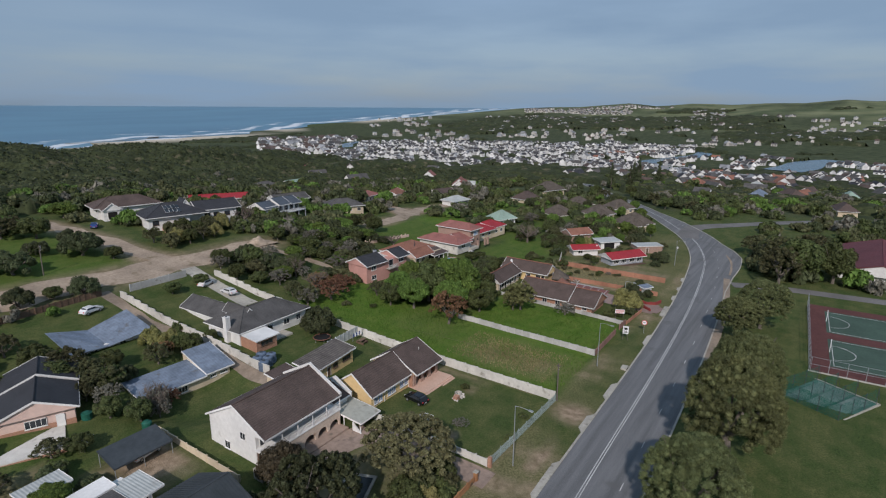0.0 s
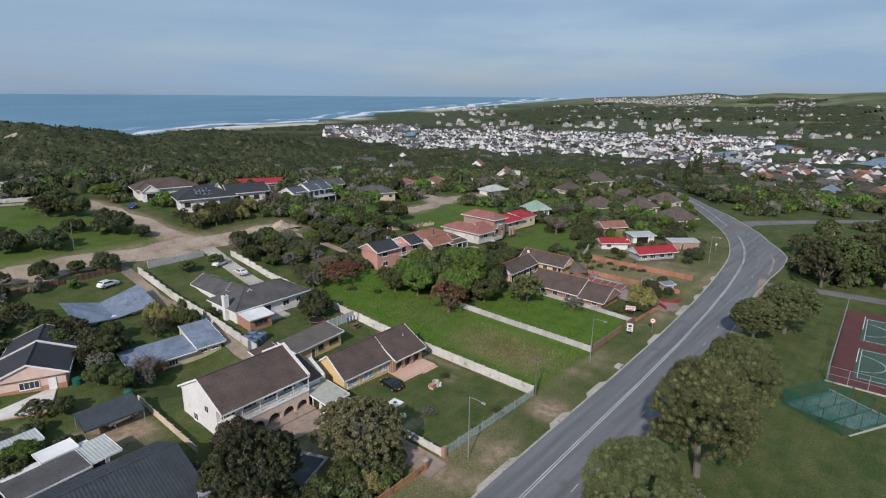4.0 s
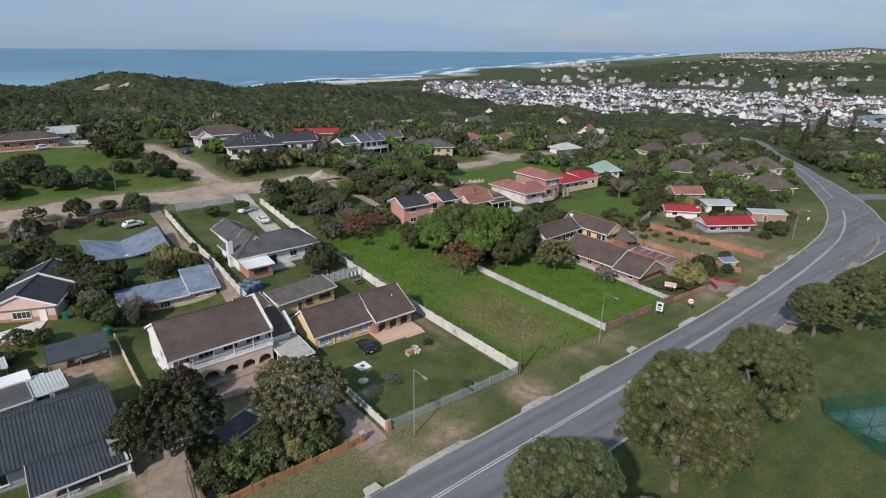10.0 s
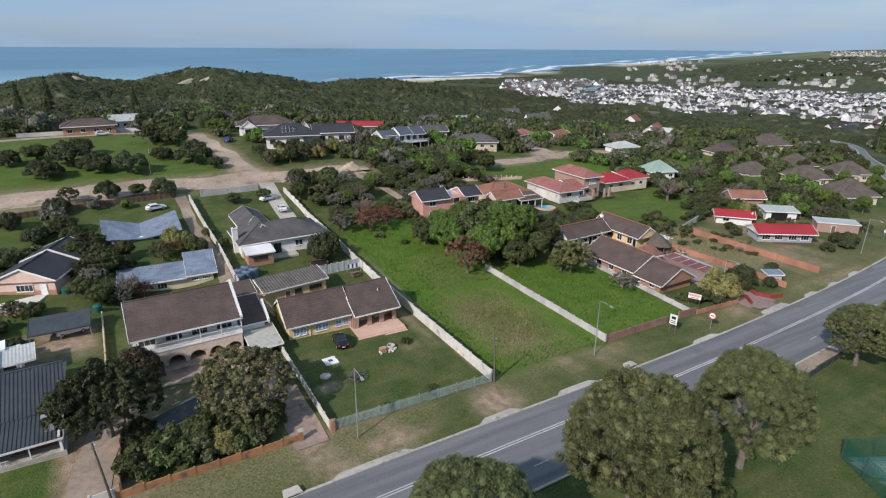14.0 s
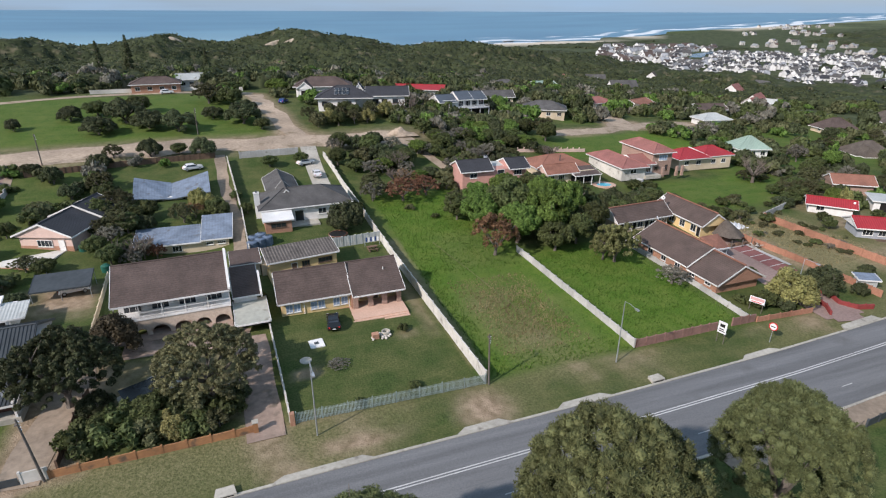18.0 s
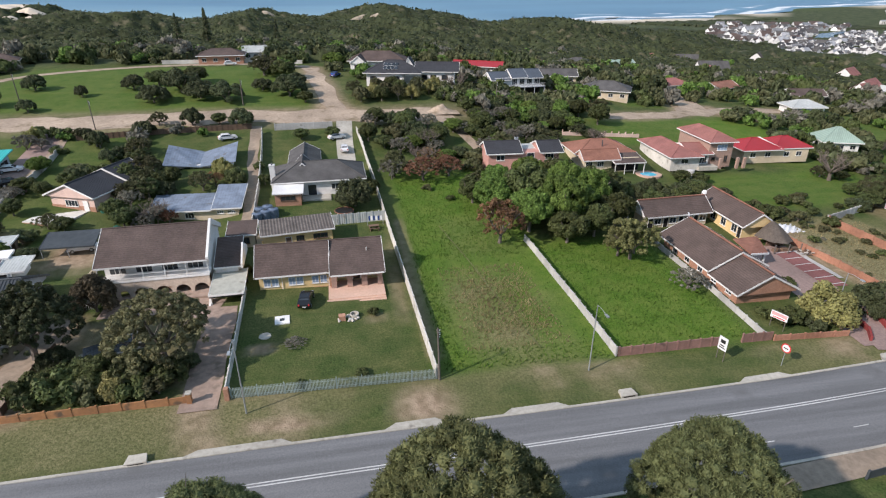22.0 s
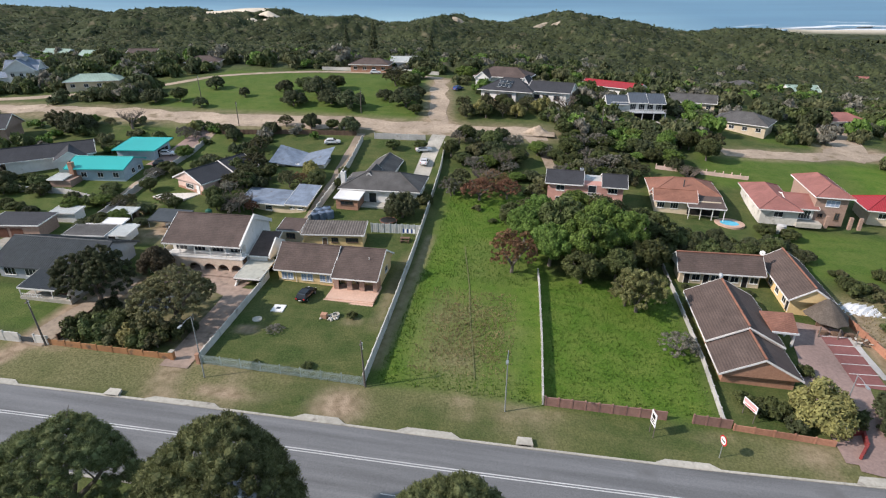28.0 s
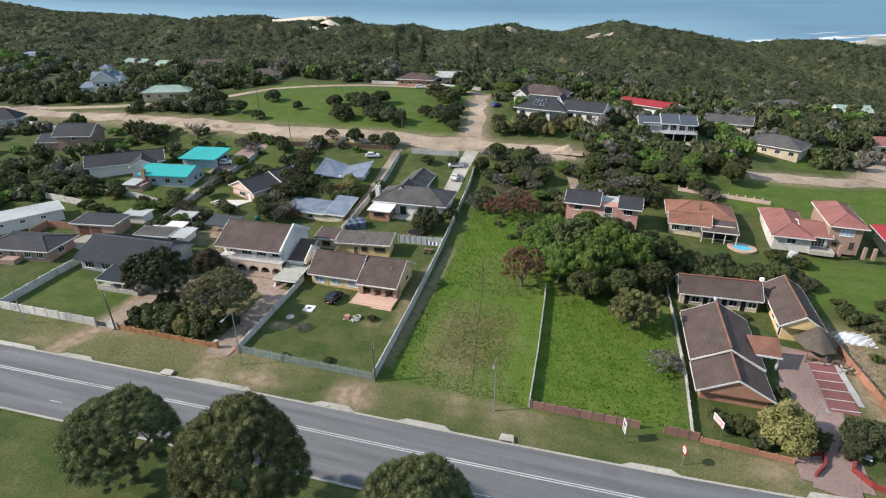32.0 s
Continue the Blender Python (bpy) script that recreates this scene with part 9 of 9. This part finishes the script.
woods(-30, 60, 138, 172, 70, 2.6, 4.6)
woods(62, 210, 118, 205, 300, 2.8, 5.4)
woods(112, 206, 24, 122, 170, 2.4, 4.6)
woods(94, 240, -90, -16, 150, 3.4, 6.4)
woods(240, 420, -140, 20, 280, 3.4, 6.4)
woods(204, 330, 6, 170, 170, 3.0, 6.0)
rw = random.Random(77)
for kind, spots in WOOD.items():
    forms = []
    for v in range(4):
        me = leaf_cloud("form", crown_lobes("bush" if v % 2 else "round", rw, 9), 420, 0.15, 300 + v)
        co = np.zeros(len(me.vertices) * 3, np.float32)
        me.vertices.foreach_get("co", co)
        forms.append((co.reshape(-1, 3), np.array([tuple(p.vertices) for p in me.polygons])))
        bpy.data.meshes.remove(me)
    V, F, base = [], [], 0
    for k, (x, y, r, h, t) in enumerate(spots):
        co, fa = forms[k % 4]
        c, s_ = math.cos(t), math.sin(t)
        V.append(np.column_stack([x + r * (co[:, 0] * c - co[:, 1] * s_), y + r * (co[:, 0] * s_ + co[:, 1] * c), gz(x, y) - 0.2 * h + co[:, 2] * h * 1.1]))
        F.append(fa + base)
        base += len(co)
    V, F = np.concatenate(V).astype(np.float32), np.concatenate(F).astype(np.int32)
    me = bpy.data.meshes.new("woods")
    me.vertices.add(len(V))
    me.vertices.foreach_set("co", V.reshape(-1))
    me.loops.add(F.size)
    me.loops.foreach_set("vertex_index", F.reshape(-1))
    me.polygons.add(len(F))
    me.polygons.foreach_set("loop_start", np.arange(0, F.size, 3, dtype=np.int32))
    me.update(calc_edges=True)
    solo("woods", me, WOOD_KINDS[kind], "leafy trees filling the ground between far houses", "woods", "stuff")
for x, y, h in ((330, 96, 20), (336, 84, 18), (388, 92, 24), (398, 78, 22), (404, 100, 20), (-70, 205, 15), (-62, 222, 17), (-32, 214, 13)):
    tree("conifer", x, y, h * 0.2, h)

# tall grass on the empty plots
rg = np.random.default_rng(8)


def tufts(name, label, boxes, size, material):
    V, F, base = [], [], 0
    for x0, x1, y0, y1, count in boxes:
        x, y = rg.uniform(x0, x1, count), rg.uniform(y0, y1, count)
        z = land(x, y)
        for k in range(count):
            hgt = size * rg.uniform(0.5, 1.4)
            for _ in range(3):
                a = rg.uniform(0, 6.28)
                dx, dy = math.cos(a) * hgt * 0.5, math.sin(a) * hgt * 0.5
                V += [(x[k] - dy * 0.3, y[k] + dx * 0.3, z[k] - 0.03), (x[k] + dy * 0.3, y[k] - dx * 0.3, z[k] - 0.03), (x[k] + dx, y[k] + dy, z[k] + hgt)]
                F.append((base, base + 1, base + 2))
                base += 3
    solo(name, pydata(name, V, F), material, label, "grass", "stuff")


GRASS_LUSH = leaf("lush_grass_blades", (0.115, 0.2, 0.03), (0.08, 0.148, 0.022), 0.0)
GRASS_DRY = leaf("dry_grass_blades", (0.33, 0.28, 0.14), (0.23, 0.205, 0.095), 0.0)
tufts("tall_grass", "tall lush green grass on the empty plots", [(1.2, 4, 1.0, 30, 800), (4, 22, 1.0, 4.5, 500), (4, 22, 4, 30, 500), (1.5, 20, 29, 62, 4200), (23.5, 44, 2.5, 32, 4600)], 0.27, GRASS_LUSH)
tufts("dry_grass", "dry straw-coloured grass tussocks", [(4.6, 18.6, 4.5, 26, 2200), (7, 17, 8, 22, 1600), (71, 92, 12, 34, 2200)], 0.27, GRASS_DRY)

# ---- bush-covered hills and the far town ----
def canopy(name, label, x0, x1, y0, y1, cell, crown, tall, seed, holes=(), fade=None, leaves=0):
    """A closed bush canopy: domed crowns of uneven size over the ground."""
    xs, ys = np.arange(x0, x1, cell), np.arange(y0, y1, cell)
    Xc, Yc = np.meshgrid(xs, ys)
    r = np.random.default_rng(seed)
    nx, ny = int((x1 - x0) / crown) + 3, int((y1 - y0) / crown) + 3
    jx, jy, jr = r.uniform(-0.45, 0.45, (ny, nx)), r.uniform(-0.45, 0.45, (ny, nx)), r.uniform(0.55, 1.15, (ny, nx))
    jr *= r.uniform(0, 1, (ny, nx)) > 0.06
    gi, gj = ((Xc - x0) / crown).astype(int), ((Yc - y0) / crown).astype(int)
    best = np.zeros_like(Xc)
    for a in (-1, 0, 1):
        for b in (-1, 0, 1):
            i, j = np.clip(gi + a, 0, nx - 1), np.clip(gj + b, 0, ny - 1)
            cx_, cy_, rr = x0 + (i + 0.5 + jx[j, i]) * crown, y0 + (j + 0.5 + jy[j, i]) * crown, jr[j, i] * crown * 0.8
            d2 = ((Xc - cx_) ** 2 + (Yc - cy_) ** 2) / np.maximum(rr, 0.01) ** 2
            best = np.maximum(best, np.sqrt(np.maximum(0, 1 - d2)) * jr[j, i] * tall)
    best = best + r.normal(scale=0.07 * tall, size=best.shape) * (best > 0.1)
    Zc = land(Xc, Yc) + np.maximum(best, (0.14 + 0.12 * np.sin(Xc / 3.1) * np.cos(Yc / 2.7)) * tall)
    keep = (Yc < coast(Xc) - 40) & (off_line(Xc, Yc, ROAD) > 10) & (off_line(Xc, Yc, SIDE_ROAD) > 7)
    for hx, hy, hr in holes:
        keep &= np.hypot(Xc - hx, Yc - hy) > hr
    if fade is not None:
        keep &= fade(Xc, Yc)
    inner = keep.copy()
    inner[0], inner[-1], inner[:, 0], inner[:, -1] = False, False, False, False
    inner[1:-1, 1:-1] &= keep[:-2, 1:-1] & keep[2:, 1:-1] & keep[1:-1, :-2] & keep[1:-1, 2:]
    Zc = np.where(inner, Zc, land(Xc, Yc) - 3.5)
    keep = keep[:-1, :-1] & keep[1:, 1:]
    solo(name, grid_mesh(name, np.dstack([Xc, Yc, Zc]), keep), BUSH, label, "bush", "stuff")
    if leaves:
        spot = np.flatnonzero(inner.ravel())
        spot = spot[r.integers(0, len(spot), leaves)]
        c = np.stack([Xc.ravel()[spot], Yc.ravel()[spot], Zc.ravel()[spot]], 1) + r.uniform(-0.5, 0.5, (leaves, 3)) * np.array([cell, cell, 0.35 * tall])
        nrm = r.normal(scale=0.7, size=(leaves, 3)) + np.array([0, -0.3, 1.0])
        u = np.cross(nrm, r.normal(size=(leaves, 3)))
        u /= np.linalg.norm(u, axis=1)[:, None]
        w = np.cross(nrm, u)
        w /= np.linalg.norm(w, axis=1)[:, None]
        s = cell * r.uniform(0.3, 0.62, (leaves, 1))
        V = np.stack([c - u * s, c + u * s * 0.8 - w * s * 0.6, c + u * s * 0.8 + w * s * 0.6], 1).reshape(-1, 3)
        solo("bush_leaves", pydata("bush_leaves", V, np.arange(leaves * 3).reshape(-1, 3)), BUSH_LEAF, label.replace("bush", "bush foliage"), "foliage", "stuff")


BUSH_LEAF = leaf("bush_foliage", (0.086, 0.104, 0.044), (0.033, 0.043, 0.02))
BUSH = mat("coastal_bush", (0.062, 0.075, 0.032), (0.015, 0.02, 0.01), 0.5, 0.9, 0.9, big=0.42, big_scale=0.035, grain=12.0, spec=0.15, worn=((0.12, 0.108, 0.066), 0.11, 0.58))
HOLES = [(a, b, c + 2) for a, b, c in TAKEN] + [(104, 206, 10), (131, 216, 10), (-36, 180, 9), (-176, 207, 11), (-196, 200, 10), (-222, 205, 10), (-310, 218, 13), (140, 150, 9), (170, 140, 9), (-300, 552, 40), (-258, 505, 8), (-250, 488, 7), (-262, 476, 6), (51, 530, 5), (-62, 500, 5), (12, 470, 5), (-112, 470, 5)]
canopy("near_bush", "dense dark green coastal bush on the slope", -345, 345, 172, 436, 1.6, 4.6, 4.0, 21, HOLES, lambda a, b: (b > 178 + 12 * np.sin(a / 23)), 90000)
canopy("ridge_bush", "dark green bush over the dune ridge", -1000, 720, 410, 800, 2.7, 6.4, 4.6, 22, HOLES, None, 90000)
canopy("left_bush", "dark bush on the hill beyond the houses", -900, -316, 60, 436, 3.0, 7.0, 5.0, 23, HOLES, None, 26000)
canopy("right_bush", "tree canopy between far gardens", 300, 900, -330, 436, 3.4, 9.0, 4.8, 24, (), lambda a, b: (blotch(a / 5, b / 5, 1.0, 31) > -0.7) & ~((a > 330) & (b > 172)) | (b > 172) & (a > 330) & (a < 700))
canopy("shore_bush", "low bush behind the beach", 330, 1250, 420, 1500, 7.0, 16.0, 4.5, 25, (), lambda a, b: (blotch(a / 9, b / 9, 1.0, 33) > -0.4) & ((a < 700) | (b > 1080)) & (b < coast(a) - 190))
canopy("town_bush", "dark garden trees between the white houses", 560, 1420, -60, 900, 6.5, 15.0, 5.5, 27, [(x, y, 34) for x, y in ((860, 170), (900, 205), (940, 222), (985, 235), (1030, 222), (1080, 208), (1130, 192), (1180, 186), (1240, 188), (960, 20), (1000, 8), (1050, -3), (1100, -8), (1160, -30), (1200, -48))], lambda a, b: (blotch(a / 4, b / 4, 1.0, 37) > 0.12) & (np.hypot(a + 83, b + 32) > 800))
canopy("far_bush", "dark wooded slopes of the far town", 1600, 3500, -1100, 1350, 12.0, 30.0, 11.0, 26, (), lambda a, b: blotch(a / 22, b / 22, 1.0, 35) > -0.1 + 0.3 * step((a - 2700) / 500))


def town(name, label, spots, sizes, seed, wall_m, roofs, heights=(3, 6)):
    """Many small gabled houses as one far mass, by roof colour."""
    r = random.Random(seed)
    bm_w, bm_r, bm_g = [], [[] for _ in roofs], []
    Vw, Fw, Vr, Fr, Vg, Fg = [], [], [[] for _ in roofs], [[] for _ in roofs], [], []
    for x, y in spots:
        w, d, h, t = r.uniform(*sizes), r.uniform(sizes[0], sizes[1]) * 0.7, r.uniform(*heights), r.choice((0, 90, 45, -20, 20)) + r.uniform(-8, 8)
        z = gz(x, y)
        c, s = math.cos(radians(t)), math.sin(radians(t))

        def P(a, b, q):
            return (x + a * c - b * s, y + a * s + b * c, z + q)
        n = len(Vw)
        Vw += [P(a, b, q) for q in (-2, h) for a, b in ((-w / 2, -d / 2), (w / 2, -d / 2), (w / 2, d / 2), (-w / 2, d / 2))] + [P(-w / 2, 0, h + d * 0.42), P(w / 2, 0, h + d * 0.42)]
        Fw += [tuple(n + i for i in f) for f in ((0, 1, 5, 4), (1, 2, 6, 5), (2, 3, 7, 6), (3, 0, 4, 7), (4, 7, 8), (5, 9, 6))]
        if r.random() < 0.55:
            q, n = r.uniform(-0.25, 0.25) * w, len(Vw)
            Vw += [P(q + a, b, e_) for e_ in (-2, h * 0.92) for a, b in ((-d * 0.3, -d * 0.95), (d * 0.3, -d * 0.95), (d * 0.3, 0), (-d * 0.3, 0))] + [P(q, -d * 0.95, h + d * 0.24)]
            Fw += [tuple(n + i for i in f) for f in ((0, 1, 5, 8, 4), (1, 2, 6, 5), (3, 0, 4, 7))]
            k = r.randrange(len(roofs))
            m = len(Vr[k])
            Vr[k] += [P(q - d * 0.35, -d, h * 0.9), P(q, -d, h + d * 0.27), P(q, 0, h + d * 0.27), P(q - d * 0.35, 0, h * 0.9), P(q + d * 0.35, -d, h * 0.9), P(q + d * 0.35, 0, h * 0.9)]
            Fr[k] += [tuple(m + i for i in f) for f in ((0, 1, 2, 3), (1, 4, 5, 2))]
        k = r.randrange(len(roofs))
        m = len(Vr[k])
        e = d / 2 * 1.12
        Vr[k] += [P(-w / 2 * 1.04, -e, h - 0.1), P(w / 2 * 1.04, -e, h - 0.1), P(w / 2 * 1.04, 0, h + d * 0.45), P(-w / 2 * 1.04, 0, h + d * 0.45), P(w / 2 * 1.04, e, h - 0.1), P(-w / 2 * 1.04, e, h - 0.1)]
        Fr[k] += [tuple(m + i for i in f) for f in ((0, 1, 2, 3), (3, 2, 4, 5))]
        for side in (-1, 1):
            for st in range(1 if h < 4.4 else 2):
                for q in (-0.28, 0.12):
                    g = len(Vg)
                    b0 = side * (d / 2 + 0.06)
                    Vg += [P(w * q, b0, 0.9 + 2.7 * st), P(w * (q + 0.18), b0, 0.9 + 2.7 * st), P(w * (q + 0.18), b0, 2.3 + 2.7 * st), P(w * q, b0, 2.3 + 2.7 * st)]
                    Fg.append((g, g + 1, g + 2, g + 3))
    root = tagged(new(name), label, "houses", "", "stuff")
    part("house_walls", pydata("house_walls", Vw, Fw), wall_m, root)
    for k, rm in enumerate(roofs):
        if Vr[k]:
            part("house_roofs", pydata("house_roofs", Vr[k], Fr[k]), rm, root)
    part("house_windows", pydata("house_windows", Vg, Fg), GLASS, root)


rt = random.Random(44)


def scatter(count, bear0, bear1, near_, far_, avoid=(), clump=0.0):
    out = []
    while len(out) < count:
        b, q = radians(rt.uniform(bear0, bear1)), math.sqrt(rt.uniform(near_ ** 2, far_ ** 2))
        x, y = -83 + math.sin(b) * q, -32 + math.cos(b) * q
        if y > coast(x) - 70 or any(off_line(np.array(x), np.array(y), pts) < wd for pts, wd in avoid):
            continue
        if clump and noise.noise((x / clump, y / clump, 0)) < -0.05:
            continue
        out.append((x, y))
    return out


WATERS = [([(830, 850), (1000, 1000), (1090, 1040)], 28), ([(840, 150), (900, 205), (985, 235), (1060, 215), (1160, 185), (1290, 190)], 24), ([(960, 20), (1030, 0), (1120, -10), (1230, -60)], 38)]
PALE_ROOF = mat("pale_far_roofs", (0.3, 0.31, 0.32), (0.2, 0.21, 0.22), 0.2, 0.7, 0.0, island=0.35)
FAR_WHITE = mat("white_far_walls", (0.72, 0.72, 0.71), (0.54, 0.54, 0.52), 0.2, 0.8, 0.0, island=0.22)
town("marina_houses", "dense white gabled marina houses with grey roofs", scatter(1500, 44, 80, 850, 1560, WATERS, 46), (8, 13.5), 1, FAR_WHITE, [PALE_ROOF, TILE_GREY, TILE_DARK, TILE_GREY], (3.5, 7))
town("harbour_houses", "white and red-roofed houses by the river", scatter(330, 70, 102, 600, 1300, WATERS, 90), (9, 16), 2, FAR_WHITE, [PALE_ROOF, TILE_GREY, TILE_RED, TILE_BROWN, TILE_GREY, TILE_DARK], (3, 6))
# Far hill walls: white dulled in the colour to stand for distance haze.
FAR_HAZY = mat("haze_dulled_far_walls", (0.5, 0.48, 0.44), (0.36, 0.345, 0.32), 0.2, 0.8, 0.0, island=0.3)
town("hillside_houses", "pale houses scattered on the far wooded hills", scatter(380, 48, 102, 1650, 2900, (), 260), (9, 20), 3, FAR_HAZY, [PALE_ROOF, TILE_GREY, TILE_BROWN, PALE_ROOF], (3.5, 8))
town("hilltop_houses", "dense pale houses over the far hilltop", scatter(520, 64, 82, 2700, 3900, (), 500), (10, 20), 9, FAR_HAZY, [PALE_ROOF, TILE_GREY, TILE_BROWN, TILE_GREY], (3, 7))
town("beach_houses", "pale houses above the beach", scatter(150, 38, 47, 1150, 1750, WATERS), (12, 26), 4, FAR_WHITE, [PALE_ROOF, TILE_GREY, TILE_BROWN], (3, 6))
town("village_houses", "suburban houses among trees across the road", scatter(46, 68, 100, 330, 640, [(ROAD, 60), (SIDE_ROAD, 14)]), (10, 16), 5, WHITE, [TILE_GREY, TILE_BROWN, TILE_GREY, TILE_RED, TILE_DARK, TILE_BROWN], (2.6, 3.4))
town("garden_houses", "houses among trees above the bend", scatter(9, 38, 60, 330, 560, [(ROAD, 14)]), (11, 16), 6, WHITE, [TILE_GREY, TILE_BROWN, TILE_PINK, PALE_METAL], (2.6, 3.4))


# bare dunes on the ridge
def dune(x, y, rx, ry, lift, label, sand_m):
    a, b = np.meshgrid(np.linspace(0, 2 * np.pi, 41), np.linspace(0, 1, 9))
    edge = 1 + 0.22 * np.sin(3 * a + x) + 0.12 * np.sin(7 * a + y)
    px, py = x + np.cos(a) * b * rx * edge, y + np.sin(a) * b * ry * edge
    pz = land(px, py) + lift * (1 - b ** 3) + 0.6
    solo("sand_dune", grid_mesh("sand_dune", np.dstack([px, py, pz])), sand_m, label, "sand dune", "structure", "dunes")


dune(-302, 550, 47, 22, 5.0, "pale bare sand dune on the bush ridge", SAND)
for x, y, rx, ry in ((-252, 512, 13, 6), (-245, 494, 8, 5), (-256, 480, 9, 4), (-186, 545, 5, 4), (50, 530, 4, 3), (-62, 502, 6, 3), (14, 470, 9, 2), (-112, 470, 8, 7), (30, 452, 8, 3), (92, 505, 10, 3)):
    dune(x, y, rx, ry, 3.4, "small bare sand scar in the bush", SCAR if x > -240 else SAND)
